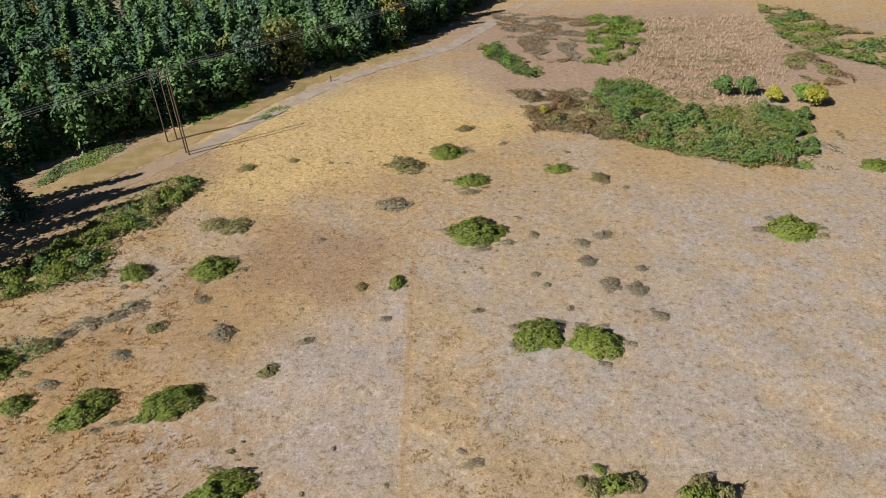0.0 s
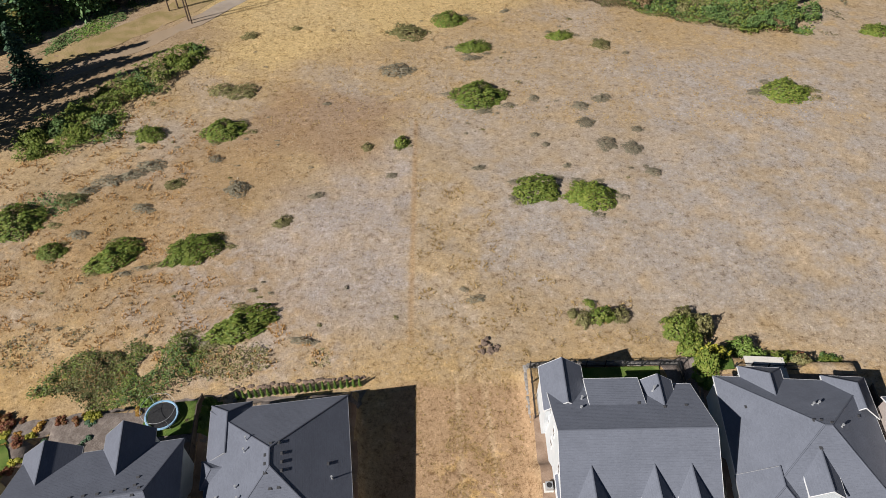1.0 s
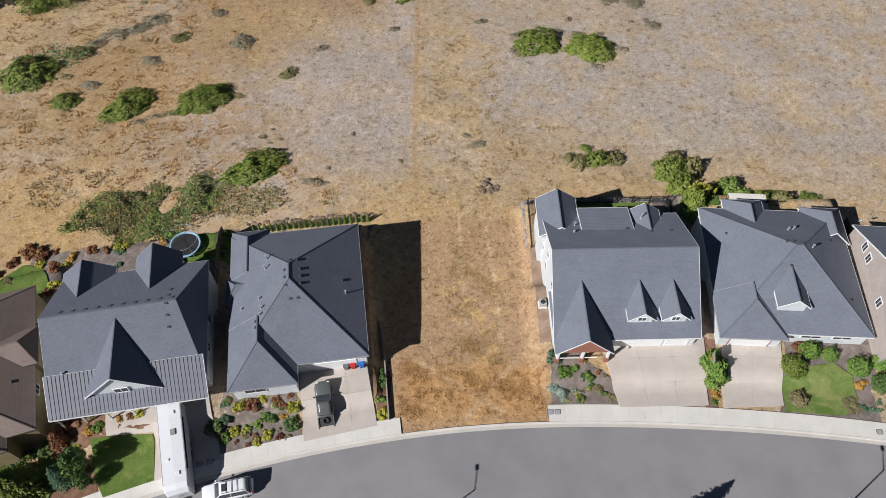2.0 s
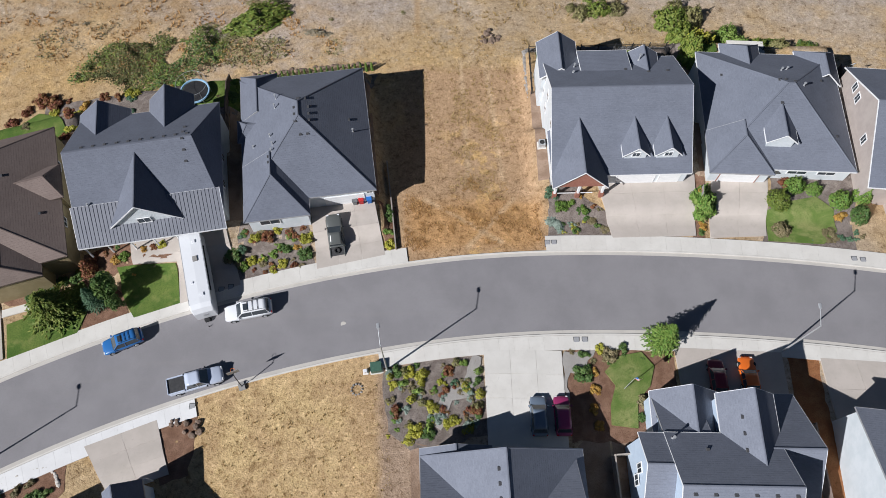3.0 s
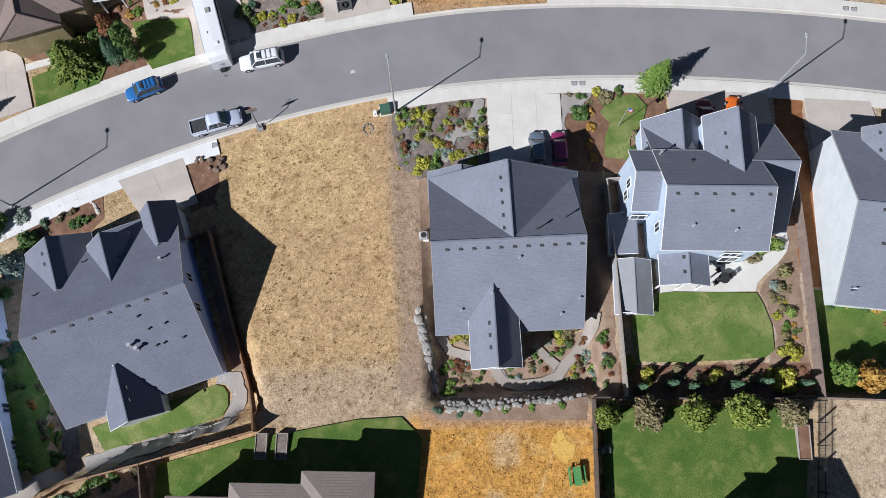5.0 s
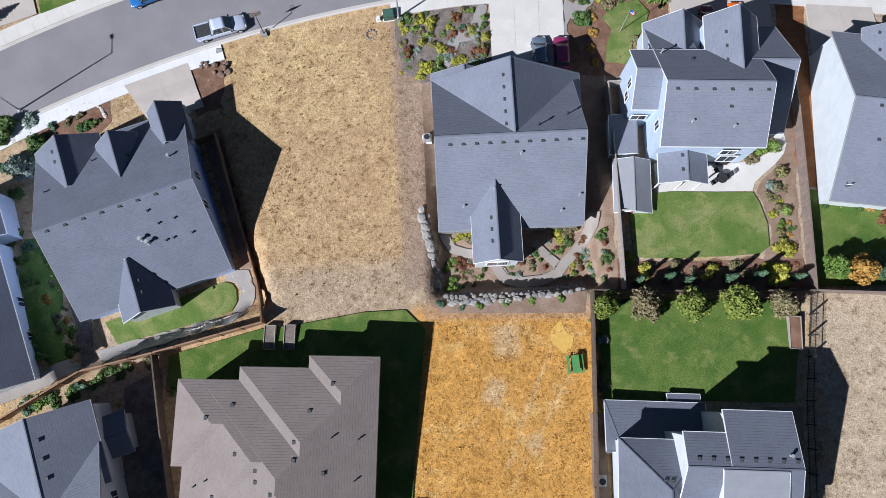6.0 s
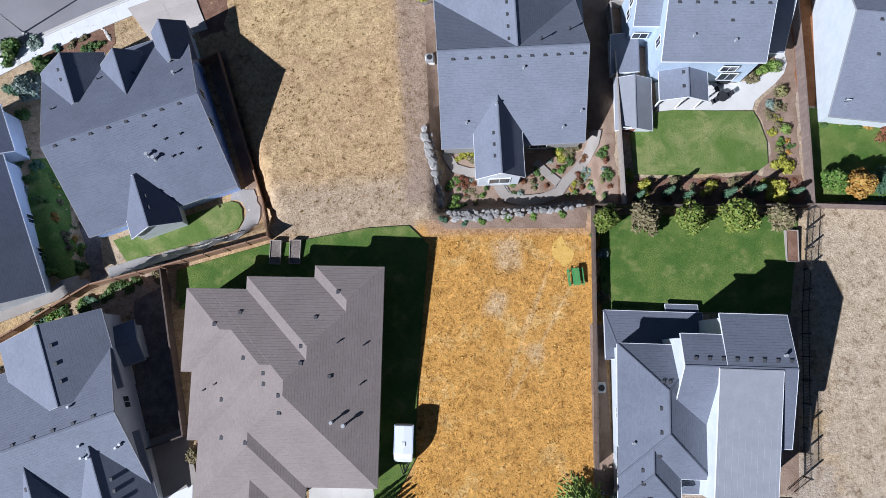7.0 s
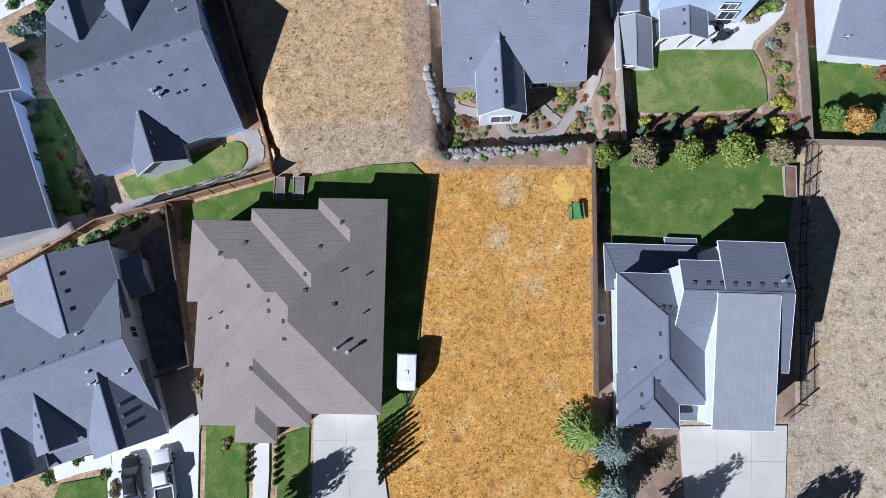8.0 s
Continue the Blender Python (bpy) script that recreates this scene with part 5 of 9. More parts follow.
drape("side_path", [(-34.4, -64.4), (-29.6, -62.8), (-28.0, -67.9), (-28.3, -70.6), (-33.5, -70.2)], 0.14, M_PATH, "worn concrete lane between two houses", "path")
bed(M_MULCH, (-51.0, -18.2), (-42.6, -15.3), (-41.2, -19.6), (-44.1, -22.6), (-50.2, -23.0))
bed(M_MULCH, (-55.0, 3.0), (-52.6, 4.8), (-49.6, 6.0), (-48.4, 4.6), (-51.2, 2.9), (-53.6, 1.9))
drape("earth_strip", [(-4.6, -41.4), (-3.0, -42.6), (11.8, -42.8), (12.2, -40.4), (5.0, -41.2), (-2.6, -41.8)], 0.03, M_EARTH, "smooth bare earth below a stone wall", "bare earth")


# ---- planting ----
def lumps(rng, n_, rx, ry, rz):
    """Round clumps that make up a crown."""
    out = []
    for i in range(n_):
        a, r = rng.uniform(0, 6.283), math.sqrt(rng.uniform(0, 1)) * 0.72
        k = rng.uniform(0.28, 0.5)
        out.append((rx * r * math.cos(a), ry * r * math.sin(a), rz * rng.uniform(0.25, 0.75) * (1.15 - r * 0.7), k))
    return out


def foliage(rng, clumps, n_leaves, size, rx, ry, rz):
    """Small leaf blades over a set of clumps."""
    vs, fs = [], []
    for i in range(n_leaves):
        cx, cy, cz, k = clumps[i % len(clumps)]
        d = Vector((rng.gauss(0, 1), rng.gauss(0, 1), rng.gauss(0.35, 1))).normalized() * rng.uniform(0.72, 1.05)
        p = Vector((cx + d.x * k * rx, cy + d.y * k * ry, max(0.03, cz + d.z * k * rz)))
        t = Vector((rng.gauss(0, 1), rng.gauss(0, 1), rng.gauss(0, 0.6))).normalized()
        nrm = (d + Vector((rng.gauss(0, 0.5), rng.gauss(0, 0.5), rng.gauss(0.3, 0.5)))).normalized()
        b = nrm.cross(t).normalized()
        t = b.cross(nrm)
        s = size * rng.uniform(0.6, 1.4)
        o = len(vs)
        vs += [p - t * s, p + b * s * 0.55, p + t * s, p - b * s * 0.55]
        fs.append((o, o + 1, o + 2, o + 3))
    return vs, fs


def mesh_of(name, vs, fs, mat):
    me = bpy.data.meshes.new(name)
    me.from_pydata([tuple(v) for v in vs], [], fs)
    me.materials.append(mat)
    return me


def core(bm, clumps, rx, ry, rz, k=0.8):
    for cx, cy, cz, s in clumps:
        m = Matrix.Translation((cx, cy, cz)) @ Matrix.Diagonal((rx * s * k, ry * s * k, rz * s * k, 1))
        bmesh.ops.create_icosphere(bm, subdivisions=1, radius=1, matrix=m)


SHRUBS = {}


def shrub_mesh(kind, mat, seed, n_leaves, size, n_clumps=9, flat=0.62):
    key = (kind, seed)
    if key not in SHRUBS:
        rng = random.Random(seed * 31 + 7)
        cl = lumps(rng, n_clumps, 1, 1, flat)
        vs, fs = foliage(rng, cl, n_leaves, size, 1, 1, flat * 1.2)
        bm = bmesh.new()
        core(bm, cl, 1, 1, flat)
        o = len(vs)
        bm.verts.index_update()
        vs += [v.co.copy() for v in bm.verts]
        fs += [tuple(v.index + o for v in f.verts) for f in bm.faces]
        bm.free()
        SHRUBS[key] = mesh_of(kind, vs, fs, mat)
    return SHRUBS[key]


RNG = random.Random(5)


def shrub(kind, mat, x, y, r, label, category="shrub", n_leaves=900, size=0.09, h=1.0, sx=1.0, group="", clumps=9, rot=None):
    ob = new(kind, shrub_mesh(kind + "_" + mat.name, mat, RNG.randrange(3), n_leaves, size, clumps))
    ob.matrix_world = Matrix.Translation((x, y, ground(x, y) - 0.05)) @ Matrix.Rotation(RNG.uniform(0, 6.28) if rot is None else radians(rot), 4, "Z") @ Matrix.Diagonal((r * sx, r, r * h, 1))
    return tagged(ob, label, category, group)


def mound_mesh(kind, mat, seed, n_leaves, size, flat, ragged=0.3):
    """A low heap of leaves over a unit disc with an uneven outline and hollows."""
    key = ("mound", kind, mat.name, seed)
    if key not in SHRUBS:
        rng = random.Random(seed * 17 + 3)
        vs, fs = [], []
        for i in range(n_leaves):
            a, rr = rng.uniform(0, 6.283), math.sqrt(rng.random())
            ca, sa = math.cos(a), math.sin(a)
            b = 0.85 + ragged * noise.noise((ca * 1.3, sa * 1.3, seed + 0.5)) + 0.5 * ragged * noise.noise((ca * 4.5, sa * 4.5, seed + 9.5))
            x, y = rr * b * ca * rng.uniform(0.92, 1.08), rr * b * sa * rng.uniform(0.92, 1.08)
            lump = noise.noise((x * 2.4, y * 2.4, seed + 3.5)) + 0.6 * noise.noise((x * 6, y * 6, seed + 5.5))
            top = (1 - rr ** 2.4) ** 0.7 * (0.78 + 0.6 * lump)
            z = flat * max(0.04, top * (rng.uniform(0.84, 1.06) if rng.random() < 0.75 else rng.uniform(0.3, 0.9)))
            nrm = Vector((ca * rr + rng.gauss(0, 0.45), sa * rr + rng.gauss(0, 0.45), 0.75 + rng.gauss(0, 0.3))).normalized()
            t = Vector((rng.gauss(0, 1), rng.gauss(0, 1), rng.gauss(0, 0.5)))
            u = nrm.cross(t).normalized()
            t = u.cross(nrm)
            k, o, p = size * rng.uniform(0.6, 1.4), len(vs), Vector((x, y, z))
            vs += [p - t * k, p + u * k * 0.6, p + t * k, p - u * k * 0.6]
            fs.append((o, o + 1, o + 2, o + 3))
        SHRUBS[key] = mesh_of(kind, vs, fs, mat)
    return SHRUBS[key]


def mound(kind, mat, x, y, rx, ry, h, label, category, group, n_leaves, size, ragged=0.3, rot=0.0):
    ob = new(kind, mound_mesh(kind, mat, RNG.randrange(4), n_leaves, size, 1.0, ragged))
    ob.matrix_world = Matrix.Translation((x, y, ground(x, y) - 0.04)) @ Matrix.Rotation(radians(rot), 4, "Z") @ Matrix.Diagonal((rx, ry, h, 1))
    return tagged(ob, label, category, group)


L_GREY = leaf("grey_scrub_leaf", (0.20, 0.18, 0.12), (0.25, 0.22, 0.15), (0.32, 0.27, 0.19))
L_OLIVE_S = leaf("olive_scrub_leaf", (0.17, 0.165, 0.06), (0.22, 0.205, 0.08), (0.29, 0.25, 0.12))
BR = "green bramble thicket in the dry grass"
for x, y, rx, ry, rot in ((7.5, 110.6, 6.4, 5.2, 0), (16.6, 79.4, 5.0, 4.1, 0), (24.6, 77.8, 5.3, 4.3, 0), (71.2, 111.6, 5.4, 4.8, 0), (6.6, 131.8, 4.8, 3.0, 0), (1.7, 146.4, 4.7, 4.0, 0), (27.1, 138.1, 3.8, 2.6, 0), (-42.4, 98.2, 4.9, 3.7, 20),
                          (-56.9, 96.4, 3.3, 3.4, 40), (-40.6, 64.6, 5.8, 3.5, 35), (-52.6, 63.6, 5.6, 3.5, 35), (-62.6, 64.8, 2.8, 2.0, 0), (-29.6, 49.6, 6.4, 3.4, 24), (-70.9, 71.6, 5.4, 4.6, 20), (-8.0, 94.0, 1.6, 2.2, 0), (101.9, 139.4, 4.6, 3.0, 0)):
    mound("bramble", L_BRAMBLE, x, y, rx, ry, 0.36 * (rx + ry) / 2 + 0.5, BR, "bramble", "brambles in the field", 2400, 0.055, 0.34, rot)
    for i in range(4):   # dry straggling growth at its foot
        a = RNG.uniform(0, 6.28)
        mound("dry_shrub", RNG.choice((L_GREY, L_OLIVE_S)), x + math.cos(a) * rx * 1.1, y + math.sin(a) * ry * 1.1, 0.3 * rx, 0.22 * ry, 0.5, "sparse half-dry low shrub in the grassland", "shrub", "low shrubs in the field", 260, 0.1, 0.6)
OL = "olive-green low shrub in the dry grass"
for x, y, rx, ry in ((-9.4, 139.8, 5.8, 4.6), (-41.4, 112.4, 3.6, 3.2), (-46.2, 113.6, 3.2, 2.5), (-45.3, 138.2, 2.4, 1.9), (35.8, 133.4, 2.8, 3.2), (-35.2, 142.4, 1.5, 1.2), (-47.9, 82.0, 2.1, 2.1), (-27.1, 71.6, 2.1, 1.6), (-14.4, 92.8, 1.3, 1.4), (6.3, 161.6, 3.0, 1.8), 
                     (47.5, 43.0, 3.4, 1.6), (52.0, 42.2, 2.6, 1.4), (-65.0, 77.0, 3.6, 2.2)):
    mound("low_shrub", L_OLIVE_S if x < -60 or y > 60 else L_BRAMBLE, x, y, rx, ry, 0.22 * rx + 0.35, OL, "shrub", "low shrubs in the field", 1100, 0.065, 0.5, RNG.uniform(-20, 20))
GREY = "grey half-dry low shrub in the grassland"
for x, y, rx, ry in ((-9.8, 121.7, 4.3, 2.9), (-36.8, 80.0, 2.6, 2.9), (-22.4, 78.4, 1.7, 1.1), (-9.8, 83.9, 1.4, 0.9), (27.8, 100.6, 2.0, 2.0), (30.9, 93.0, 2.6, 2.4), (35.3, 92.2, 2.2, 2.4), (37.1, 84.8, 2.0, 1.5), (32.2, 109.7, 2.4, 2.0), (27.2, 106.7, 2.3, 1.9), (6.1, 86.1, 1.6, 0.9), (15.2, 152.0, 1.6, 1.1), (18.2, 109.9, 1.4, 1.7),
                     (17.4, 96.6, 1.1, 0.9), (19.1, 93.4, 0.9, 0.8), (22.2, 86.9, 1.0, 0.9), (37.5, 98.4, 1.4, 1.3), (-42.2, 89.4, 1.6, 1.3), (41.2, 129.4, 1.0, 0.8), (-53.5, 87.2, 3.2, 2.1), (-59.4, 82.3, 3.2, 1.8), (-56.4, 84.5, 3.2, 1.8), (-51.2, 75.3, 2.3, 1.3), (-62.4, 80.0, 2.2, 1.6), (64.5, 111.8, 2.6, 1.5), (-60.3, 68.7, 2.2, 1.3), (6.5, 127.0, 2.7, 1.1), (-24.0, 108.0, 1.2, 0.7), (4.8, 54.4, 1.8, 0.9), (2.6, 56.4, 1.0, 0.6), (-20.0, 46.8, 2.4, 0.7)):
    mound("grey_shrub", L_GREY, x, y, rx, ry, 0.2 * rx + 0.25, GREY, "shrub", "low shrubs in the field", 700, 0.075, 0.5, RNG.uniform(-20, 20))


# ---- vehicles ----
P_WHITE, P_BLUE, P_SILVER = paint("white_paint", (0.74, 0.75, 0.77)), paint("blue_paint", (0.03, 0.14, 0.38)), paint("silver_paint", (0.50, 0.55, 0.66))
P_GREY, P_PLUM, P_RED, P_ORANGE = paint("dark_grey_paint", (0.10, 0.105, 0.10)), paint("plum_paint", (0.30, 0.035, 0.12)), paint("red_paint", (0.22, 0.02, 0.03)), paint("orange_paint", (0.75, 0.16, 0.02))
P_STEEL, P_BLACK = paint("steel_blue_paint", (0.16, 0.20, 0.26)), paint("black_paint", (0.02, 0.02, 0.022))
M_LAMP_W = plain("lamp_lens", (0.7, 0.7, 0.72), (0.8, 0.8, 0.8), 3, 0.15, 0, 0)
M_LAMP_R = plain("tail_lens", (0.35, 0.01, 0.01), (0.45, 0.02, 0.02), 3, 0.2, 0, 0)
M_BEDLINER = plain("bed_liner", (0.035, 0.035, 0.037), (0.06, 0.06, 0.062), 4, 0.8)


def loft(sections, close=True):
    """A skin over cross-sections, each a ring of points of the same count."""
    bm = bmesh.new()
    rings = [[bm.verts.new(p) for p in s] for s in sections]
    k = len(rings[0])
    for a, b in zip(rings, rings[1:]):
        for i in range(k):
            j = (i + 1) % k
            bm.faces.new((a[i], a[j], b[j], b[i]))
    if close:
        bm.faces.new(rings[0][::-1])
        bm.faces.new(rings[-1])
    bmesh.ops.recalc_face_normals(bm, faces=bm.faces[:])
    return bm


def hull_ring(x, w, z0, z1):
    return [(x, s * a * w, z) for s, a, z in ((1, 0.86, z0), (1, 1.0, z0 + 0.18), (1, 1.0, z0 + (z1 - z0) * 0.7), (1, 0.95, z1 - 0.05), (1, 0.80, z1), (-1, 0.80, z1), (-1, 0.95, z1 - 0.05), (-1, 1.0, z0 + (z1 - z0) * 0.7), (-1, 1.0, z0 + 0.18), (-1, 0.86, z0))]


def vehicle(x, y, heading, label, category, col, L=4.6, W=1.85, H=1.7, hood=1.15, cab0=None, cab1=None, bed=False, rails=False, sunroof=False, tall_tail=True):
    """A road vehicle: x forward. cab0, cab1: where the glasshouse begins and ends, from the nose."""
    lean = math.degrees(math.atan2(ground(x + math.cos(radians(heading)), y + math.sin(radians(heading))) - ground(x - math.cos(radians(heading)), y - math.sin(radians(heading))), 2.0))
    v = new("car" if category != "pickup truck" else "pickup_truck")
    v.matrix_world = pose(x, y, ground(x, y) + (0.06 if abs(y - 0) < 12 and not bed else 0.07), 0, 0, heading) @ pose(0, 0, 0, 0, -lean, 0)
    tagged(v, label, category, "parked vehicles")
    hw, nose, tail = W / 2, L / 2, -L / 2
    belt, floor = H * 0.56, 0.3
    c0, c1 = nose - (hood), (nose - cab1 if cab1 else tail + 0.25)
    secs = [hull_ring(tail, hw * 0.86, floor + 0.12, belt * 0.9), hull_ring(tail + 0.12, hw * 0.96, floor, belt), hull_ring(tail + L * 0.3, hw, floor, belt), hull_ring(c0 - 0.4, hw, floor, belt),
            hull_ring(c0 + 0.1, hw * 0.99, floor, belt * 0.99), hull_ring(nose - 0.35, hw * 0.95, floor, belt * 0.87), hull_ring(nose - 0.08, hw * 0.84, floor + 0.06, belt * 0.78), hull_ring(nose, hw * 0.72, floor + 0.14, belt * 0.66)]
    body = part("body", loft(secs), col, v, "", True)
    rake, back = 0.75, (0.35 if tall_tail else 0.7)
    g = [[(c1, s * hw * 0.9, belt - 0.06) for s in (1, -1)], [(c1 + back, s * hw * 0.72, H - 0.04) for s in (1, -1)], [(c0 - rake, s * hw * 0.72, H - 0.04) for s in (1, -1)], [(c0 + 0.05, s * hw * 0.9, belt - 0.06) for s in (1, -1)]]
    bm = bmesh.new()
    q = [bm.verts.new(p) for r in g for p in r]
    for f in ((0, 1, 3, 2), (2, 3, 5, 4), (4, 5, 7, 6), (0, 2, 4, 6), (1, 7, 5, 3), (0, 6, 7, 1)):
        bm.faces.new([q[i] for i in f])
    bmesh.ops.recalc_face_normals(bm, faces=bm.faces[:])
    part("glasshouse", bm, M_GLASS, v, "tinted glass")
    bm = bmesh.new()
    secs = [[(xx, s * yy, zz) for s, yy, zz in ((1, hw * 0.745, H - 0.1), (1, hw * 0.74, H - 0.02), (1, hw * 0.5, H + 0.025), (-1, hw * 0.5, H + 0.025), (-1, hw * 0.74, H - 0.02), (-1, hw * 0.745, H - 0.1))] for xx in (c1 + back - 0.12, c1 + back + 0.3, c0 - rake - 0.3, c0 - rake + 0.06)]
    bm.free()
    part("roof_panel", loft(secs), col, v, "", True)
    for s in (1, -1):
        for xa, xb, ya in ((c0 + 0.02, c0 - rake, 0.9), (c1 + 0.02, c1 + back, 0.9), ((c0 + c1) / 2 + 0.1, (c0 + c1) / 2 + 0.05, 0.905)):
            bm = bmesh.new()
            add_tube(bm, (xa, s * hw * 0.9, belt - 0.04), (xb, s * hw * 0.735, H - 0.05), 0.05, 0.045, 6)
            part("pillar", bm, col, v)
        part("mirror", soft_box(c0 - 0.25, c0 - 0.08, min(s * hw * 0.98, s * (hw + 0.2)), max(s * hw * 0.98, s * (hw + 0.2)), belt - 0.02, belt + 0.14, 0.03), col if not bed else P_BLACK, v)
        part("headlight", soft_box(nose - 0.3, nose - 0.02, min(s * hw * 0.5, s * hw * 0.8), max(s * hw * 0.5, s * hw * 0.8), belt * 0.66, belt * 0.8, 0.03), M_LAMP_W, v, "clear headlight")
        part("tail_light", soft_box(tail - 0.01, tail + 0.12, min(s * hw * 0.7, s * hw * 0.9), max(s * hw * 0.7, s * hw * 0.9), belt * 0.7, belt * 0.98, 0.02), M_LAMP_R, v, "red tail light")
        for xx in (nose - 0.9, tail + 0.95):
            bm = bmesh.new()
            add_tube(bm, (xx, s * (hw - 0.23), 0.36), (xx, s * (hw + 0.01), 0.36), 0.36, 0.36, 18)
            wheel = part("wheel", bm, M_RUBBER, v, "black tyre")
            bm = bmesh.new()
            add_tube(bm, (xx, s * (hw - 0.05), 0.36), (xx, s * (hw + 0.025), 0.36), 0.23, 0.2, 14)
            part("rim", bm, M_GALV, wheel, "silver rim")
        if rails:
            bm = bmesh.new()
            add_tube(bm, (c1 + back + 0.1, s * hw * 0.62, H + 0.08), (c0 - rake - 0.1, s * hw * 0.62, H + 0.08), 0.025, 0.025, 6)
            part("roof_rail", bm, M_DARK, v)
    if rails:
        for k in (0.3, 0.52, 0.74):
            xx = c1 + back + (c0 - rake - c1 - back) * k
            part("cross_bar", tube((xx, -hw * 0.62, H + 0.1), (xx, hw * 0.62, H + 0.1), 0.03, 0.03, 6), M_DARK, v)
    if sunroof:
        part("sunroof", soft_box(c0 - rake - 0.75, c0 - rake - 0.2, -hw * 0.4, hw * 0.4, H + 0.0, H + 0.04, 0.015), M_GLASS, v, "dark sunroof")
    if bed:
        # open load bed: floor liner and side rails above the hull
        b0, b1 = tail + 0.06, c1 - 0.12
        for s in (1, -1):
            part("bed_side", soft_box(b0, b1, min(s * hw * 0.82, s * hw * 0.97), max(s * hw * 0.82, s * hw * 0.97), belt - 0.1, belt + 0.16, 0.03), col, v)
        part("tailgate", soft_box(tail - 0.02, tail + 0.09, -hw * 0.92, hw * 0.92, belt - 0.2, belt + 0.16, 0.03), col, v)
        part("bed_liner", soft_box(b0 + 0.04, b1, -hw * 0.82, hw * 0.82, belt - 0.02, belt + 0.03, 0.01), M_BEDLINER, v, "dark bed liner")
    return v


vehicle(-24.4, 0.75, 191, "white full-size SUV with roof bars parked at the kerb", "car", P_WHITE, 5.5, 2.0, 1.9, 1.45, rails=True, sunroof=True)
vehicle(-38.6, -2.9, 203, "blue SUV with roof bars parked at the kerb", "car", P_BLUE, 4.6, 1.85, 1.7, 1.15, rails=True, sunroof=True)
vehicle(-29.2, -7.75, 16, "silver crew-cab pickup truck with a dark open bed", "pickup truck", P_SILVER, 6.1, 2.0, 1.9, 1.6, cab1=4.1, bed=True)
t_ = vehicle(-14.75, 10.5, 98, "dark grey pickup truck with a spare wheel in its bed", "pickup truck", P_GREY, 5.9, 1.95, 1.85, 1.5, cab1=3.9, bed=True)
bm = bmesh.new()
for i in range(24):
    a0, a1 = 6.28319 * i / 24, 6.28319 * (i + 1) / 24
    add_tube(bm, (-1.5 + 0.3 * math.cos(a0), 0.3 * math.sin(a0), 1.2), (-1.5 + 0.3 * math.cos(a1), 0.3 * math.sin(a1), 1.2), 0.1, 0.1, 6, False)
part("spare_wheel", bm, M_RUBBER, t_, "black spare tyre")
vehicle(8.6, -12.3, 90, "steel-blue hatchback in front of a garage", "car", P_STEEL, 4.4, 1.8, 1.55, 1.05)
vehicle(11.15, -12.3, 90, "plum-coloured hatchback in front of a garage", "car", P_PLUM, 4.4, 1.8, 1.5, 1.05)
vehicle(28.6, -8.3, 88, "dark red car in the shade of a house", "car", P_RED, 4.5, 1.8, 1.5, 1.1, tall_tail=False)
vehicle(32.1, -8.0, 88, "bright orange sports car in the shade of a house", "car", P_ORANGE, 4.5, 1.9, 1.35, 1.6, tall_tail=False)
vehicle(-34.4, -74.6, 102, "dark sedan on a white driveway", "car", P_BLACK, 4.8, 1.85, 1.5, 1.2, tall_tail=False, sunroof=True)
vehicle(-31.2, -74.6, 102, "white pickup truck with a black bed on a driveway", "pickup truck", P_WHITE, 5.9, 2.0, 1.9, 1.4, cab1=3.6, bed=True)


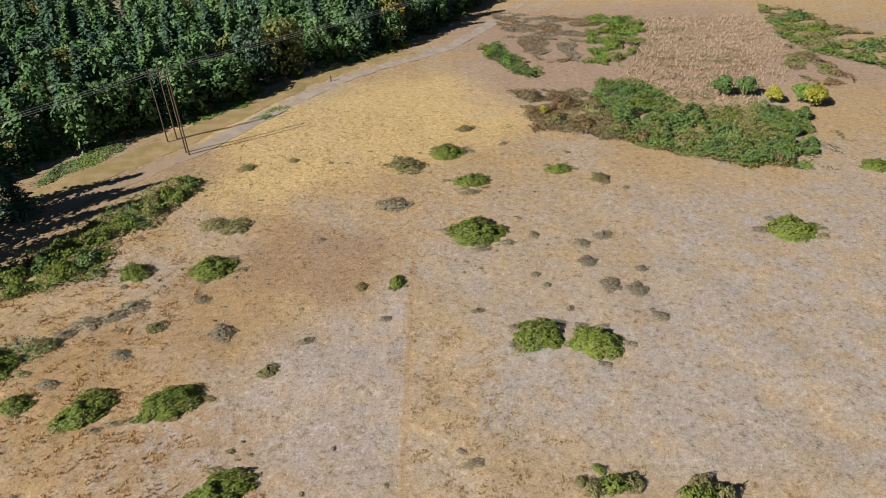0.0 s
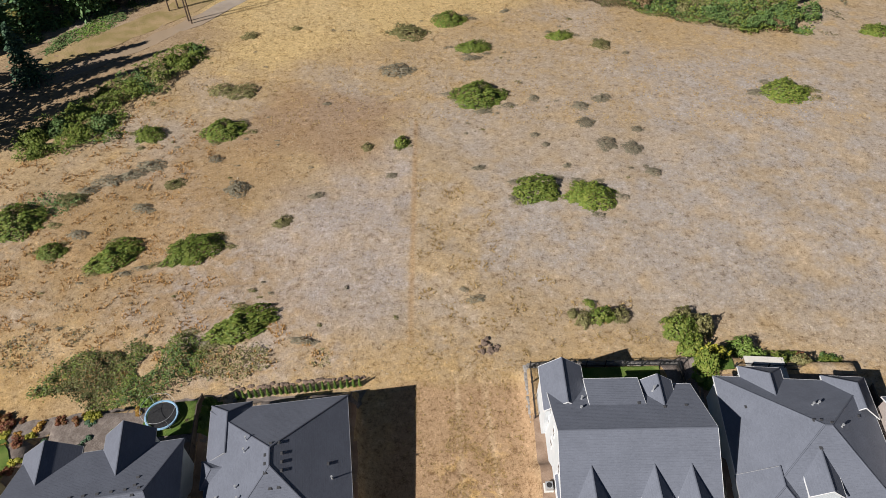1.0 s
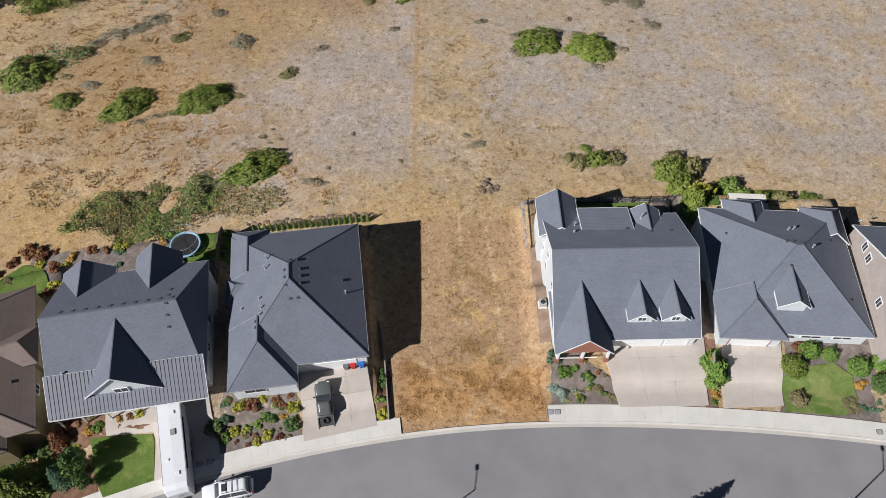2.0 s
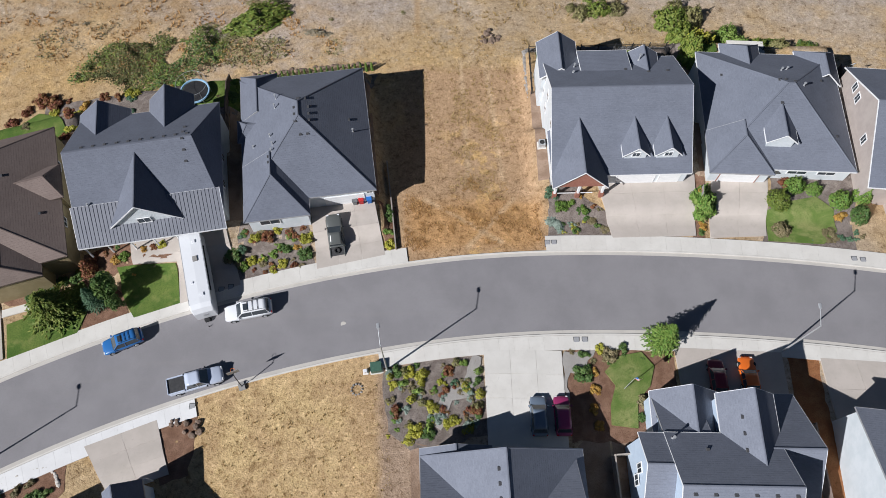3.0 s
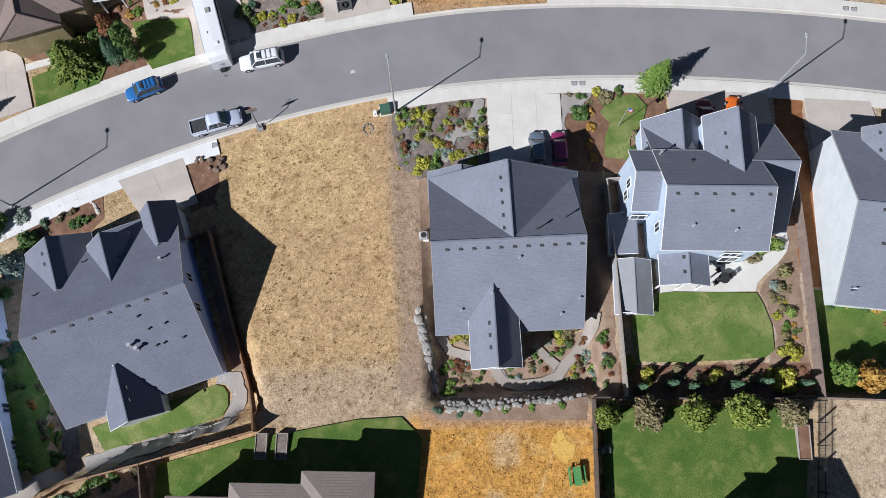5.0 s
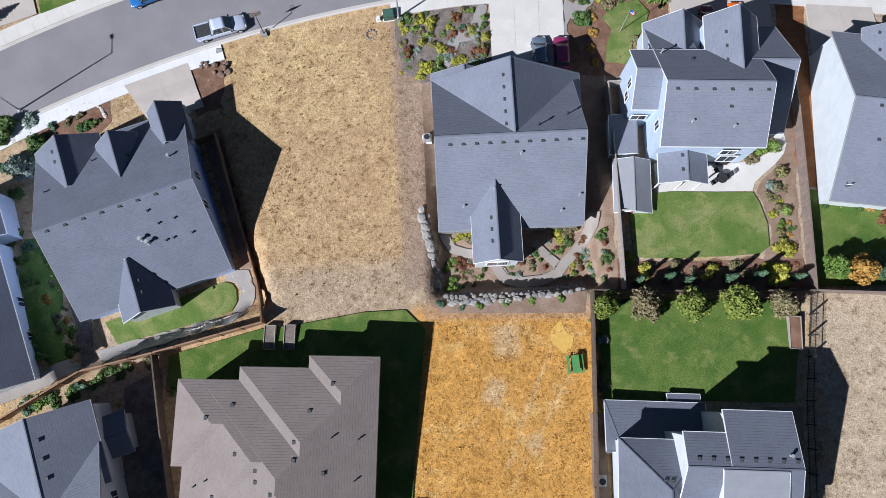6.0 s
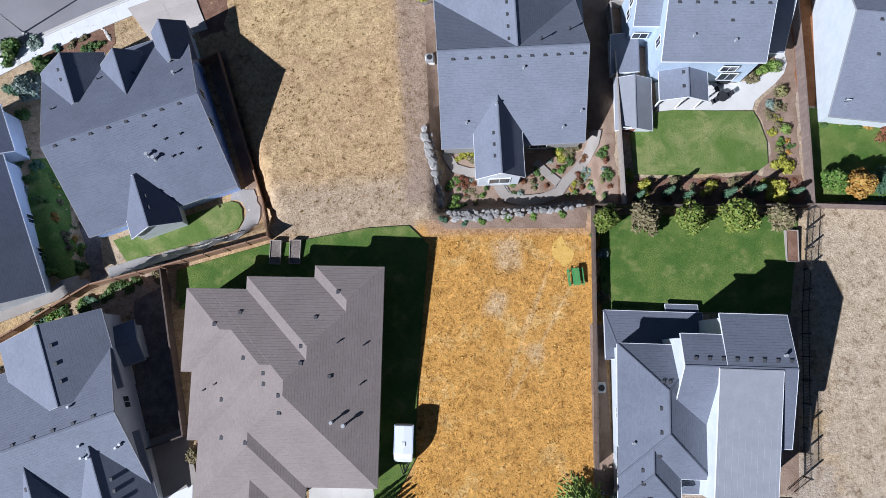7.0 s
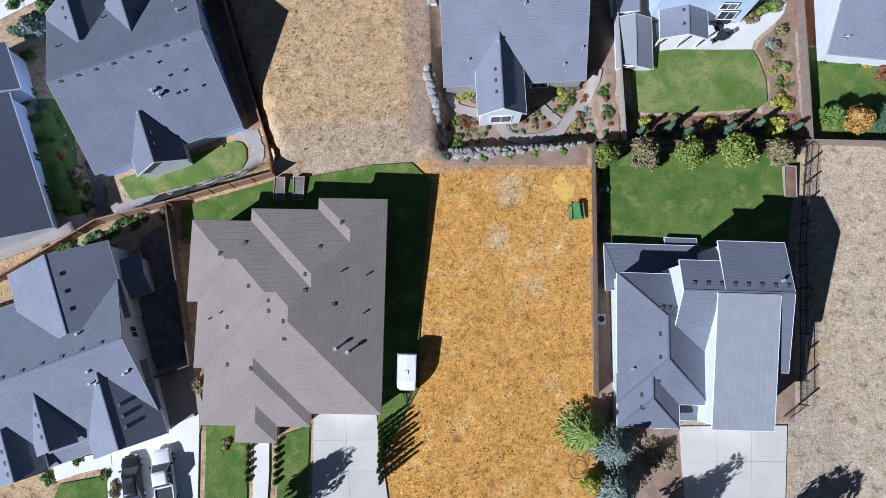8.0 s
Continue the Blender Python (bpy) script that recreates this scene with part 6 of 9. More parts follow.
def travel_trailer(x, y, heading, L, W, H, label, small=False):
    v = new("travel_trailer" if not small else "cargo_trailer")
    v.matrix_world = pose(x, y, ground(x, y) + 0.1, 0, 0, heading)
    tagged(v, label, "trailer", "parked vehicles")
    secs = []
    for xx, k, z1 in ((-L / 2, 0.94, H - 0.12), (-L / 2 + 0.12, 1.0, H), (L / 2 - 0.9, 1.0, H), (L / 2 - 0.35, 0.98, H - 0.25), (L / 2, 0.9, H - 0.9)):
        w = W / 2 * k
        secs.append([(xx, w, 0.55), (xx, w, z1 - 0.1), (xx, w - 0.1, z1), (xx, 0, z1 + 0.05), (xx, -w + 0.1, z1), (xx, -w, z1 - 0.1), (xx, -w, 0.55)])
    part("shell", loft(secs), P_WHITE, v)
    for s in (1, -1):
        part("roof_edge", tube((-L / 2, s * (W / 2 - 0.03), H - 0.04), (L / 2 - 0.9, s * (W / 2 - 0.03), H - 0.04), 0.04, 0.04, 6), M_GALV if not small else M_BLUE_SIDE, v)
        for xx in ((-0.6, 0.4) if not small else (0.0,)):
            part("wheel", tube((xx, s * (W / 2 - 0.3), 0.33), (xx, s * (W / 2 - 0.05), 0.33), 0.34, 0.34, 14), M_RUBBER, v)
    if not small:
        part("awning", tube((-L * 0.3, W / 2 + 0.06, H - 0.25), (L * 0.28, W / 2 + 0.06, H - 0.25), 0.09, 0.09, 8), M_DARK, v, "rolled dark awning")
        for xx, yy, a, b in ((-1.5, 0.25, 0.35, 0.28), (3.2, 0.4, 0.2, 0.2), (-3.8, 0.4, 0.2, 0.2), (1.5, -0.5, 0.12, 0.12)):
            part("roof_vent", soft_box(xx - a, xx + a, yy - b, yy + b, H, H + 0.16, 0.03), M_GREY_SIDE if a > 0.3 else P_WHITE, v)
        part("gas_bottle", soft_box(L / 2 + 0.15, L / 2 + 0.6, -0.35, 0.35, 0.55, 1.05, 0.1), M_DARK, v)
        part("spare_cover", tube((L / 2 - 0.1, 0.1, 1.7), (L / 2 - 0.02, 0.1, 1.72), 0.36, 0.36, 16), M_GUTTER, v)
    else:
        part("roof_vent", soft_box(-0.2, 0.2, -0.2, 0.2, H, H + 0.12, 0.03), P_WHITE, v)
    for s in (1, -1):
        part("hitch_bar", tube((L / 2 - 0.1, s * 0.5, 0.5), (L / 2 + 1.3, 0, 0.5), 0.05, 0.05, 6), M_DARK, v)
    part("jack", tube((L / 2 + 1.2, 0, 0.05), (L / 2 + 1.2, 0, 0.9), 0.05, 0.05, 8), M_DARK, v)


travel_trailer(-30.75, 5.1, -73.8, 10.3, 2.6, 3.1, "long white travel trailer with a rolled awning on a driveway")
travel_trailer(-7.4, -64.4, -92, 3.6, 1.85, 2.1, "small white cargo trailer beside the tan house", True)


# ---- street furniture ----
def street_lamp(x, y, arm_turn):
    v = thing("street_lamp", x, y, ground(x, y), arm_turn, "tall galvanised street lamp with a short arm", "street lamp", "street lamps")
    part("pole", tube((0, 0, -0.2), (0, 0, 9.3), 0.11, 0.07, 12), M_GALV, v)
    part("base", tube((0, 0, 0), (0, 0, 0.25), 0.2, 0.16, 12), M_WALK, v)
    part("arm", tube((0, 0, 9.25), (0, 1.9, 9.6), 0.05, 0.04, 8), M_GALV, v)
    part("lamp_head", soft_box(-0.16, 0.16, 1.75, 2.35, 9.52, 9.68, 0.05), M_GALV, v)
    part("lens", soft_box(-0.12, 0.12, 1.85, 2.3, 9.49, 9.53, 0.01), M_LAMP_W, v)


street_lamp(-7.9, -6.7, 8)
street_lamp(36.7, -5.0, -6)
street_lamp(-52.6, -17.6, 26)


def basketball_hoop(x, y, rot, label):
    v = thing("basketball_hoop", x, y, ground(x, y) + 0.1, rot, label, "basketball hoop", "basketball hoops")
    part("base", soft_box(-0.4, 0.4, -0.55, 0.45, 0, 0.22, 0.08), M_GREY_SIDE, v)
    part("pole", tube((0, -0.1, 0.15), (0, 0.35, 2.9), 0.055, 0.05, 10), M_DARK, v)
    part("brace", tube((0, 0.35, 2.8), (0, 0.75, 3.1), 0.035, 0.035, 8), M_DARK, v)
    part("backboard", soft_box(-0.65, 0.65, 0.75, 0.8, 2.75, 3.55, 0.015), M_GREY_SIDE, v, "smoked backboard")
    bm = bmesh.new()
    for i in range(16):
        a0, a1 = 6.28319 * i / 16, 6.28319 * (i + 1) / 16
        add_tube(bm, (0.23 * math.cos(a0), 1.05 + 0.23 * math.sin(a0), 3.05), (0.23 * math.cos(a1), 1.05 + 0.23 * math.sin(a1), 3.05), 0.02, 0.02, 5, False)
    part("rim", bm, P_ORANGE, v, "orange rim")


basketball_hoop(-24.1, -8.3, 20, "portable basketball hoop beside the kerb")
basketball_hoop(31.0, 14.6, 80, "portable basketball hoop beside a driveway")


def wheelie_bin(x, y, rot, mat, label):
    v = thing("wheelie_bin", x, y, ground(x, y) + 0.1, rot, label, "bin", "wheeled bins")
    bm = bmesh.new()
    add_box(bm, -0.3, 0.3, -0.33, 0.33, 0.05, 1.0)
    for w in bm.verts:
        if w.co.z < 0.5:
            w.co.x *= 0.78
            w.co.y *= 0.78
    bmesh.ops.bevel(bm, geom=bm.edges[:], offset=0.03, segments=1, affect="EDGES")
    part("tub", bm, mat, v)
    part("lid", soft_box(-0.33, 0.33, -0.37, 0.37, 1.0, 1.09, 0.03), mat, v)
    for s in (1, -1):
        part("wheel", tube((s * 0.2, 0.3, 0.1), (s * 0.28, 0.3, 0.1), 0.1, 0.1, 10), M_RUBBER, v)


P_BIN_B, P_BIN_G = plain("blue_plastic", (0.02, 0.13, 0.42), (0.03, 0.16, 0.5), 3, 0.5), plain("grey_plastic", (0.12, 0.125, 0.13), (0.16, 0.165, 0.17), 3, 0.5)
P_BIN_R = plain("red_plastic", (0.40, 0.02, 0.02), (0.5, 0.03, 0.03), 3, 0.5)
wheelie_bin(-10.7, 15.1, 10, P_BIN_B, "blue wheeled bin beside the garage")
wheelie_bin(-12.5, 14.9, 4, P_BIN_G, "grey wheeled bin beside the garage")
wheelie_bin(-11.7, 15.0, 8, P_BIN_R, "red wheeled bin beside the garage")
wheelie_bin(28.9, 18.6, 5, P_BIN_B, "blue wheeled bin beside the garage")
wheelie_bin(28.1, 18.6, 12, P_BIN_G, "grey wheeled bin beside the garage")
wheelie_bin(52.4, 15.6, 5, P_BIN_B, "blue wheeled bin beside a hedge")


def cabinet(x, y, rot, sx, sy, h_, mat, name, label, category):
    v = thing(name, x, y, ground(x, y), rot, label, category)
    part("housing", soft_box(-sx, sx, -sy, sy, 0.08, h_, 0.03), mat, v)
    part("plinth", soft_box(-sx - 0.12, sx + 0.12, -sy - 0.12, sy + 0.12, -0.2, 0.1, 0.02), M_WALK, v)
    part("door_seam", soft_box(-0.012, 0.012, -sy - 0.006, -sy + 0.01, 0.15, h_ - 0.06, 0.002), M_DARK, v)


P_GREEN = plain("green_enamel", (0.05, 0.11, 0.08), (0.07, 0.14, 0.1), 3, 0.5)
cabinet(-9.1, -6.5, 8, 0.62, 0.55, 0.95, P_GREEN, "transformer_box", "dark green utility transformer beside the pavement", "utility box")
cabinet(-10.3, -6.9, 8, 0.2, 0.2, 0.7, P_WHITE, "utility_pedestal", "small white utility pedestal in dry grass", "utility box")


def ac_unit(x, y, rot):
    v = thing("air_conditioner", x, y, ground(x, y), rot, "pale grey outdoor air-conditioning unit beside a wall", "air conditioner", "air conditioners")
    part("housing", soft_box(-0.42, 0.42, -0.42, 0.42, 0.08, 0.85, 0.03), M_GALV, v)
    part("pad", soft_box(-0.55, 0.55, -0.55, 0.55, -0.15, 0.09, 0.02), M_WALK, v)
    part("fan_grille", tube((0, 0, 0.84), (0, 0, 0.88), 0.33, 0.31, 20), M_DARK, v)


for a in ((-4.6, -22.6, 2), (12.2, -59.4, -2), (11.5, 23.4, 1)):
    ac_unit(*a)

# pavement drain covers
for s_, o_ in ((-0.9, -6.3), (0.1, -6.3), (33.2, 6.3), (34.2, 6.3), (-41.4, 6.9), (-40.3, 6.9), (-3.0, 6.6), (-2.2, 6.6), (-46.6, -6.5)):
    x, y = road(s_, o_)
    v = thing("meter_cover", x, y, ground(x, y) + 0.15, 0, "dark meter cover set in the pavement", "cover", "meter covers")
    part("lid", soft_box(-0.3, 0.3, -0.42, 0.42, -0.02, 0.015, 0.01), M_GUTTER, v)
    part("lid_rim", soft_box(-0.35, 0.35, -0.47, 0.47, -0.03, 0.006, 0.01), M_DARK, v)
x, y = -13.2, -1.0
v = thing("manhole_cover", x, y, ground(x, y) + 0.035, 0, "pale worn manhole cover in the asphalt", "manhole cover")
part("lid", tube((0, 0, -0.02), (0, 0, 0.012), 0.32, 0.31, 24), M_KERB, v)


# ---- fences ----
def fence(pts, h_, mat, label, lower=0.0, name="fence", slat=0.0):
    """Board fence: posts, rails and boards from corner to corner."""
    x0, y0 = pts[0]
    f = thing(name, x0, y0, 0, 0, label, "fence", "garden fences")
    for (ax, ay), (bx, by) in zip(pts, pts[1:]):
        d = math.hypot(bx - ax, by - ay)
        n_ = max(1, round(d / 2.4))
        for i in range(n_):
            p, q = i / n_, (i + 1) / n_
            px_, py_, qx, qy = ax + (bx - ax) * p, ay + (by - ay) * p, ax + (bx - ax) * q, ay + (by - ay) * q
            za, zb = ground(px_, py_), ground(qx, qy)
            bm = bmesh.new()
            add_box(bm, px_ - x0 - 0.06, px_ - x0 + 0.06, py_ - y0 - 0.06, py_ - y0 + 0.06, za - 0.2, za + h_ + 0.12)
            part("post", bm, mat, f)
            if slat:
                for k in (0.15, 0.85):
                    bm = bmesh.new()
                    board(bm, (px_ - x0, py_ - y0, za + h_ * k), (qx - x0, qy - y0, zb + h_ * k), 0.06, 0.025, 0)
                    part("rail", bm, mat, f)
                m_ = int(d / n_ / slat)
                bm = bmesh.new()
                for j in range(1, m_):
                    s = j / m_
                    add_box(bm, px_ + (qx - px_) * s - x0 - 0.012, px_ + (qx - px_) * s - x0 + 0.012, py_ + (qy - py_) * s - y0 - 0.012, py_ + (qy - py_) * s - y0 + 0.012, za + (zb - za) * s + 0.08, za + (zb - za) * s + h_)
                tagged(part("railing_infill", bm, mat, f), "", "", "", "stuff")
            else:
                m_ = 6
                for j in range(m_):
                    s, e = (j + 0.006) / m_, (j + 0.994) / m_
                    bm = bmesh.new()
                    board(bm, (px_ + (qx - px_) * s - x0, py_ + (qy - py_) * s - y0, za + (zb - za) * s + h_), (px_ + (qx - px_) * e - x0, py_ + (qy - py_) * e - y0, za + (zb - za) * e + h_), h_ - 0.05, 0.012, 0)
                    part("board", bm, mat, f)
                bm = bmesh.new()
                board(bm, (px_ - x0, py_ - y0, za + h_ + 0.06), (qx - x0, qy - y0, zb + h_ + 0.06), 0.05, 0.08, 0)
                part("cap_rail", bm, mat, f)


fence([(-31.2, -22.6), (-28.7, -21.6), (-21.8, -43.4), (-33.0, -46.4), (-40.4, -48.2), (-48.0, -52.9), (-55, -57)], 1.85, M_WOOD, "new reddish cedar board fence round the blue house")
M_WOOD_P = plain("aged_cedar", (0.22, 0.165, 0.14), (0.30, 0.23, 0.19), 2, 0.85, 0, 0.01, 0.3)
fence([(19.0, -16.4), (15.95, -16.6), (16.0, -25.0), (15.8, -40.6)], 1.8, M_WOOD_G, "weathered board fence between two gardens")
fence([(12.7, -40.6), (24.0, -40.9), (35.2, -41.0)], 1.8, M_WOOD_D, "dark weathered board fence at the garden's end")
fence([(37.4, -13.5), (36.6, -24.0), (35.2, -41.0), (56, -42.0)], 1.8, M_WOOD_P, "aged brown board fence between two gardens")
fence([(12.5, -40.8), (11.9, -53.0), (11.2, -67.0)], 1.8, M_WOOD_D, "dark weathered board fence along the golden plot")
fence([(35.3, -41.2), (33.2, -52.0), (31.2, -68.0), (29.4, -69.2)], 1.8, M_DARK, "black metal picket fence along a plot", slat=0.14)
fence([(-33.0, -46.6), (-31.4, -54.0), (-29.2, -63.5), (-34.2, -65.2)], 1.85, M_WOOD_D, "brown board fence between two houses")
fence([(11.0, 33.2), (11.0, 40.8), (21.0, 40.9), (30.6, 40.8), (30.8, 36.6)], 1.3, M_DARK, "black metal picket fence on a stone wall", slat=0.14)
fence([(38.0, 40.4), (46.5, 40.0)], 1.2, M_DARK, "black metal picket fence behind a house", slat=0.14)
fence([(-29.0, 14.0), (-30.6, 27.0), (-31.4, 36.6)], 1.7, M_WOOD_D, "dark board fence between two houses")
fence([(53.2, 20.0), (55.4, 38.0)], 1.7, M_WOOD_D, "dark board fence between two houses")
fence([(-7.3, 8.8), (-8.2, 16.8), (-8.9, 22.5)], 0.5, M_WOOD_G, "low timber edging beside a driveway", name="timber_edging")


M_PALE_BLOCK = plain("pale_block", (0.52, 0.48, 0.43), (0.62, 0.58, 0.52), 3, 0.9, 0, 0.02, 0.3)

# ---- stones ----
STONES = []
for k in range(5):
    bm = bmesh.new()
    bmesh.ops.create_icosphere(bm, subdivisions=2, radius=1)
    for w in bm.verts:
        w.co *= 0.9 + 0.45 * noise.noise(w.co * 1.1 + Vector((k * 5.3, 0, 0))) + 0.12 * noise.noise(w.co * 4 + Vector((k * 3.1, 0, 0)))
        w.co.z = min(max(w.co.z, -0.5), 0.72)
    me = bpy.data.meshes.new("stone")
    bm.to_mesh(me)
    bm.free()
    STONES.append(me)


def stone(x, y, z, r, mat, parent, sx=1.0, rot=None):
    me = STONES[RNG.randrange(5)]
    key = (me.name, mat.name)
    if key not in SHRUBS:
        m2 = me.copy()
        m2.materials.append(mat)
        SHRUBS[key] = m2
    ob = new("stone", SHRUBS[key])
    ob.parent = parent
    ob.matrix_basis = Matrix.Translation((x, y, z)) @ Matrix.Rotation(RNG.uniform(0, 6.28) if rot is None else rot, 4, "Z") @ Matrix.Diagonal((r * sx, r, r * 0.75, 1))


def stone_row(pts, r, mat, label, courses=1, name="retaining_wall", z0=0.0, top=None, gap=1.55, wob=0.2):
    w = thing(name, *pts[0], 0, 0, label, "stone wall")
    x0, y0 = pts[0]
    for (ax, ay), (bx, by) in zip(pts, pts[1:]):
        d = math.hypot(bx - ax, by - ay)
        n_ = max(1, round(d / (r * gap)))
        for c in range(courses):
            for i in range(n_):
                s = (i + 0.5 * (c % 2)) / n_
                x, y = ax + (bx - ax) * s + RNG.uniform(-wob, wob) * r, ay + (by - ay) * s + RNG.uniform(-wob, wob) * r
                stone(x - x0, y - y0, (ground(x, y) if top is None else top(x, y)) + z0 + c * r * 1.05, r * RNG.uniform(0.8, 1.2), mat, w, RNG.uniform(1.0, 1.4), math.atan2(by - ay, bx - ax))
    return w


M_BOULDER = plain("pale_boulder", (0.34, 0.32, 0.295), (0.50, 0.475, 0.44), 1.5, 0.9, 0, 0.05, 0.5)
stone_row([(-5.3, -31.2), (-4.75, -34.1), (-4.3, -35.6), (-4.1, -37.1), (-3.8, -38.6), (-3.4, -40.2)], 0.5, M_BOULDER, "pale boulder retaining wall beside the dry plot", 1, z0=0.1, gap=1.65, wob=0.3)
stone_row([(-4.7, -31.8), (-4.2, -34.3), (-3.8, -35.8), (-3.6, -37.3), (-3.3, -38.8)], 0.34, M_STONE, "lower course of a boulder retaining wall", 1, z0=-0.15, gap=1.9, wob=0.35)
for k, (off, r_, mt) in enumerate(((0.15, 0.2, M_STONE), (0.5, 0.26, M_BOULDER), (0.85, 0.2, M_STONE), (1.25, 0.33, M_BOULDER))):
    stone_row([(-2.9 + 0.25 * k, -40.3 - off), (0.4, -40.3 - off), (2.6, -40.15 - off), (5.3, -39.85 - off), (8.3, -39.6 - off), (12.6, -39.1 - off * 0.7)], r_, mt, "stacked pale stone retaining wall at the garden's end", 1, z0=0.08, wob=0.55, gap=2.1)
stone_row(stone_edge + stone_edge[:1], 0.11, M_BOULDER, "pale pebble edging round a small bed", 1, "stone_edging", z0=0.12, gap=2.0, wob=0.2)
stone_row([(11.0, 32.0), (10.6, 36.0), (10.6, 41.3), (20.0, 41.5), (31.2, 41.3)], 0.42, M_STONE, "pale stone retaining wall below a fence", 2, top=lambda x, y: -4.2)
stone_row([(-28.6, 39.0), (-20.0, 39.8), (-10.6, 40.6)], 0.34, M_STONE_D, "brown boulder wall behind a hedge", 1, wob=0.8, gap=1.9)
stone_row([(-50.0, -19.9), (-48.5, -18.7), (-46.5, -17.7), (-45.2, -17.2), (-43.9, -17.0), (-42.9, -17.6), (-41.9, -19.1)], 0.24, M_PALE_BLOCK, "curved pale block edging round a bed", 1, "stone_edging", wob=0.1)
stone_row([(-26.4, -37.9), (-25.2, -38.9), (-24.9, -40.8), (-26.0, -42.4), (-29.0, -43.6), (-35.0, -45.2), (-39.0, -46.2)], 0.2, M_PALE_BLOCK, "low pale block edging round a lawn", 1, "stone_edging", wob=0.1)
for cx, cy, n_, sp, mt, lb in ((5.6, 45.4, 22, 1.5, M_STONE_D, "heap of brown rocks in dry grass"), (-28.9, -13.0, 12, 1.0, M_STONE_D, "heap of brown rocks beside a driveway"), (-31, -12.2, 4, 0.5, M_STONE_D, "few brown rocks beside the pavement")):
    v = thing("rock_heap", cx, cy, ground(cx, cy), 0, lb, "rocks")
    for i in range(n_):
        a, r = RNG.uniform(0, 6.28), math.sqrt(RNG.random()) * sp
        stone(r * math.cos(a), r * math.sin(a), 0.1 + 0.3 * (1 - r / sp), RNG.uniform(0.15, 0.42), mt, v)
v = thing("stone_ring", -11.2, -8.9, ground(-11.2, -8.9), 0, "small ring of stones in dry grass", "rocks")
for i in range(11):
    stone(0.6 * math.cos(i * 0.571), 0.6 * math.sin(i * 0.571), 0.05, 0.14, M_STONE, v)


# ---- garden things ----
def shed():
    v = thing("garden_shed", 17.65, -29.1, ground(17.6, -29.1), -1.5, "garden shed with a weathered grey gable roof and white walls", "shed")
    zb = 4.4 - ground(17.6, -29.1)
    roof_block(v, -3.0, 3.0, -2.05, 2.05, "y", zb - 0.7, zb - 0.7, zb + 0.3, 0.5, 0, 0, roof=M_PALE_METAL, trim=M_TRIM, wall=M_WHITE_SIDE, base=-0.2, over=0.2, thick=0.1)
    window(v, -0.6, -2.86, 0.1, 1.4, 1.5, "s", "door")


def lean_to():
    v = thing("lean_to_shed", 17.0, -23.2, ground(17, -23.2), -1.5, "small lean-to shed with a grey roof by the house", "shed")
    roof_block(v, -2.3, 2.3, -1.5, 1.5, "y", 1.7, 2.3, 2.35, 0.97, 0, 0, roof=M_SHINGLE, trim=M_TRIM, wall=M_WHITE_SIDE, base=-0.2, over=0.15, thick=0.1)


shed()
lean_to()


def raised_bed(x, y, rot, hx, hy, label, fill=M_SOIL):
    v = thing("raised_bed", x, y, ground(x, y), rot, label, "planter", "raised beds")
    for x0, x1, y0, y1 in ((-hx, hx, -hy, -hy + 0.08), (-hx, hx, hy - 0.08, hy), (-hx, -hx + 0.08, -hy + 0.08, hy - 0.08), (hx - 0.08, hx, -hy + 0.08, hy - 0.08)):
        part("side_board", soft_box(x0, x1, y0, y1, -0.1, 0.55, 0.015, seg=1), M_WOOD_G, v)
    part("soil", soft_box(-hx + 0.08, hx - 0.08, -hy + 0.08, hy - 0.08, -0.1, 0.45, 0.02, seg=1), fill, v)


raised_bed(-21.2, -44.9, -2, 0.6, 1.3, "weathered timber raised bed on a lawn")
raised_bed(-19.1, -44.9, -2, 0.6, 1.3, "weathered timber raised bed on a lawn")
raised_bed(33.0, -45.2, -3, 0.65, 1.7, "long weathered timber raised bed beside a fence", M_MULCH)


def picnic_table(x, y, rot):
    v = thing("picnic_table", x, y, ground(x, y), rot, "green picnic table in golden dry grass", "table")
    grn = plain("green_paint", (0.06, 0.24, 0.07), (0.09, 0.3, 0.1), 3, 0.6)
    for i in range(5):
        part("top_plank", soft_box(-0.9, 0.9, -0.38 + i * 0.155, -0.24 + i * 0.155, 0.72, 0.76, 0.008, seg=1), grn, v)
    for s in (1, -1):
        for k in (0, 1):
            part("seat_plank", soft_box(-0.9, 0.9, s * 0.72 - 0.13 + k * 0.14, s * 0.72 - 0.01 + k * 0.14, 0.42, 0.46, 0.008, seg=1), grn, v)
        for e in (1, -1):
            part("leg", tube((e * 0.65, s * 0.75, 0), (e * 0.65, s * 0.2, 0.72), 0.04, 0.04, 6), M_DARK, v)
        part("cross_beam", tube((s * 0.65, -0.85, 0.4), (s * 0.65, 0.85, 0.4), 0.035, 0.035, 6), M_DARK, v)


picnic_table(10.4, -48.1, 95)


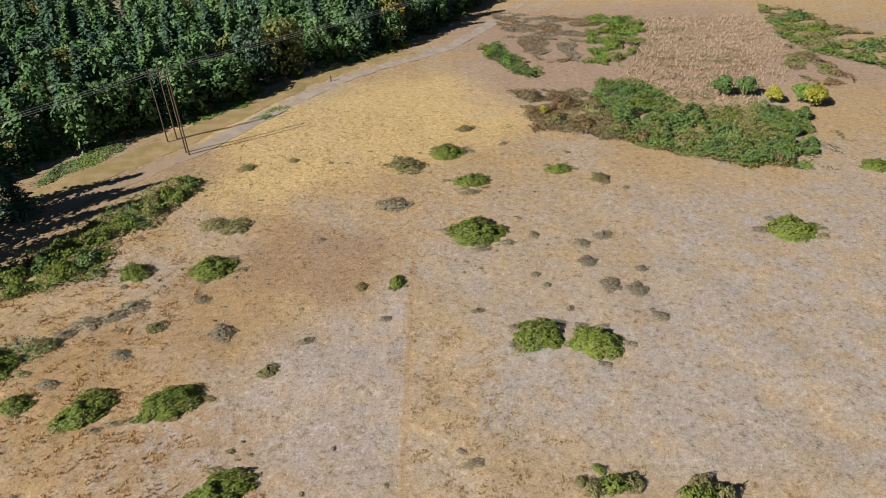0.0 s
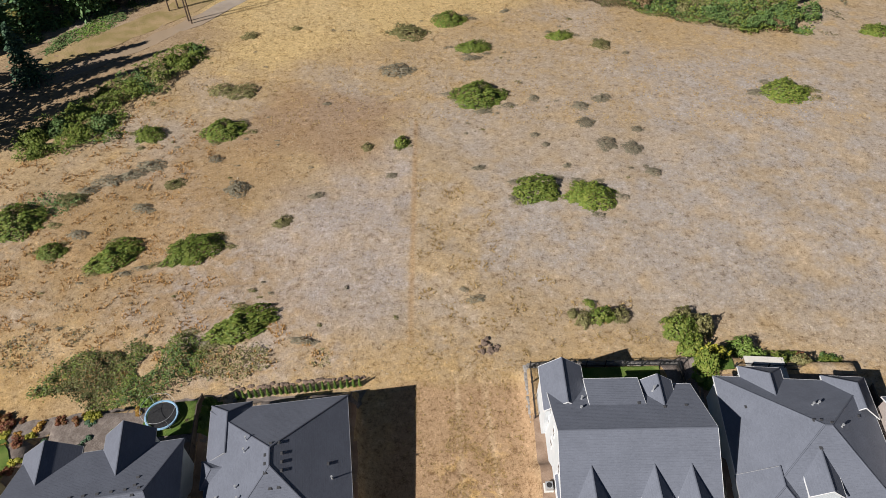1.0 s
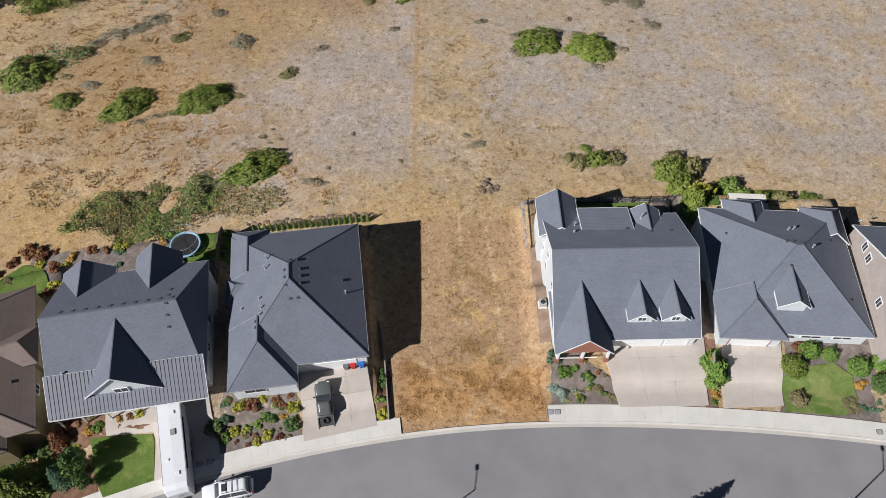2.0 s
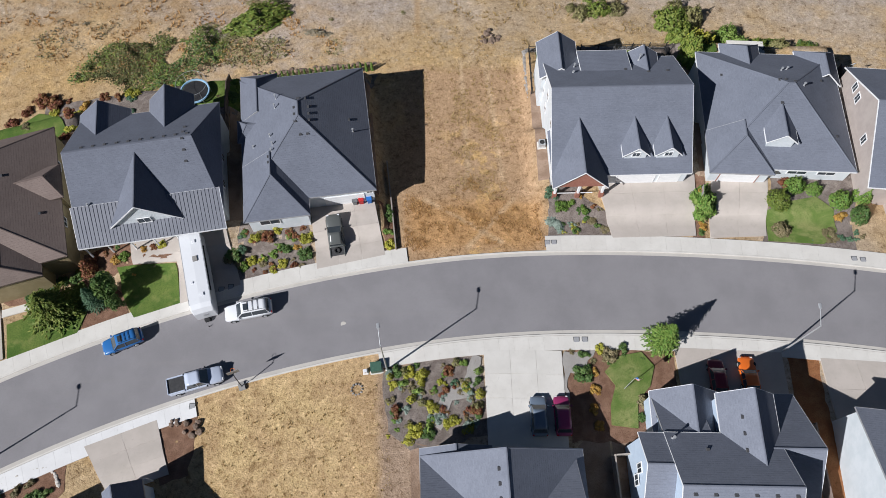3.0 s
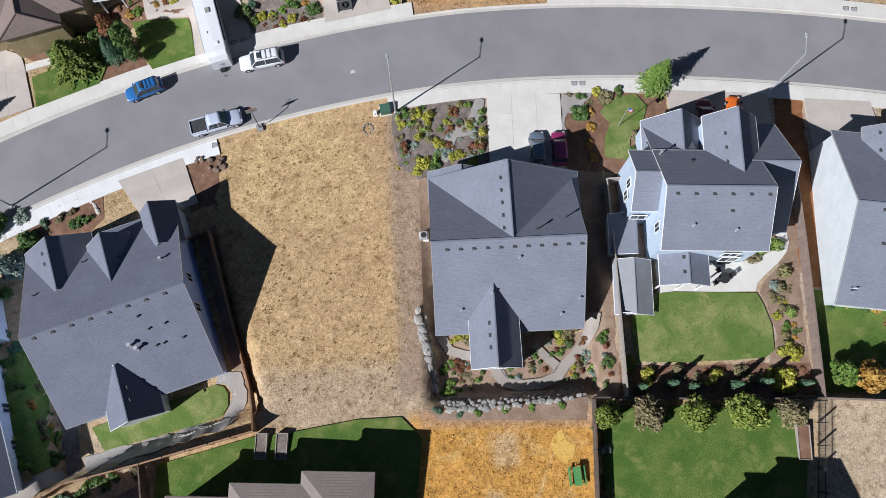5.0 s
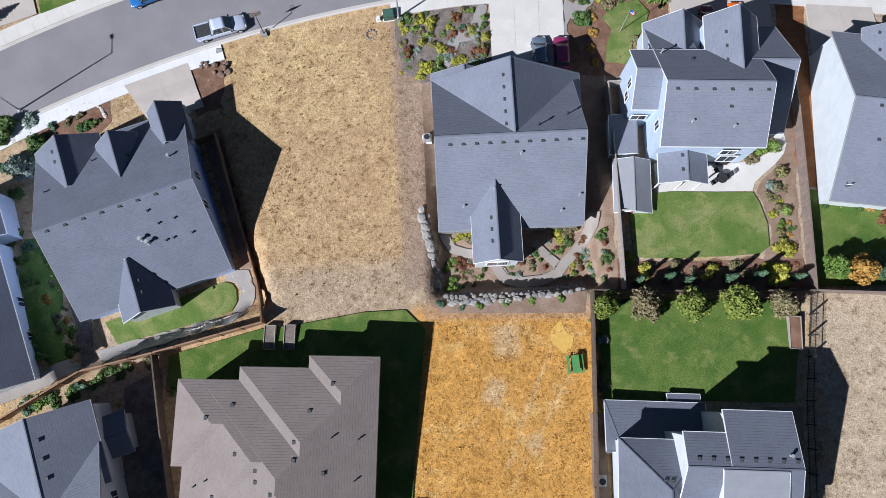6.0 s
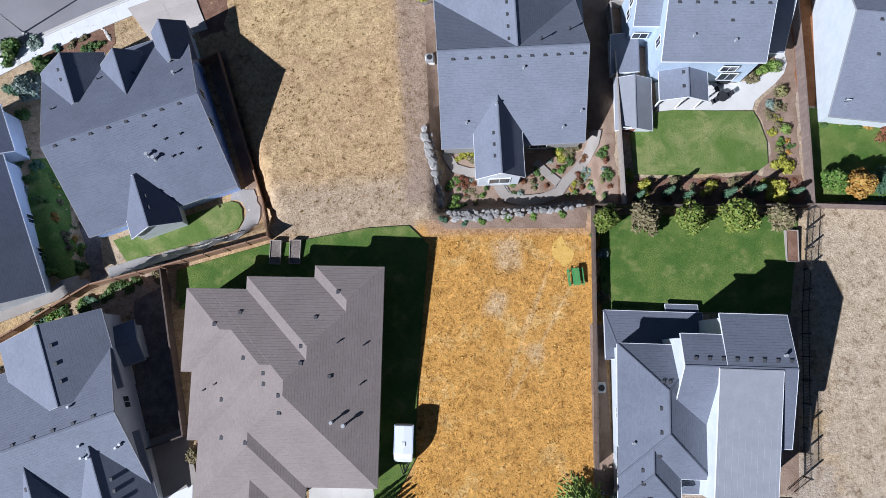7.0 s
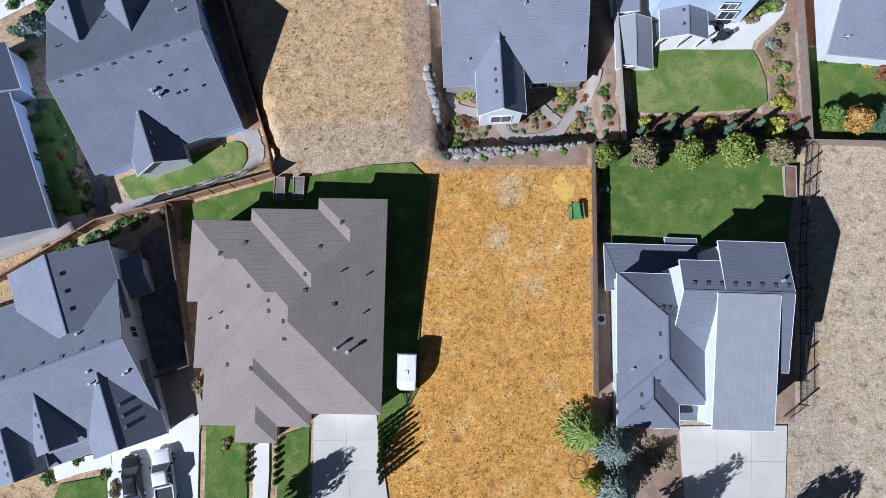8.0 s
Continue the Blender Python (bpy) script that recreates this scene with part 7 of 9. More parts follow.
def trampoline(x, y):
    v = thing("trampoline", x, y, ground(x, y), 10, "round trampoline with a pale blue rim and net poles", "trampoline")
    part("mat", tube((0, 0, 0.82), (0, 0, 0.85), 1.75, 1.75, 32), M_DARK, v, "black jumping mat")
    bm = bmesh.new()
    for i in range(32):
        a0, a1 = 6.28319 * i / 32, 6.28319 * (i + 1) / 32
        add_tube(bm, (1.95 * math.cos(a0), 1.95 * math.sin(a0), 0.86), (1.95 * math.cos(a1), 1.95 * math.sin(a1), 0.86), 0.15, 0.15, 6, False)
    part("rim_pad", bm, plain("pale_blue_vinyl", (0.25, 0.42, 0.58), (0.3, 0.48, 0.64), 3, 0.5), v, "pale blue rim pad")
    for i in range(6):
        a = 6.28319 * i / 6
        part("net_pole", tube((2.1 * math.cos(a), 2.1 * math.sin(a), 0), (2.1 * math.cos(a), 2.1 * math.sin(a), 2.6), 0.03, 0.03, 6), M_GALV, v)
    bm = bmesh.new()
    for i in range(32):
        a0, a1 = 6.28319 * i / 32, 6.28319 * (i + 1) / 32
        add_tube(bm, (2.1 * math.cos(a0), 2.1 * math.sin(a0), 2.58), (2.1 * math.cos(a1), 2.1 * math.sin(a1), 2.58), 0.025, 0.025, 5, False)
    part("top_hoop", bm, M_GALV, v)


trampoline(-35.6, 33.3)


def flagpole(x, y, h_, label):
    v = thing("flagpole", x, y, ground(x, y), 0, label, "flagpole")
    part("pole", tube((0, 0, -0.1), (0, 0, h_), 0.05, 0.03, 8), M_GALV, v)
    bm = bmesh.new()
    rows = [[bm.verts.new((0.05 + 0.13 * i, 0.1 * math.sin(i * 1.1), h_ - 0.1 - 0.16 * j - 0.05 * i)) for i in range(8)] for j in range(6)]
    for j in range(5):
        for i in range(7):
            f = bm.faces.new((rows[j][i], rows[j][i + 1], rows[j + 1][i + 1], rows[j + 1][i]))
            f.material_index = 2 if j < 3 and i < 3 else j % 2
    part("flag", bm, [P_BIN_R, P_WHITE, P_BIN_B], v, "red and white cloth flag")


flagpole(18.3, -9.2, 5.0, "small flagpole on a front lawn")
flagpole(17.0, 17.0, 2.6, "small flag beside a front porch")


def patio_set(x, y):
    v = thing("patio_table", x, y, ground(x, y) + 0.09, 0, "round dark patio table", "table")
    part("tabletop", tube((0, 0, 0.7), (0, 0, 0.74), 0.6, 0.6, 24), M_DARK, v)
    part("pedestal", tube((0, 0, 0), (0, 0, 0.7), 0.06, 0.06, 8), M_DARK, v)
    part("foot", tube((0, 0, 0), (0, 0, 0.04), 0.3, 0.28, 16), M_DARK, v)
    for i, a in enumerate((0.4, 2.0, 3.6)):
        c = thing("patio_chair", x + 1.0 * math.cos(a), y + 1.0 * math.sin(a), ground(x, y) + 0.09, math.degrees(a) + 90, "dark metal patio chair on concrete", "chair", "patio chairs")
        part("seat", soft_box(-0.25, 0.25, -0.25, 0.25, 0.4, 0.45, 0.02), M_DARK, c)
        part("backrest", soft_box(-0.25, 0.25, -0.29, -0.25, 0.45, 0.9, 0.02), M_DARK, c)
        for sx in (1, -1):
            for sy in (1, -1):
                part("leg", tube((sx * 0.22, sy * 0.22, 0), (sx * 0.22, sy * 0.22, 0.4), 0.02, 0.02, 6), M_DARK, c)


patio_set(27.6, -28.2)
v = thing("barbecue", 28.0, -26.2, ground(28, -26.2) + 0.09, 0, "black covered barbecue against the house wall", "barbecue")
part("cart", soft_box(-0.6, 0.6, -0.3, 0.3, 0.1, 0.85, 0.03), M_DARK, v)
part("hood", soft_box(-0.42, 0.42, -0.28, 0.28, 0.85, 1.15, 0.1), M_VENT, v)
v = thing("deck", 42.0, 40.2, ground(42, 40), -3, "pale timber deck behind the house", "deck")
for i in range(14):
    part("deck_board", soft_box(-2.6, 2.6, -1.6 + i * 0.23, -1.39 + i * 0.23, 0.5, 0.54, 0.008, seg=1), M_WALK, v)
for sx in (-2.5, 0, 2.5):
    for sy in (-1.5, 1.5):
        part("post", tube((sx, sy, -0.3), (sx, sy, 0.5), 0.07, 0.07, 6), M_WOOD_G, v)


def dish(x, y, z, label):
    v = thing("satellite_dish", x, y, z, 200, label, "satellite dish", "satellite dishes")
    bm = bmesh.new()
    prof = [(0.05 * i, 0.35 * (0.05 * i) ** 2 * 2) for i in range(9)]
    rings = [[bm.verts.new((r * 1.0 * math.cos(a), -zz + r * 0.5 * math.sin(a) - 0.1, r * 0.85 * math.sin(a) + 0.5 + zz)) for a in (6.28319 * i / 20 for i in range(20))] for r, zz in prof[1:]]
    for p, q in zip(rings, rings[1:]):
        for i in range(20):
            bm.faces.new((p[i], p[(i + 1) % 20], q[(i + 1) % 20], q[i]))
    bm.faces.new(rings[0])
    part("reflector", bm, P_WHITE, v, "white reflector")
    part("mast", tube((0, 0.1, -0.6), (0, -0.05, 0.45), 0.03, 0.03, 6), M_GALV, v)
    part("feed_arm", tube((0, -0.1, 0.25), (0, -0.6, 0.45), 0.02, 0.02, 6), M_DARK, v)


def wire_hoop(x, y, r):
    v = thing("wire_hoop", x, y, ground(x, y), 0, "thin rusty wire hoop lying in golden dry grass", "hoop")
    for k, rr in ((0, r), (1, r * 0.62)):
        bm = bmesh.new()
        for i in range(28):
            a0, a1 = 6.28319 * i / 28, 6.28319 * (i + 1) / 28
            add_tube(bm, (rr * math.cos(a0) + 0.2 * k, rr * math.sin(a0), 0.18 + 0.03 * k), (rr * math.cos(a1) + 0.2 * k, rr * math.sin(a1), 0.18 + 0.03 * k), 0.025, 0.025, 5, False)
        part("ring", bm, M_STONE_D, v)


wire_hoop(9.0, -73.9, 0.95)
dish(38.9, -30.6, 6.9, "white satellite dish on the roof edge")
dish(54.0, 34.2, 0.6, "white satellite dish on the roof edge")


# ---- garden plants ----
KINDS = {"green": (L_MID, "rounded green shrub in a garden bed"), "bright": (L_BRIGHT, "bright green shrub in a garden bed"), "yellow": (L_YELLOW, "yellow-green shrub in a garden bed"), "red": (L_RED, "reddish-brown shrub in a garden bed"),
         "orange": (L_ORANGE, "orange-tinged shrub in a garden bed"), "sage": (L_SAGE, "silvery blue-green shrub in a garden bed"), "dark": (L_DARK, "dark evergreen shrub in a garden bed"), "dry": (L_DRY, "pale dry shrub in a garden bed")}


def plant(kind, x, y, r, h=1.0):
    mat, label = KINDS[kind]
    return shrub("garden_shrub", mat, x, y, r, label, "shrub", 520, 0.105, h, 1.0, "garden shrubs", 9)


def plants(*rows):
    for row in rows:
        plant(*row)


plants(("yellow", -24.6, 10.1, 0.9), ("bright", -23.2, 12.5, 1.1), ("yellow", -18.6, 10.3, 1.0), ("green", -20.9, 9.4, 1.0), ("yellow", -25.0, 7.7, 0.8), ("green", -18.4, 8.3, 1.1), ("yellow", -21.1, 7.2, 0.8), ("red", -23.2, 10.3, 1.0), ("dry", -23.6, 7.2, 0.6))
plants(("bright", -26.0, 6.9, 0.8), ("dry", -27.5, 8.2, 1.2), ("red", -19.8, 6.9, 0.6), ("orange", -19.6, 9.6, 0.7), ("dark", -26.3, 10.4, 0.7), ("dark", -26.2, 9.0, 0.7), ("green", -22.2, 12.6, 1.0), ("red", -22.0, 6.4, 0.4), ("red", -23.2, 6.0, 0.4), ("red", -24.6, 6.4, 0.4))
plants(("green", -8.4, 13.6, 1.1), ("bright", -8.2, 11.4, 0.8), ("yellow", -8.1, 9.4, 0.9), ("green", -8.6, 14.8, 0.8))
plants(("sage", 12.9, 12.3, 1.7, 0.5), ("bright", 13.3, 14.4, 1.0), ("bright", 14.7, 14.7, 0.7), ("bright", 16.0, 13.8, 0.8), ("dry", 17.1, 12.9, 1.1, 0.4), ("orange", 16.0, 15.9, 0.6), ("dark", 12.3, 16.3, 1.1), ("green", 18.0, 12.0, 0.6), ("dry", 18.7, 11.3, 0.9, 0.4), ("red", 17.4, 14.4, 0.5), ("dry", 15.2, 12.2, 0.8, 0.4))
mound("clipped_shrub", L_BRIGHT, 31.5, 14.9, 1.75, 2.5, 2.4, "clipped bright green shrub between two driveways", "shrub", "", 1800, 0.065, 0.15)
plants(("orange", 30.9, 11.6, 0.8), ("green", 30.6, 10.8, 0.6))
CLIP = "clipped round shrub beside a lawn"
for x, y, rx, ry, h_, m in ((40.7, 14.9, 1.9, 1.8, 1.6, L_BRAMBLE), (43.2, 17.0, 1.7, 1.5, 1.8, L_BRIGHT), (40.7, 11.0, 1.5, 1.4, 1.2, L_DRY), (45.6, 16.4, 1.3, 1.1, 1.5, L_BRIGHT), (48.5, 14.8, 1.7, 1.6, 1.9, L_BRIGHT), (50.6, 12.8, 1.4, 1.6, 2.0, L_MID), (51.4, 15.4, 1.5, 1.5, 2.2, L_BRIGHT)):
    mound("clipped_shrub", m, x, y, rx, ry, h_, CLIP, "shrub", "clipped shrubs round the lawn", 1300, 0.075, 0.12)
plants(("dry", 46.3, 10.1, 1.3, 0.5), ("orange", 48.2, 12.9, 1.0), ("red", 42.1, 17.4, 1.1), ("dark", 47.8, 9.8, 0.6), ("dark", 48.8, 9.6, 0.5))
plants(("yellow", -5.4, -7.0, 0.9), ("yellow", -4.0, -7.9, 0.9), ("yellow", -4.6, -13.7, 1.0), ("green", -7.0, -6.9, 0.9), ("red", -1.1, -7.0, 0.8), ("bright", 0.5, -6.2, 0.7), ("red", -6.6, -11.6, 0.9), ("red", 1.6, -11.7, 1.0), ("yellow", 1.0, -9.4, 0.6), ("dark", -0.4, -8.4, 0.6), ("green", -3.2, -13.9, 0.9), ("green", 2.2, -8.4, 0.7))
plants(("orange", 15.2, -7.2, 0.6), ("orange", 15.1, -9.2, 0.75), ("orange", 14.8, -11.4, 0.75), ("orange", 15.0, -13.3, 0.7), ("dry", 17.2, -5.4, 1.1), ("green", 19.0, -4.7, 0.9), ("dry", 20.2, -10.6, 0.9), ("green", 20.0, -12.3, 0.9), ("green", 14.4, -5.0, 0.8), ("yellow", 16.2, -4.6, 0.8), ("green", 14.0, -7.6, 1.3), ("dry", 12.9, -4.9, 0.5), ("dry", 21.4, -11.4, 0.8))
plants(("yellow", -1.2, -34.2, 0.8), ("dry", -0.3, -34.3, 0.7), ("bright", -2.2, -40.1, 1.0), ("yellow", 9.6, -33.9, 1.1), ("dry", 10.6, -34.0, 1.0), ("red", -1.0, -36.8, 0.9), ("bright", -2.6, -37.3, 0.7), ("red", 11.9, -36.3, 0.7), ("sage", 12.8, -36.0, 0.8), ("red", 12.6, -34.6, 0.8), ("bright", 13.2, -37.2, 0.8), ("bright", 10.0, -35.4, 0.7), ("green", 9.0, -36.0, 0.5), ("yellow", 11.4, -37.2, 0.5))
plants(("bright", 16.6, -37.0, 0.9), ("yellow", 18.5, -38.9, 1.3), ("yellow", 25.2, -39.0, 1.2), ("yellow", 32.1, -39.2, 1.6), ("yellow", 33.4, -36.4, 1.4), ("yellow", 30.9, -38.6, 0.9), ("dry", 23.2, -38.9, 0.9), ("dry", 29.2, -38.9, 0.8), ("yellow", 16.7, -37.2, 1.0), ("dry", 21.8, -38.0, 1.0), ("dry", 28.0, -38.0, 1.0), ("sage", 33.2, -29.0, 0.9), ("dry", 32.6, -30.4, 0.8), ("bright", 33.4, -33.6, 0.7), ("dry", 33.6, -31.6, 0.7), ("yellow", 32.8, -32.4, 0.6), ("bright", 32.4, -25.2, 1.0), ("dry", 31.4, -25.8, 1.0), ("bright", 33.4, -24.3, 0.9), ("dry", 33.4, -35.2, 0.7))
plants(("sage", 13.1, -45.9, 1.0), ("dry", 13.0, -50.4, 1.0), ("green", 13.2, -48.5, 0.6), ("green", 13.0, -43.4, 0.9), ("green", 38.4, -31.2, 0.8), ("orange", 40.2, -31.4, 0.6), ("green", 41.6, -31.6, 0.9), ("orange", 43.2, -31.9, 0.7), ("red", 45.0, -33.0, 1.4))
plants(("dark", -3.4, -41.7, 0.6), ("bright", 0.6, -41.9, 0.6), ("bright", 3.6, -41.6, 0.55), ("bright", 6.4, -41.4, 0.55), ("bright", 9.2, -41.2, 0.6), ("dark", -1.0, -41.9, 0.5))
plants(("red", -44.2, 8.2, 0.9), ("red", -42.6, 8.3, 0.5), ("orange", -41.2, 7.6, 0.6), ("orange", -38.2, 8.8, 0.6), ("red", -37.0, 9.2, 0.6), ("yellow", -36.0, 9.4, 0.7), ("red", -44.5, 6.2, 1.3), ("green", -50.9, 2.9, 1.2), ("yellow", -42.8, 6.0, 0.6), ("dark", -48.8, 4.8, 0.9), ("green", -46.4, 5.6, 1.0))
plants(("red", -59.0, 34.9, 1.4), ("red", -57.6, 34.6, 1.4), ("red", -56.5, 33.6, 1.2), ("red", -60.9, 32.9, 1.1), ("red", -62.4, 30.9, 1.1), ("red", -52.4, 29.8, 1.1), ("yellow", -51.4, 27.5, 1.0), ("yellow", -53.2, 32.0, 1.0), ("orange", -52.8, 33.9, 1.0), ("yellow", -44.6, 33.6, 1.2), ("red", -48.4, 32.9, 0.9), ("red", -46.2, 32.9, 0.8), ("yellow", -56.8, 32.6, 0.9), ("yellow", -49.6, 29.6, 0.8), ("red", -57.2, 30.4, 1.0), ("orange", -46.4, 34.4, 0.9), ("dark", -44.6, 32.8, 0.8), ("bright", -39.4, 36.6, 1.3), ("orange", -39.2, 34.2, 0.8), ("bright", -30.6, 35.8, 1.4, 1.3), ("green", -30.8, 33.0, 1.2), ("red", -52.0, 26.0, 0.9))
plants(("bright", 32.8, 38.0, 1.6, 1.2), ("yellow", 38.2, 43.2, 1.2, 1.0), ("green", 43.4, 42.8, 1.5, 0.8), ("green", 46.4, 42.2, 1.4, 0.8), ("red", 49.0, 43.0, 1.6, 0.7), ("green", 52.2, 42.8, 1.6, 0.9), ("green", 37.0, 42.2, 1.4))
plants(("bright", -30.4, -50.2, 0.9), ("dry", -33.8, -47.4, 1.0), ("green", -36.8, -48.4, 0.8), ("green", -39.2, -49.4, 0.8), ("green", -41.4, -50.4, 0.9), ("green", -43.4, -51.4, 0.8), ("dry", -27.8, -65.6, 1.4), ("dry", -25.4, -71.6, 0.9), ("green", -40.4, -72.6, 0.9), ("green", -37.4, -74.2, 0.8), ("dry", -36.4, -75.6, 1.0), ("green", -43.2, -74.4, 0.9), ("dry", 17.2, -72.8, 1.8, 0.5), ("green", -44.6, -20.0, 1.0), ("green", -49.2, -22.5, 2.0, 1.2), ("sage", -51, -19, 1.2))
plants(("green", -50.5, -36.2, 0.9), ("sage", -49.9, -37.6, 0.8), ("green", -48.6, -41.3, 0.8), ("yellow", -47.2, -43.8, 0.8), ("green", -46.2, -45.3, 0.8), ("bright", -45.2, -46.4, 0.9), ("dark", -48.9, -34.4, 0.9), ("yellow", -47.0, -36.5, 0.6), ("dry", -46.4, -38.4, 0.6), ("yellow", -45.7, -39.9, 0.5), ("green", -45.0, -41.2, 0.6), ("orange", -44.6, -42.7, 0.7), ("orange", -44.2, -43.9, 0.7), ("green", -43.4, -45.8, 0.7), ("dark", -51.6, -34.5, 1.0), ("green", -50.4, -33.2, 1.2), ("dry", -46.6, -19.2, 0.8), ("dry", -45.2, -18.8, 0.7), ("dark", -48.0, -20.0, 0.8), ("green", -43.2, -19.4, 0.8), ("dark", -44.6, -20.4, 0.7), ("green", -53.2, -20.6, 2.0, 1.2), ("dark", -52.6, -25.4, 1.6, 1.0), ("green", -51.2, -28.4, 1.2))
for i in range(18):   # beds beside the western fence
    s = i / 33
    plant(RNG.choice(("green", "green", "dark", "dry", "bright")), -45.2 + 3.6 * s + RNG.uniform(-0.5, 0.5), -33.5 - 13.8 * s + RNG.uniform(-0.4, 0.4), RNG.uniform(0.4, 0.85))


def fill(x0, x1, y0, y1, count, kinds, r0, r1):
    """Low plants growing together in a bed, joined."""
    vs, fs, ms = [], [], []
    for i in range(count):
        x, y, r, a = RNG.uniform(x0, x1), RNG.uniform(y0, y1), RNG.uniform(r0, r1), RNG.uniform(0, 6.28)
        me = shrub_mesh("ground_cover", L_MID, RNG.randrange(4), 330, 0.12, 7)
        co = np.empty(len(me.vertices) * 3)
        me.vertices.foreach_get("co", co)
        co = co.reshape(-1, 3) @ np.array(((math.cos(a), math.sin(a), 0), (-math.sin(a), math.cos(a), 0), (0, 0, 1))) * (r, r, r * 0.8) + (x, y, ground(x, y) - 0.03)
        q, k = len(vs), RNG.randrange(len(kinds))
        vs.extend(map(tuple, co))
        for f in me.polygons:
            fs.append(tuple(q + v for v in f.vertices))
            ms.append(k)
    ob = raw("ground_cover", vs, fs, KINDS[kinds[0]][0])
    for k in kinds[1:]:
        ob.data.materials.append(KINDS[k][0])
    ob.data.polygons.foreach_set("material_index", ms)
    tagged(ob, "low mixed garden plants filling a bed", "plants", "", "stuff")


for i, (x, y) in enumerate(((-1.5, -37.7), (0.2, -37.1), (1.1, -38.4), (-0.6, -38.6), (0.4, -39.2), (-1.9, -38.6), (-0.2, -36.7), (-1.0, -39.5), (1.6, -37.6), (6.8, -36.2), (4.6, -37.2), (6.8, -36.9), (7.0, -37.7), (8.3, -37.4), (5.4, -38.2), (4.6, -38.2), (7.8, -36.6), (5.8, -36.9), (9.7, -33.7), (10.6, -34.7), (11.2, -34.1), (9.6, -35.3), (8.8, -34.6),
                          (12.4, -36.3), (10.6, -38.5), (12.3, -37.6), (11.4, -38.2), (13.0, -36.9), (14.0, -37.5), (14.5, -35.2), (14.2, -36.2), (13.5, -38.6), (14.1, -39.2), (14.8, -38.2), (14.6, -33.8), (12.0, -37.0))):
    mound("garden_plant", (L_MID, L_RED, L_BRIGHT, L_DRY, L_OLIVE_S, L_RED, L_SAGE, L_MID)[i % 8], x, y, 0.32 + 0.07 * (i % 4), 0.3 + 0.06 * (i % 3), 0.35 + 0.08 * (i % 3), "small rounded plant in a mulched bed", "plant", "small plants of the rear garden", 220, 0.16, 0.4)
for i, (x, y) in enumerate(((-7.5, -7.5), (-5.8, -6.9), (-3.8, -7.2), (-6.1, -8.3), (-4.1, -8.3), (-5.1, -10.1), (-3.8, -10.5), (-4.8, -14.1), (-3.2, -13.4), (-0.5, -12.4), (1.1, -13.6), (2.1, -11.0), (0.8, -8.6), (2.3, -7.0), (-2.5, -11.3), (-5.4, -14.8), (-0.1, -6.0), (2.5, -9.6), (-4.4, -9.2))):
    mound("garden_plant", (L_YELLOW, L_OLIVE_S, L_YELLOW, L_LIME, L_YELLOW)[i % 5], x, y, 0.55 + 0.12 * (i % 4), 0.5 + 0.1 * (i % 3), 0.6 + 0.1 * (i % 3), "yellow-green rounded plant in a front bed", "plant", "plants of the front bed", 380, 0.12, 0.4)
fill(-7.8, 2.4, -14.2, -5.6, 64, ("sage", "dry", "green", "red", "dry", "yellow", "bright", "sage"), 0.3, 0.8)
fill(-2.6, 1.0, -39.0, -37.0, 12, ("red", "dry", "green", "orange"), 0.2, 0.4)
fill(4.4, 7.8, -38.0, -36.4, 9, ("red", "dry", "dark"), 0.2, 0.36)
fill(11.0, 13.4, -38.2, -34.6, 10, ("red", "orange", "dry", "sage"), 0.2, 0.45)
fill(-26.4, -18.0, 6.2, 11.6, 26, ("red", "dry", "green", "yellow", "bright"), 0.35, 0.8)
fill(12.2, 18.4, 10.6, 14.0, 18, ("dry", "sage", "green", "yellow"), 0.3, 0.7)
for x, y, rx, ry, h_, m in ((34.6, -27.4, 0.9, 0.8, 0.9, L_OLIVE_S), (33.7, -29.2, 0.8, 0.7, 0.7, L_DRY), (34.2, -32.0, 0.8, 0.8, 0.8, L_LIME), (33.2, -34.4, 0.7, 0.6, 0.6, L_OLIVE_S), (34.1, -24.4, 1.0, 0.9, 1.1, L_LIME)):
    mound("garden_plant", m, x, y, rx, ry, h_, "rounded olive and yellow plant in a curved bed", "plant", "plants of the curved bed", 420, 0.12, 0.4)
fill(16.0, 35.0, -40.2, -37.6, 14, ("dry", "green", "red"), 0.3, 0.6)
fill(32.6, 35.0, -36.8, -26.6, 22, ("dry", "yellow", "green", "orange", "dry"), 0.25, 0.55)
fill(-58, -31, 27.5, 36.5, 24, ("red", "dry", "green", "dark", "orange"), 0.4, 0.9)
fill(-44.6, -36.0, 5.8, 9.6, 10, ("red", "green", "orange", "dry"), 0.3, 0.5)
fill(13.0, 22.4, -6.2, -4.8, 8, ("dry", "green"), 0.3, 0.5)
fill(42.0, 50.6, 9.4, 11.0, 8, ("dry", "dark"), 0.3, 0.5)


def column_mesh(mat):
    key = ("column", mat.name)
    if key not in SHRUBS:
        rng = random.Random(3)
        cl = [(0, 0, 0.25 + 0.22 * k, 0.30 * (1.1 - 0.2 * k)) for k in range(4)]
        vs, fs = foliage(rng, cl, 420, 0.07, 1, 1, 0.9)
        bm = bmesh.new()
        add_tube(bm, (0, 0, 0), (0, 0, 0.95), 0.22, 0.05, 7)
        o = len(vs)
        bm.verts.index_update()
        vs += [v.co.copy() for v in bm.verts]
        fs += [tuple(v.index + o for v in f.verts) for f in bm.faces]
        bm.free()
        SHRUBS[key] = mesh_of("arborvitae", vs, fs, mat)
    return SHRUBS[key]


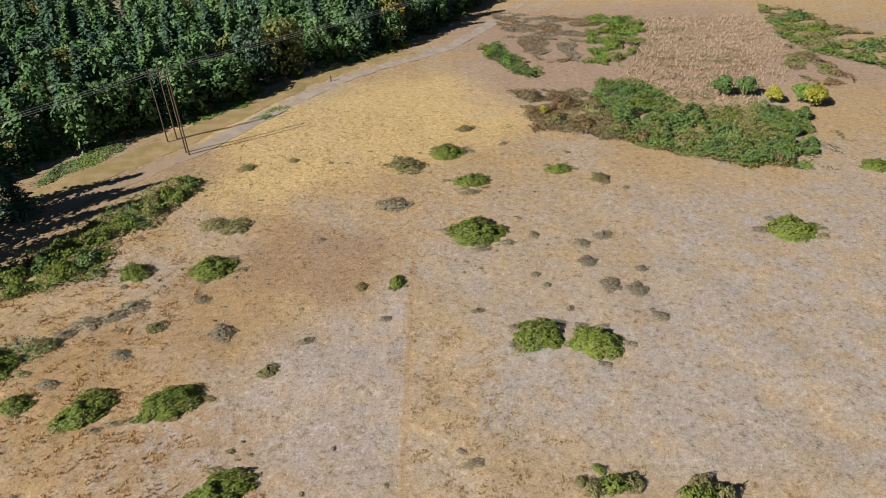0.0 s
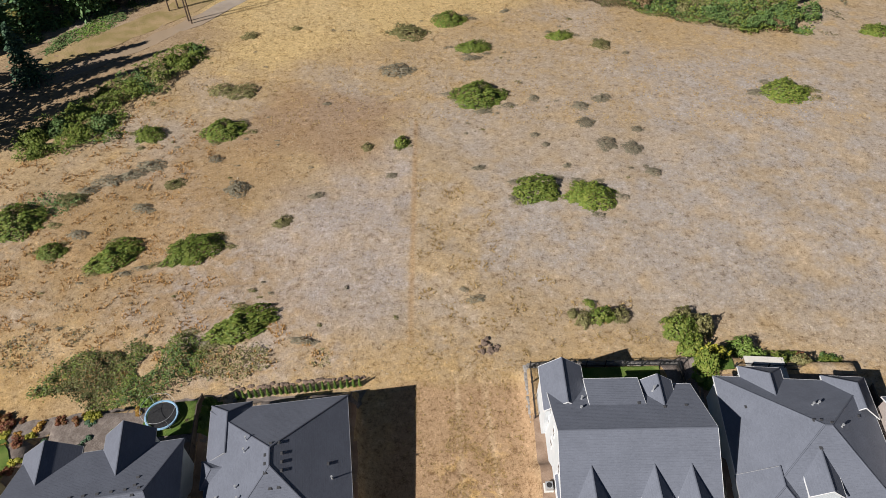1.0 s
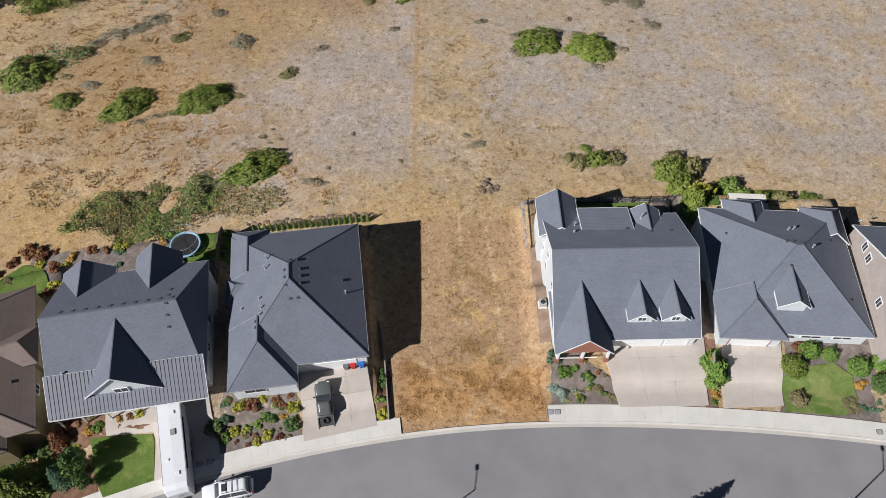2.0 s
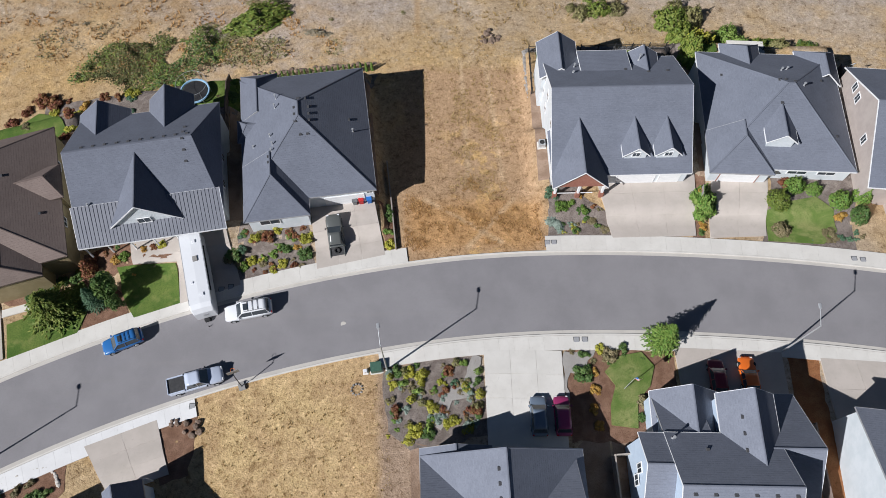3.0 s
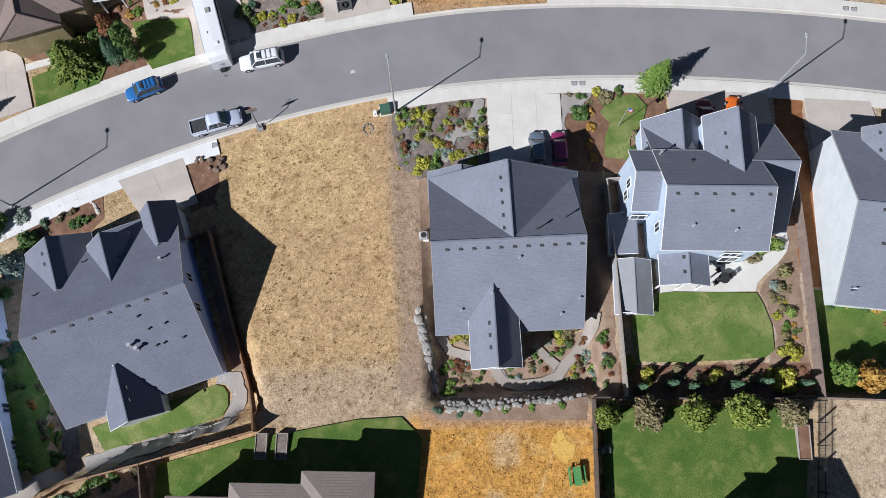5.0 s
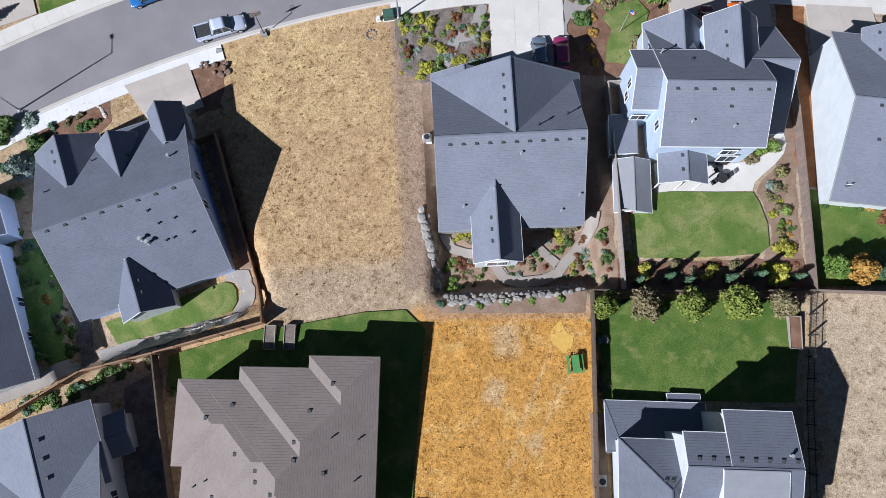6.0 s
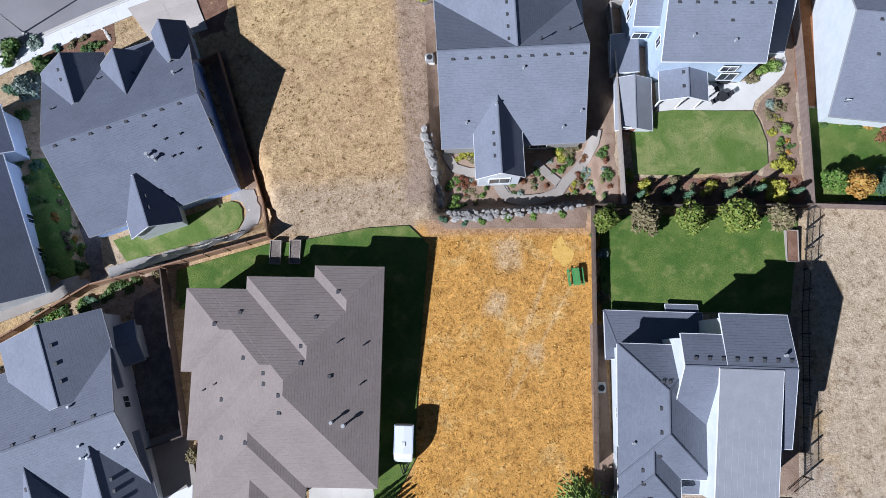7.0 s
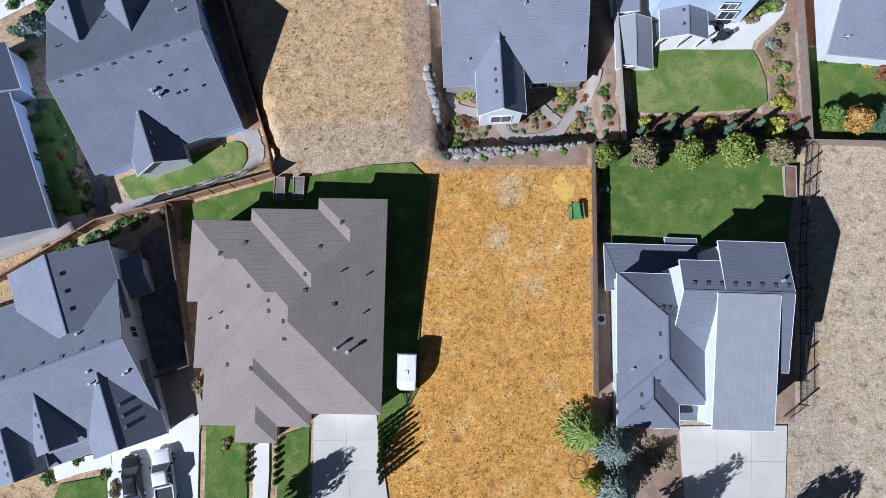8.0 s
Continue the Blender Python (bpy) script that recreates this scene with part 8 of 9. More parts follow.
def column_tree(x, y, w, h_, mat=L_DARK, label="narrow evergreen hedge plant in a row"):
    ob = new("arborvitae", column_mesh(mat))
    ob.matrix_world = Matrix.Translation((x, y, ground(x, y) - 0.05)) @ Matrix.Rotation(RNG.uniform(0, 6.28), 4, "Z") @ Matrix.Diagonal((w * 1.6, w * 1.6, h_, 1))
    tagged(ob, label, "hedge plant", "hedge plants")


for i in range(21):
    column_tree(-27.6 + 0.8 * i, 37.5 + 0.084 * i + RNG.uniform(-0.06, 0.06), 0.5, RNG.uniform(1.7, 2.0), L_BRIGHT)
for i in range(11):
    column_tree(-10.0 + RNG.uniform(-0.12, 0.12), -69.6 - 0.5 * i, 0.5, RNG.uniform(2.7, 3.6), L_MID)
for i in range(6):
    column_tree(-23.2, -71.0 - 0.75 * i, 0.6, RNG.uniform(0.8, 1.0), L_MID)
    column_tree(-20.4, -71.2 - 0.75 * i, 0.6, RNG.uniform(0.8, 1.0), L_MID)
for x, y, w, hh in ((17.4, -39.6, 0.8, 3.2), (20.4, -39.3, 0.9, 3.6), (22.6, -39.6, 0.8, 2.6), (26.8, -39.5, 0.9, 3.4), (29.6, -39.3, 0.9, 3.6), (33.8, -39.5, 0.8, 3.0)):
    column_tree(x, y, w, hh, L_DARK, "dark narrow evergreen in a garden bed")


# ---- trees ----
def limb_mesh(rng, h_, r0, n_limbs, spread):
    bm = bmesh.new()
    pts = [Vector((0, 0, -0.3))]
    for i in range(4):
        pts.append(Vector((rng.uniform(-0.04, 0.04) * h_, rng.uniform(-0.04, 0.04) * h_, h_ * (i + 1) / 5)))
    for i in range(4):
        add_tube(bm, pts[i], pts[i + 1], r0 * (1 - i * 0.2), r0 * (0.8 - i * 0.2), 8, False)
    for i in range(n_limbs):
        a, s = 6.283 * i / n_limbs + rng.uniform(-0.4, 0.4), rng.uniform(0.4, 0.9)
        p = pts[1].lerp(pts[4], s)
        q = p + Vector((math.cos(a), math.sin(a), 0.75)) * spread * rng.uniform(0.5, 0.8)
        add_tube(bm, p, q, r0 * 0.4, r0 * 0.12, 6, False)
    return bm


def broad_mesh(seed, mat, n_leaves=2600, size=0.1, n_clumps=16):
    """A broad crown on limbs; unit radius and height."""
    key = ("broad", seed, mat.name)
    if key not in SHRUBS:
        rng = random.Random(seed)
        cl = []
        for i in range(n_clumps):
            a, r, z = rng.uniform(0, 6.283), rng.uniform(0.1, 0.68), rng.uniform(0.35, 0.85)
            cl.append((r * math.cos(a) * (1.3 - z), r * math.sin(a) * (1.3 - z), z, rng.uniform(0.22, 0.36)))
        vs, fs = foliage(rng, cl, n_leaves, size, 1, 1, 0.55)
        b1 = limb_mesh(rng, 0.9, 0.07, 7, 0.6)
        me1 = bpy.data.meshes.new("trunk")
        b1.to_mesh(me1)
        b1.free()
        me1.materials.append(M_TRUNK)
        SHRUBS[key] = (me1, mesh_of("crown", vs, fs, mat))
    return SHRUBS[key]


def conifer_mesh(seed, mat, n_branch=190, per=8, fine=1.0):
    """A spire of drooping boughs; unit radius and height."""
    key = ("conifer", seed, mat.name, fine)
    if key not in SHRUBS:
        rng = random.Random(seed)
        vs, fs = [], []
        for i in range(n_branch):
            s = (i + rng.random()) / n_branch
            z = 0.08 + 0.92 * s
            r = (1 - s) ** 0.8 * rng.uniform(0.6, 1.15) + 0.03
            a = i * 2.39996 + rng.uniform(-0.5, 0.5)
            d = Vector((math.cos(a), math.sin(a), 0))
            sd = Vector((-d.y, d.x, 0))
            for k in range(per):
                u = (k + 0.6) / per
                p = d * r * u + Vector((0, 0, z + 0.05 - 0.17 * r * u * u)) + sd * rng.uniform(-0.12, 0.12) * r
                w = (0.085 + 0.24 * r) * (1.15 - u * 0.6) * rng.uniform(0.7, 1.3) * fine
                t = (d + sd * rng.uniform(-0.9, 0.9)).normalized()
                b = Vector((-t.y, t.x, rng.uniform(-0.4, 0.4))).normalized()
                t = (t + Vector((0, 0, -0.16))).normalized()
                o = len(vs)
                dz = Vector((0, 0, -0.035 * rng.random()))
                vs += [p - t * w * 0.5, p + b * w * 0.4 + dz, p + t * w, p - b * w * 0.4 + dz]
                fs.append((o, o + 1, o + 2, o + 3))
        bm = bmesh.new()
        add_tube(bm, (0, 0, -0.02), (0, 0, 0.97), 0.035, 0.006, 7)
        me1 = bpy.data.meshes.new("trunk")
        bm.to_mesh(me1)
        bm.free()
        me1.materials.append(M_TRUNK)
        SHRUBS[key] = (me1, mesh_of("crown", vs, fs, mat))
    return SHRUBS[key]


def tree(meshes, x, y, r, h_, label, group="", name="tree"):
    ob = new(name, meshes[0])
    ob.matrix_world = Matrix.Translation((x, y, ground(x, y))) @ Matrix.Rotation(RNG.uniform(0, 6.28), 4, "Z") @ Matrix.Diagonal((r, r, h_, 1))
    cr = new("crown", meshes[1])
    cr.parent = ob
    return tagged(ob, label, "tree", group)


GT = "garden trees"
tree(conifer_mesh(2, L_BRAMBLE, 300, 12, 0.5), -47.8, 1.3, 3.7, 5.4, "light green spreading garden tree beside a lawn", GT)
tree(broad_mesh(3, L_MID, 3000, 0.07, 26), -41.4, 3.4, 2.2, 5.2, "dark green bushy garden tree beside a lawn", GT)
tree(conifer_mesh(2, L_DARK, 420, 12, 0.45), -43.0, 2.4, 1.8, 4.4, "dark evergreen garden tree beside a lawn", GT)
tree(broad_mesh(2, L_RED, 3000, 0.07, 26), -44.4, 6.4, 1.5, 2.6, "small red-leaved garden tree", GT)
tree(broad_mesh(2, L_MID, 3000, 0.07, 26), -40.3, 1.8, 1.4, 3.0, "small dark green garden tree beside a lawn", GT)
plants(("green", -51.7, 3.3, 0.9), ("dark", -49.4, 4.1, 0.9), ("green", -47.9, 5.3, 0.8), ("yellow", -46.2, 6.6, 0.6), ("bright", -43.0, 5.9, 0.7), ("orange", -41.4, 7.4, 0.7), ("bright", -40.5, 7.9, 0.8), ("yellow", -44.9, 3.6, 0.6))
plants(("bright", -24.3, 12.0, 1.0), ("yellow", -22.2, 11.7, 1.0), ("yellow", -18.5, 10.4, 1.1), ("green", -27.4, 8.4, 1.3), ("dry", -27.0, 7.2, 0.9), ("green", -21.3, 9.5, 0.9))
plants(("bright", 31.3, 15.2, 1.7, 1.3), ("bright", 31.2, 13.4, 1.6, 1.2))
for x, y in ((-46.2, -51.8), (-45.1, -51.1), (-43.9, -50.6), (-42.0, -50.2), (-40.6, -49.5), (-39.0, -48.7), (-37.8, -48.2), (-36.2, -47.8)):
    plant(RNG.choice(("green", "bright", "green", "dark")), x, y, RNG.uniform(0.7, 1.1), 0.9)
for x, y in ((-49.2, -35.9), (-47.7, -38.2), (-46.2, -40.4), (-45.2, -42.6), (-44.7, -43.9), (-47.2, -35.8), (-44.2, -43.8), (-43.7, -46.0)):
    plant(RNG.choice(("green", "bright", "orange", "dry")), x, y, RNG.uniform(0.7, 1.1), 0.9)
plants(("bright", -1.6, -36.8, 0.7), ("yellow", -0.3, -33.8, 0.7), ("bright", -1.9, -39.2, 0.9), ("bright", 10.0, -33.4, 1.1), ("dry", 11.3, -33.4, 0.9), ("green", 10.6, -34.6, 0.8), ("orange", 12.7, -36.1, 0.6), ("green", 14.1, -34.4, 0.7), ("green", 14.6, -36.8, 0.8), ("sage", 13.4, -38.2, 0.8), ("green", 7.2, -35.8, 0.7))
tree(conifer_mesh(3, L_BRIGHT, 420, 12, 0.45), 23.0, -3.9, 2.2, 6.4, "bright green conical tree beside the pavement", GT)
for x, y, r, sd in ((13.6, -42.2, 2.1, 1), (17.6, -42.2, 2.5, 2), (22.2, -42.2, 2.5, 3), (27.1, -42.4, 2.9, 1), (31.4, -42.4, 2.0, 2)):
    tree(broad_mesh(sd, L_DRY if sd == 2 else L_BRAMBLE, 3000, 0.07, 26), x, y, r, 4.4, "round olive-green tree along a fence", "trees along the fence")
tree(broad_mesh(3, L_ORANGE, 3000, 0.07, 26), 39.6, -39.0, 2.3, 4.2, "small tree turning orange and red", GT)
tree(broad_mesh(2, L_BRIGHT, 3000, 0.07, 26), 37.6, -38.6, 1.9, 3.6, "small green tree in a garden", GT)
tree(conifer_mesh(2, L_DARK, 420, 12, 0.45), 43.4, -38.4, 1.8, 5.0, "dark evergreen tree in a garden", GT)
tree(conifer_mesh(3, L_LIME, 260, 12, 0.5), 9.8, -70.2, 2.7, 5.6, "bright green feathery conifer at the plot's edge", GT)
tree(conifer_mesh(2, L_SAGE, 260, 12, 0.5), 12.2, -71.6, 2.7, 6.2, "grey-green feathery conifer at the plot's edge", GT)
tree(conifer_mesh(1, L_SAGE, 260, 12, 0.5), 12.4, -75.6, 2.5, 5.6, "grey-green feathery conifer beside a driveway", GT)
tree(broad_mesh(2, L_YELLOW, 3000, 0.07, 26), 10.2, -74.8, 1.6, 2.8, "yellow-leaved shrubby tree at the plot's edge", GT)
tree(broad_mesh(33, L_MID, 1500, 0.06, 22), -21.4, -78.6, 2.8, 8.0, "slender street tree beside a driveway", GT)
tree(broad_mesh(31, L_MID, 1500, 0.06, 22), 15.2, -80.0, 2.6, 8.2, "slender street tree beside a driveway", GT)
tree(broad_mesh(32, L_MID, 1500, 0.06, 22), 27.2, -80.6, 2.6, 8.0, "slender street tree beside a driveway", GT)
tree(broad_mesh(2, L_SAGE, 3000, 0.07, 26), -49.6, -25.4, 2.4, 4.2, "grey-green tree beside the blue house", GT)
tree(conifer_mesh(2, L_DARK, 420, 12, 0.45), -60.5, -7.0, 1.9, 5.0, "dark evergreen tree in a garden", GT)

# ---- the field, track and wood ----
TR = [(-110, 95), (-84, 119), (-72, 132), (-61, 146), (-50, 166), (-41, 183), (-33, 197), (-22, 211), (-9, 224), (4, 240), (16, 266), (27, 298), (40, 318), (62, 330), (95, 334), (150, 330), (230, 320)]


def along(pts, off):
    out = []
    for i, (x, y) in enumerate(pts):
        ax, ay = pts[max(0, i - 1)]
        bx, by = pts[min(len(pts) - 1, i + 1)]
        d = math.hypot(bx - ax, by - ay)
        out.append((x - (by - ay) / d * off, y + (bx - ax) / d * off))
    return out


n = Nodes("track_gravel", 0.95, 0, 0.1)
c_ = n.mix(n.step(n.noise(n.pos, 0.3, 4), 0.35, 0.65), (0.36, 0.30, 0.25), (0.45, 0.375, 0.31))
c_ = n.mix(n.step(n.noise(n.pos, 1.2, 4), 0.55, 0.75, 0, 0.6), c_, (0.42, 0.32, 0.18))
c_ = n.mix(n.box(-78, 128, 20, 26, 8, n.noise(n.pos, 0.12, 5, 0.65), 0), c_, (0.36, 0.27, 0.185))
n.bump(n.noise(n.pos, 5, 3), 0.06)
M_TRACK = n.done(c_)
TW = [(a[0] + (b_[0] - a[0]) * s / 4, a[1] + (b_[1] - a[1]) * s / 4) for a, b_ in zip(TR, TR[1:]) for s in range(4)]


def ragged(off, seed):
    return [(x + noise.noise((x * 0.2, y * 0.2, seed)) * 1.6, y + noise.noise((x * 0.2, y * 0.2, seed + 5)) * 1.6) for x, y in along(TW, off)]


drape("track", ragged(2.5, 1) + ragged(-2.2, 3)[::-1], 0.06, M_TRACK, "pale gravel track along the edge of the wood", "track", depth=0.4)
n = Nodes("rough_grass", 0.95, 0, 0.1)
c_ = n.mix(n.step(n.noise(n.pos, 0.25, 4), 0.35, 0.65), (0.30, 0.235, 0.10), (0.42, 0.30, 0.165))
c_ = n.mix(n.step(n.noise(n.pos, 1.0, 4), 0.55, 0.75, 0, 0.5), c_, (0.16, 0.17, 0.055))
n.bump(n.noise(n.pos, 2.5, 3), 0.1)
M_ROUGH = n.done(c_)
drape("rough_grass", ragged(13, 7)[4:34] + ragged(4.5, 9)[4:34][::-1], 0.05, M_ROUGH, "green and yellowing rough grass beside the wood", "grass", depth=0.5)


def inside(poly, x, y):
    c = False
    for (ax, ay), (bx, by) in zip(poly, poly[1:] + poly[:1]):
        if (ay > y) != (by > y) and x < (bx - ax) * (y - ay) / (by - ay) + ax:
            c = not c
    return c


L_OLIVE_D = leaf("dark_olive_leaf", (0.10, 0.105, 0.035), (0.13, 0.13, 0.045), (0.18, 0.165, 0.07))
L_RUSSET = leaf("russet_scrub_leaf", (0.20, 0.12, 0.06), (0.25, 0.165, 0.085), (0.17, 0.15, 0.06))


def thicket(poly, density, mats, height, size, label, gap=-0.5, edge=2.2):
    """A wide tangle of low growth with an uneven top and rim, its kinds in patches."""
    xs, ys = [p[0] for p in poly], [p[1] for p in poly]
    rng = random.Random(int(xs[0] * 7 + ys[0]))
    vs, fs, ms = [], [], []
    for i in range(int((max(xs) - min(xs)) * (max(ys) - min(ys)) * density)):
        x, y = rng.uniform(min(xs) - 2, max(xs) + 2), rng.uniform(min(ys) - 2, max(ys) + 2)
        ex, ey = edge * noise.noise((x * 0.22, y * 0.22, 6.5)), edge * noise.noise((x * 0.22, y * 0.22, 8.5))
        if not inside(poly, x + ex + rng.gauss(0, 0.4), y + ey + rng.gauss(0, 0.4)) or noise.noise((x * 0.16, y * 0.16, 12.5)) < gap:
            continue
        lump = 0.5 + 1.0 * noise.noise((x * 0.24, y * 0.24, 1.5)) + 0.6 * noise.noise((x * 0.7, y * 0.7, 2.5))
        z = ground(x, y) + height * max(0.05, lump) * (rng.uniform(0.85, 1.05) if rng.random() < 0.75 else rng.uniform(0.1, 0.9))
        nrm = Vector((rng.gauss(0, 0.35), rng.gauss(0, 0.35), 0.9)).normalized()
        u = nrm.cross(Vector((rng.gauss(0, 1), rng.gauss(0, 1), rng.gauss(0, 0.5)))).normalized()
        t = u.cross(nrm)
        k, o, p = size * rng.uniform(0.6, 1.4), len(vs), Vector((x, y, z))
        vs += [p - t * k, p + u * k * 0.6, p + t * k, p - u * k * 0.6]
        fs.append((o, o + 1, o + 2, o + 3))
        c = noise.noise((x * 0.075, y * 0.075, 4.5)) * 1.3 + 0.5 + rng.gauss(0, 0.12)
        ms.append(min(max(int(c * len(mats)), 0), len(mats) - 1))
    ob = raw("bramble_thicket", vs, fs, mats[0])
    for m in mats[1:]:
        ob.data.materials.append(m)
    ob.data.polygons.foreach_set("material_index", ms)
    tagged(ob, label, "bramble", "", "stuff")


TH = "low tangled bramble thicket, green and partly dry"
HEATH = "low brown heath, thin and half dry"
L_GREEN_S = leaf("green_scrub_leaf", (0.085, 0.15, 0.045), (0.12, 0.19, 0.055), (0.16, 0.22, 0.07))
thicket([(44, 157), (58, 147), (70, 140), (87, 139), (92, 149), (99, 165), (98, 173), (90, 177), (80, 176), (67, 181), (59, 194), (48, 197), (44, 186), (46, 168)], 30, (L_OLIVE_S, L_BRAMBLE, L_GREEN_S, L_GREEN_S, L_BRAMBLE, L_GREEN_S), 2.6, 0.26, TH)
thicket([(18, 162), (32, 158.5), (46, 153), (58, 147), (50, 160), (47, 170), (46, 184), (37, 191), (19, 188.5), (23, 174)], 22, (L_RUSSET, L_DRY, L_OLIVE_S, L_RUSSET, L_OLIVE_S), 1.5, 0.24, HEATH, -0.3)
thicket([(44, 155), (58, 146), (70, 139), (87, 138.5), (87, 143), (70, 145), (58, 152), (46, 160)], 22, (L_RUSSET, L_OLIVE_S, L_BRAMBLE), 1.3, 0.24, TH, -0.4)
thicket([(12.5, 237), (20, 241), (32, 207), (27.4, 199), (15, 223)], 20, (L_BRIGHT, L_GREEN_S, L_BRAMBLE), 1.8, 0.3, TH)
thicket([(61, 290), (85, 290), (71, 241), (58, 213), (48, 219)], 14, (L_OLIVE_S, L_BRAMBLE, L_BRIGHT, L_BRAMBLE, L_BRIGHT), 1.5, 0.36, TH, -0.25)
thicket([(47, 198), (58, 202), (68, 184), (60, 193)], 16, (L_OLIVE_S, L_BRAMBLE), 1.2, 0.3, TH, -0.3)
thicket([(141, 314), (151, 300), (165, 250), (190, 232), (176, 206), (144, 213), (130, 230), (125, 250)], 9, (L_OLIVE_S, L_BRAMBLE, L_GREEN_S, L_BRAMBLE, L_DRY), 1.5, 0.42, TH, -0.25)
thicket([(124, 241), (130, 226), (126, 197), (114, 196), (112, 214)], 10, (L_DRY, L_BRAMBLE, L_OLIVE_S, L_RUSSET), 1.2, 0.34, TH, -0.15)
thicket([(97, 163), (104, 159), (95, 138), (87, 138)], 12, (L_DRY, L_GREY, L_OLIVE_S), 0.9, 0.22, HEATH, -0.05)
thicket([(19, 300), (60, 285), (47, 219), (33, 219), (25, 249)], 9, (L_RUSSET, L_GREY, L_DRY, L_GREY), 0.6, 0.3, HEATH, -0.2)
thicket([(106, 214), (88, 176), (68, 184), (58, 204), (80, 276), (100, 262)], 2, (L_DRY, L_OLIVE_S, L_RUSSET), 0.7, 0.34, HEATH, 0.0)
thicket([(-82, 97), (-78.5, 101), (-75.7, 106.5), (-71.3, 115), (-66, 123.5), (-60, 131.5), (-55, 133), (-53.2, 127), (-58.2, 121), (-59, 111), (-65, 108), (-62.2, 103), (-64, 94.5), (-71, 91), (-79, 87)], 24, (L_BRAMBLE, L_GREEN_S, L_BRAMBLE), 2.2, 0.22, TH)
GR = "bright green rank grass between track and wood"
thicket([(-93, 131), (-88, 131.5), (-84.5, 137), (-80, 144), (-78.5, 150), (-81.5, 153.5), (-86, 149), (-91, 140)], 26, (L_GREEN_S, L_BRIGHT, L_LIME, L_BRIGHT), 0.5, 0.24, GR, -0.4)
thicket([(-70, 164), (-66, 163.5), (-61, 171), (-56, 178), (-52.5, 184), (-55, 187), (-61, 179), (-67, 171)], 26, (L_BRIGHT, L_LIME, L_BRIGHT), 0.5, 0.24, GR, -0.5)
thicket([(-51, 167), (-47, 168.5), (-43.5, 174.5), (-42.8, 178.5), (-45, 177.5), (-49, 172)], 16, (L_OLIVE_S, L_BRAMBLE, L_BRIGHT), 0.5, 0.24, GR, -0.2)
thicket([(-79, 150), (-74, 156), (-68, 164), (-70, 167), (-80, 157)], 5, (L_OLIVE_S, L_BRIGHT, L_DRY), 0.5, 0.26, GR, -0.1)
thicket([(-72, 76), (-67, 79), (-62.4, 79), (-64.5, 74), (-70, 71)], 26, (L_OLIVE_S, L_GREEN_S), 1.3, 0.2, TH)
thicket([(-54.3, 38.0), (-53, 42), (-49, 44.6), (-42, 46.6), (-36.9, 47), (-33.5, 45), (-33, 41), (-37, 38.4), (-43, 37.0), (-48, 36.2)], 80, (L_OLIVE_D, L_BRAMBLE, L_GREEN_S, L_OLIVE_D, L_BRAMBLE, L_OLIVE_S), 1.1, 0.16, TH, -0.42, 2.6)
thicket([(-35, 46), (-31, 46.4), (-26, 45), (-24, 42.4), (-25.4, 40.4), (-30, 40.2), (-34, 40.6)], 46, (L_OLIVE_S, L_DRY, L_OLIVE_D, L_OLIVE_S), 0.9, 0.16, TH, -0.12, 2.6)
thicket([(-64, 46), (-60, 50), (-50, 49.6), (-53, 45.4), (-58, 42)], 14, (L_DRY, L_GREY, L_OLIVE_S), 0.5, 0.16, HEATH, 0.02, 2.6)
thicket([(-20, 44.6), (-9, 45.4), (-9, 42.8), (-19, 42.2)], 26, (L_OLIVE_S, L_DRY, L_OLIVE_S), 0.6, 0.15, HEATH, 0.0, 2.0)
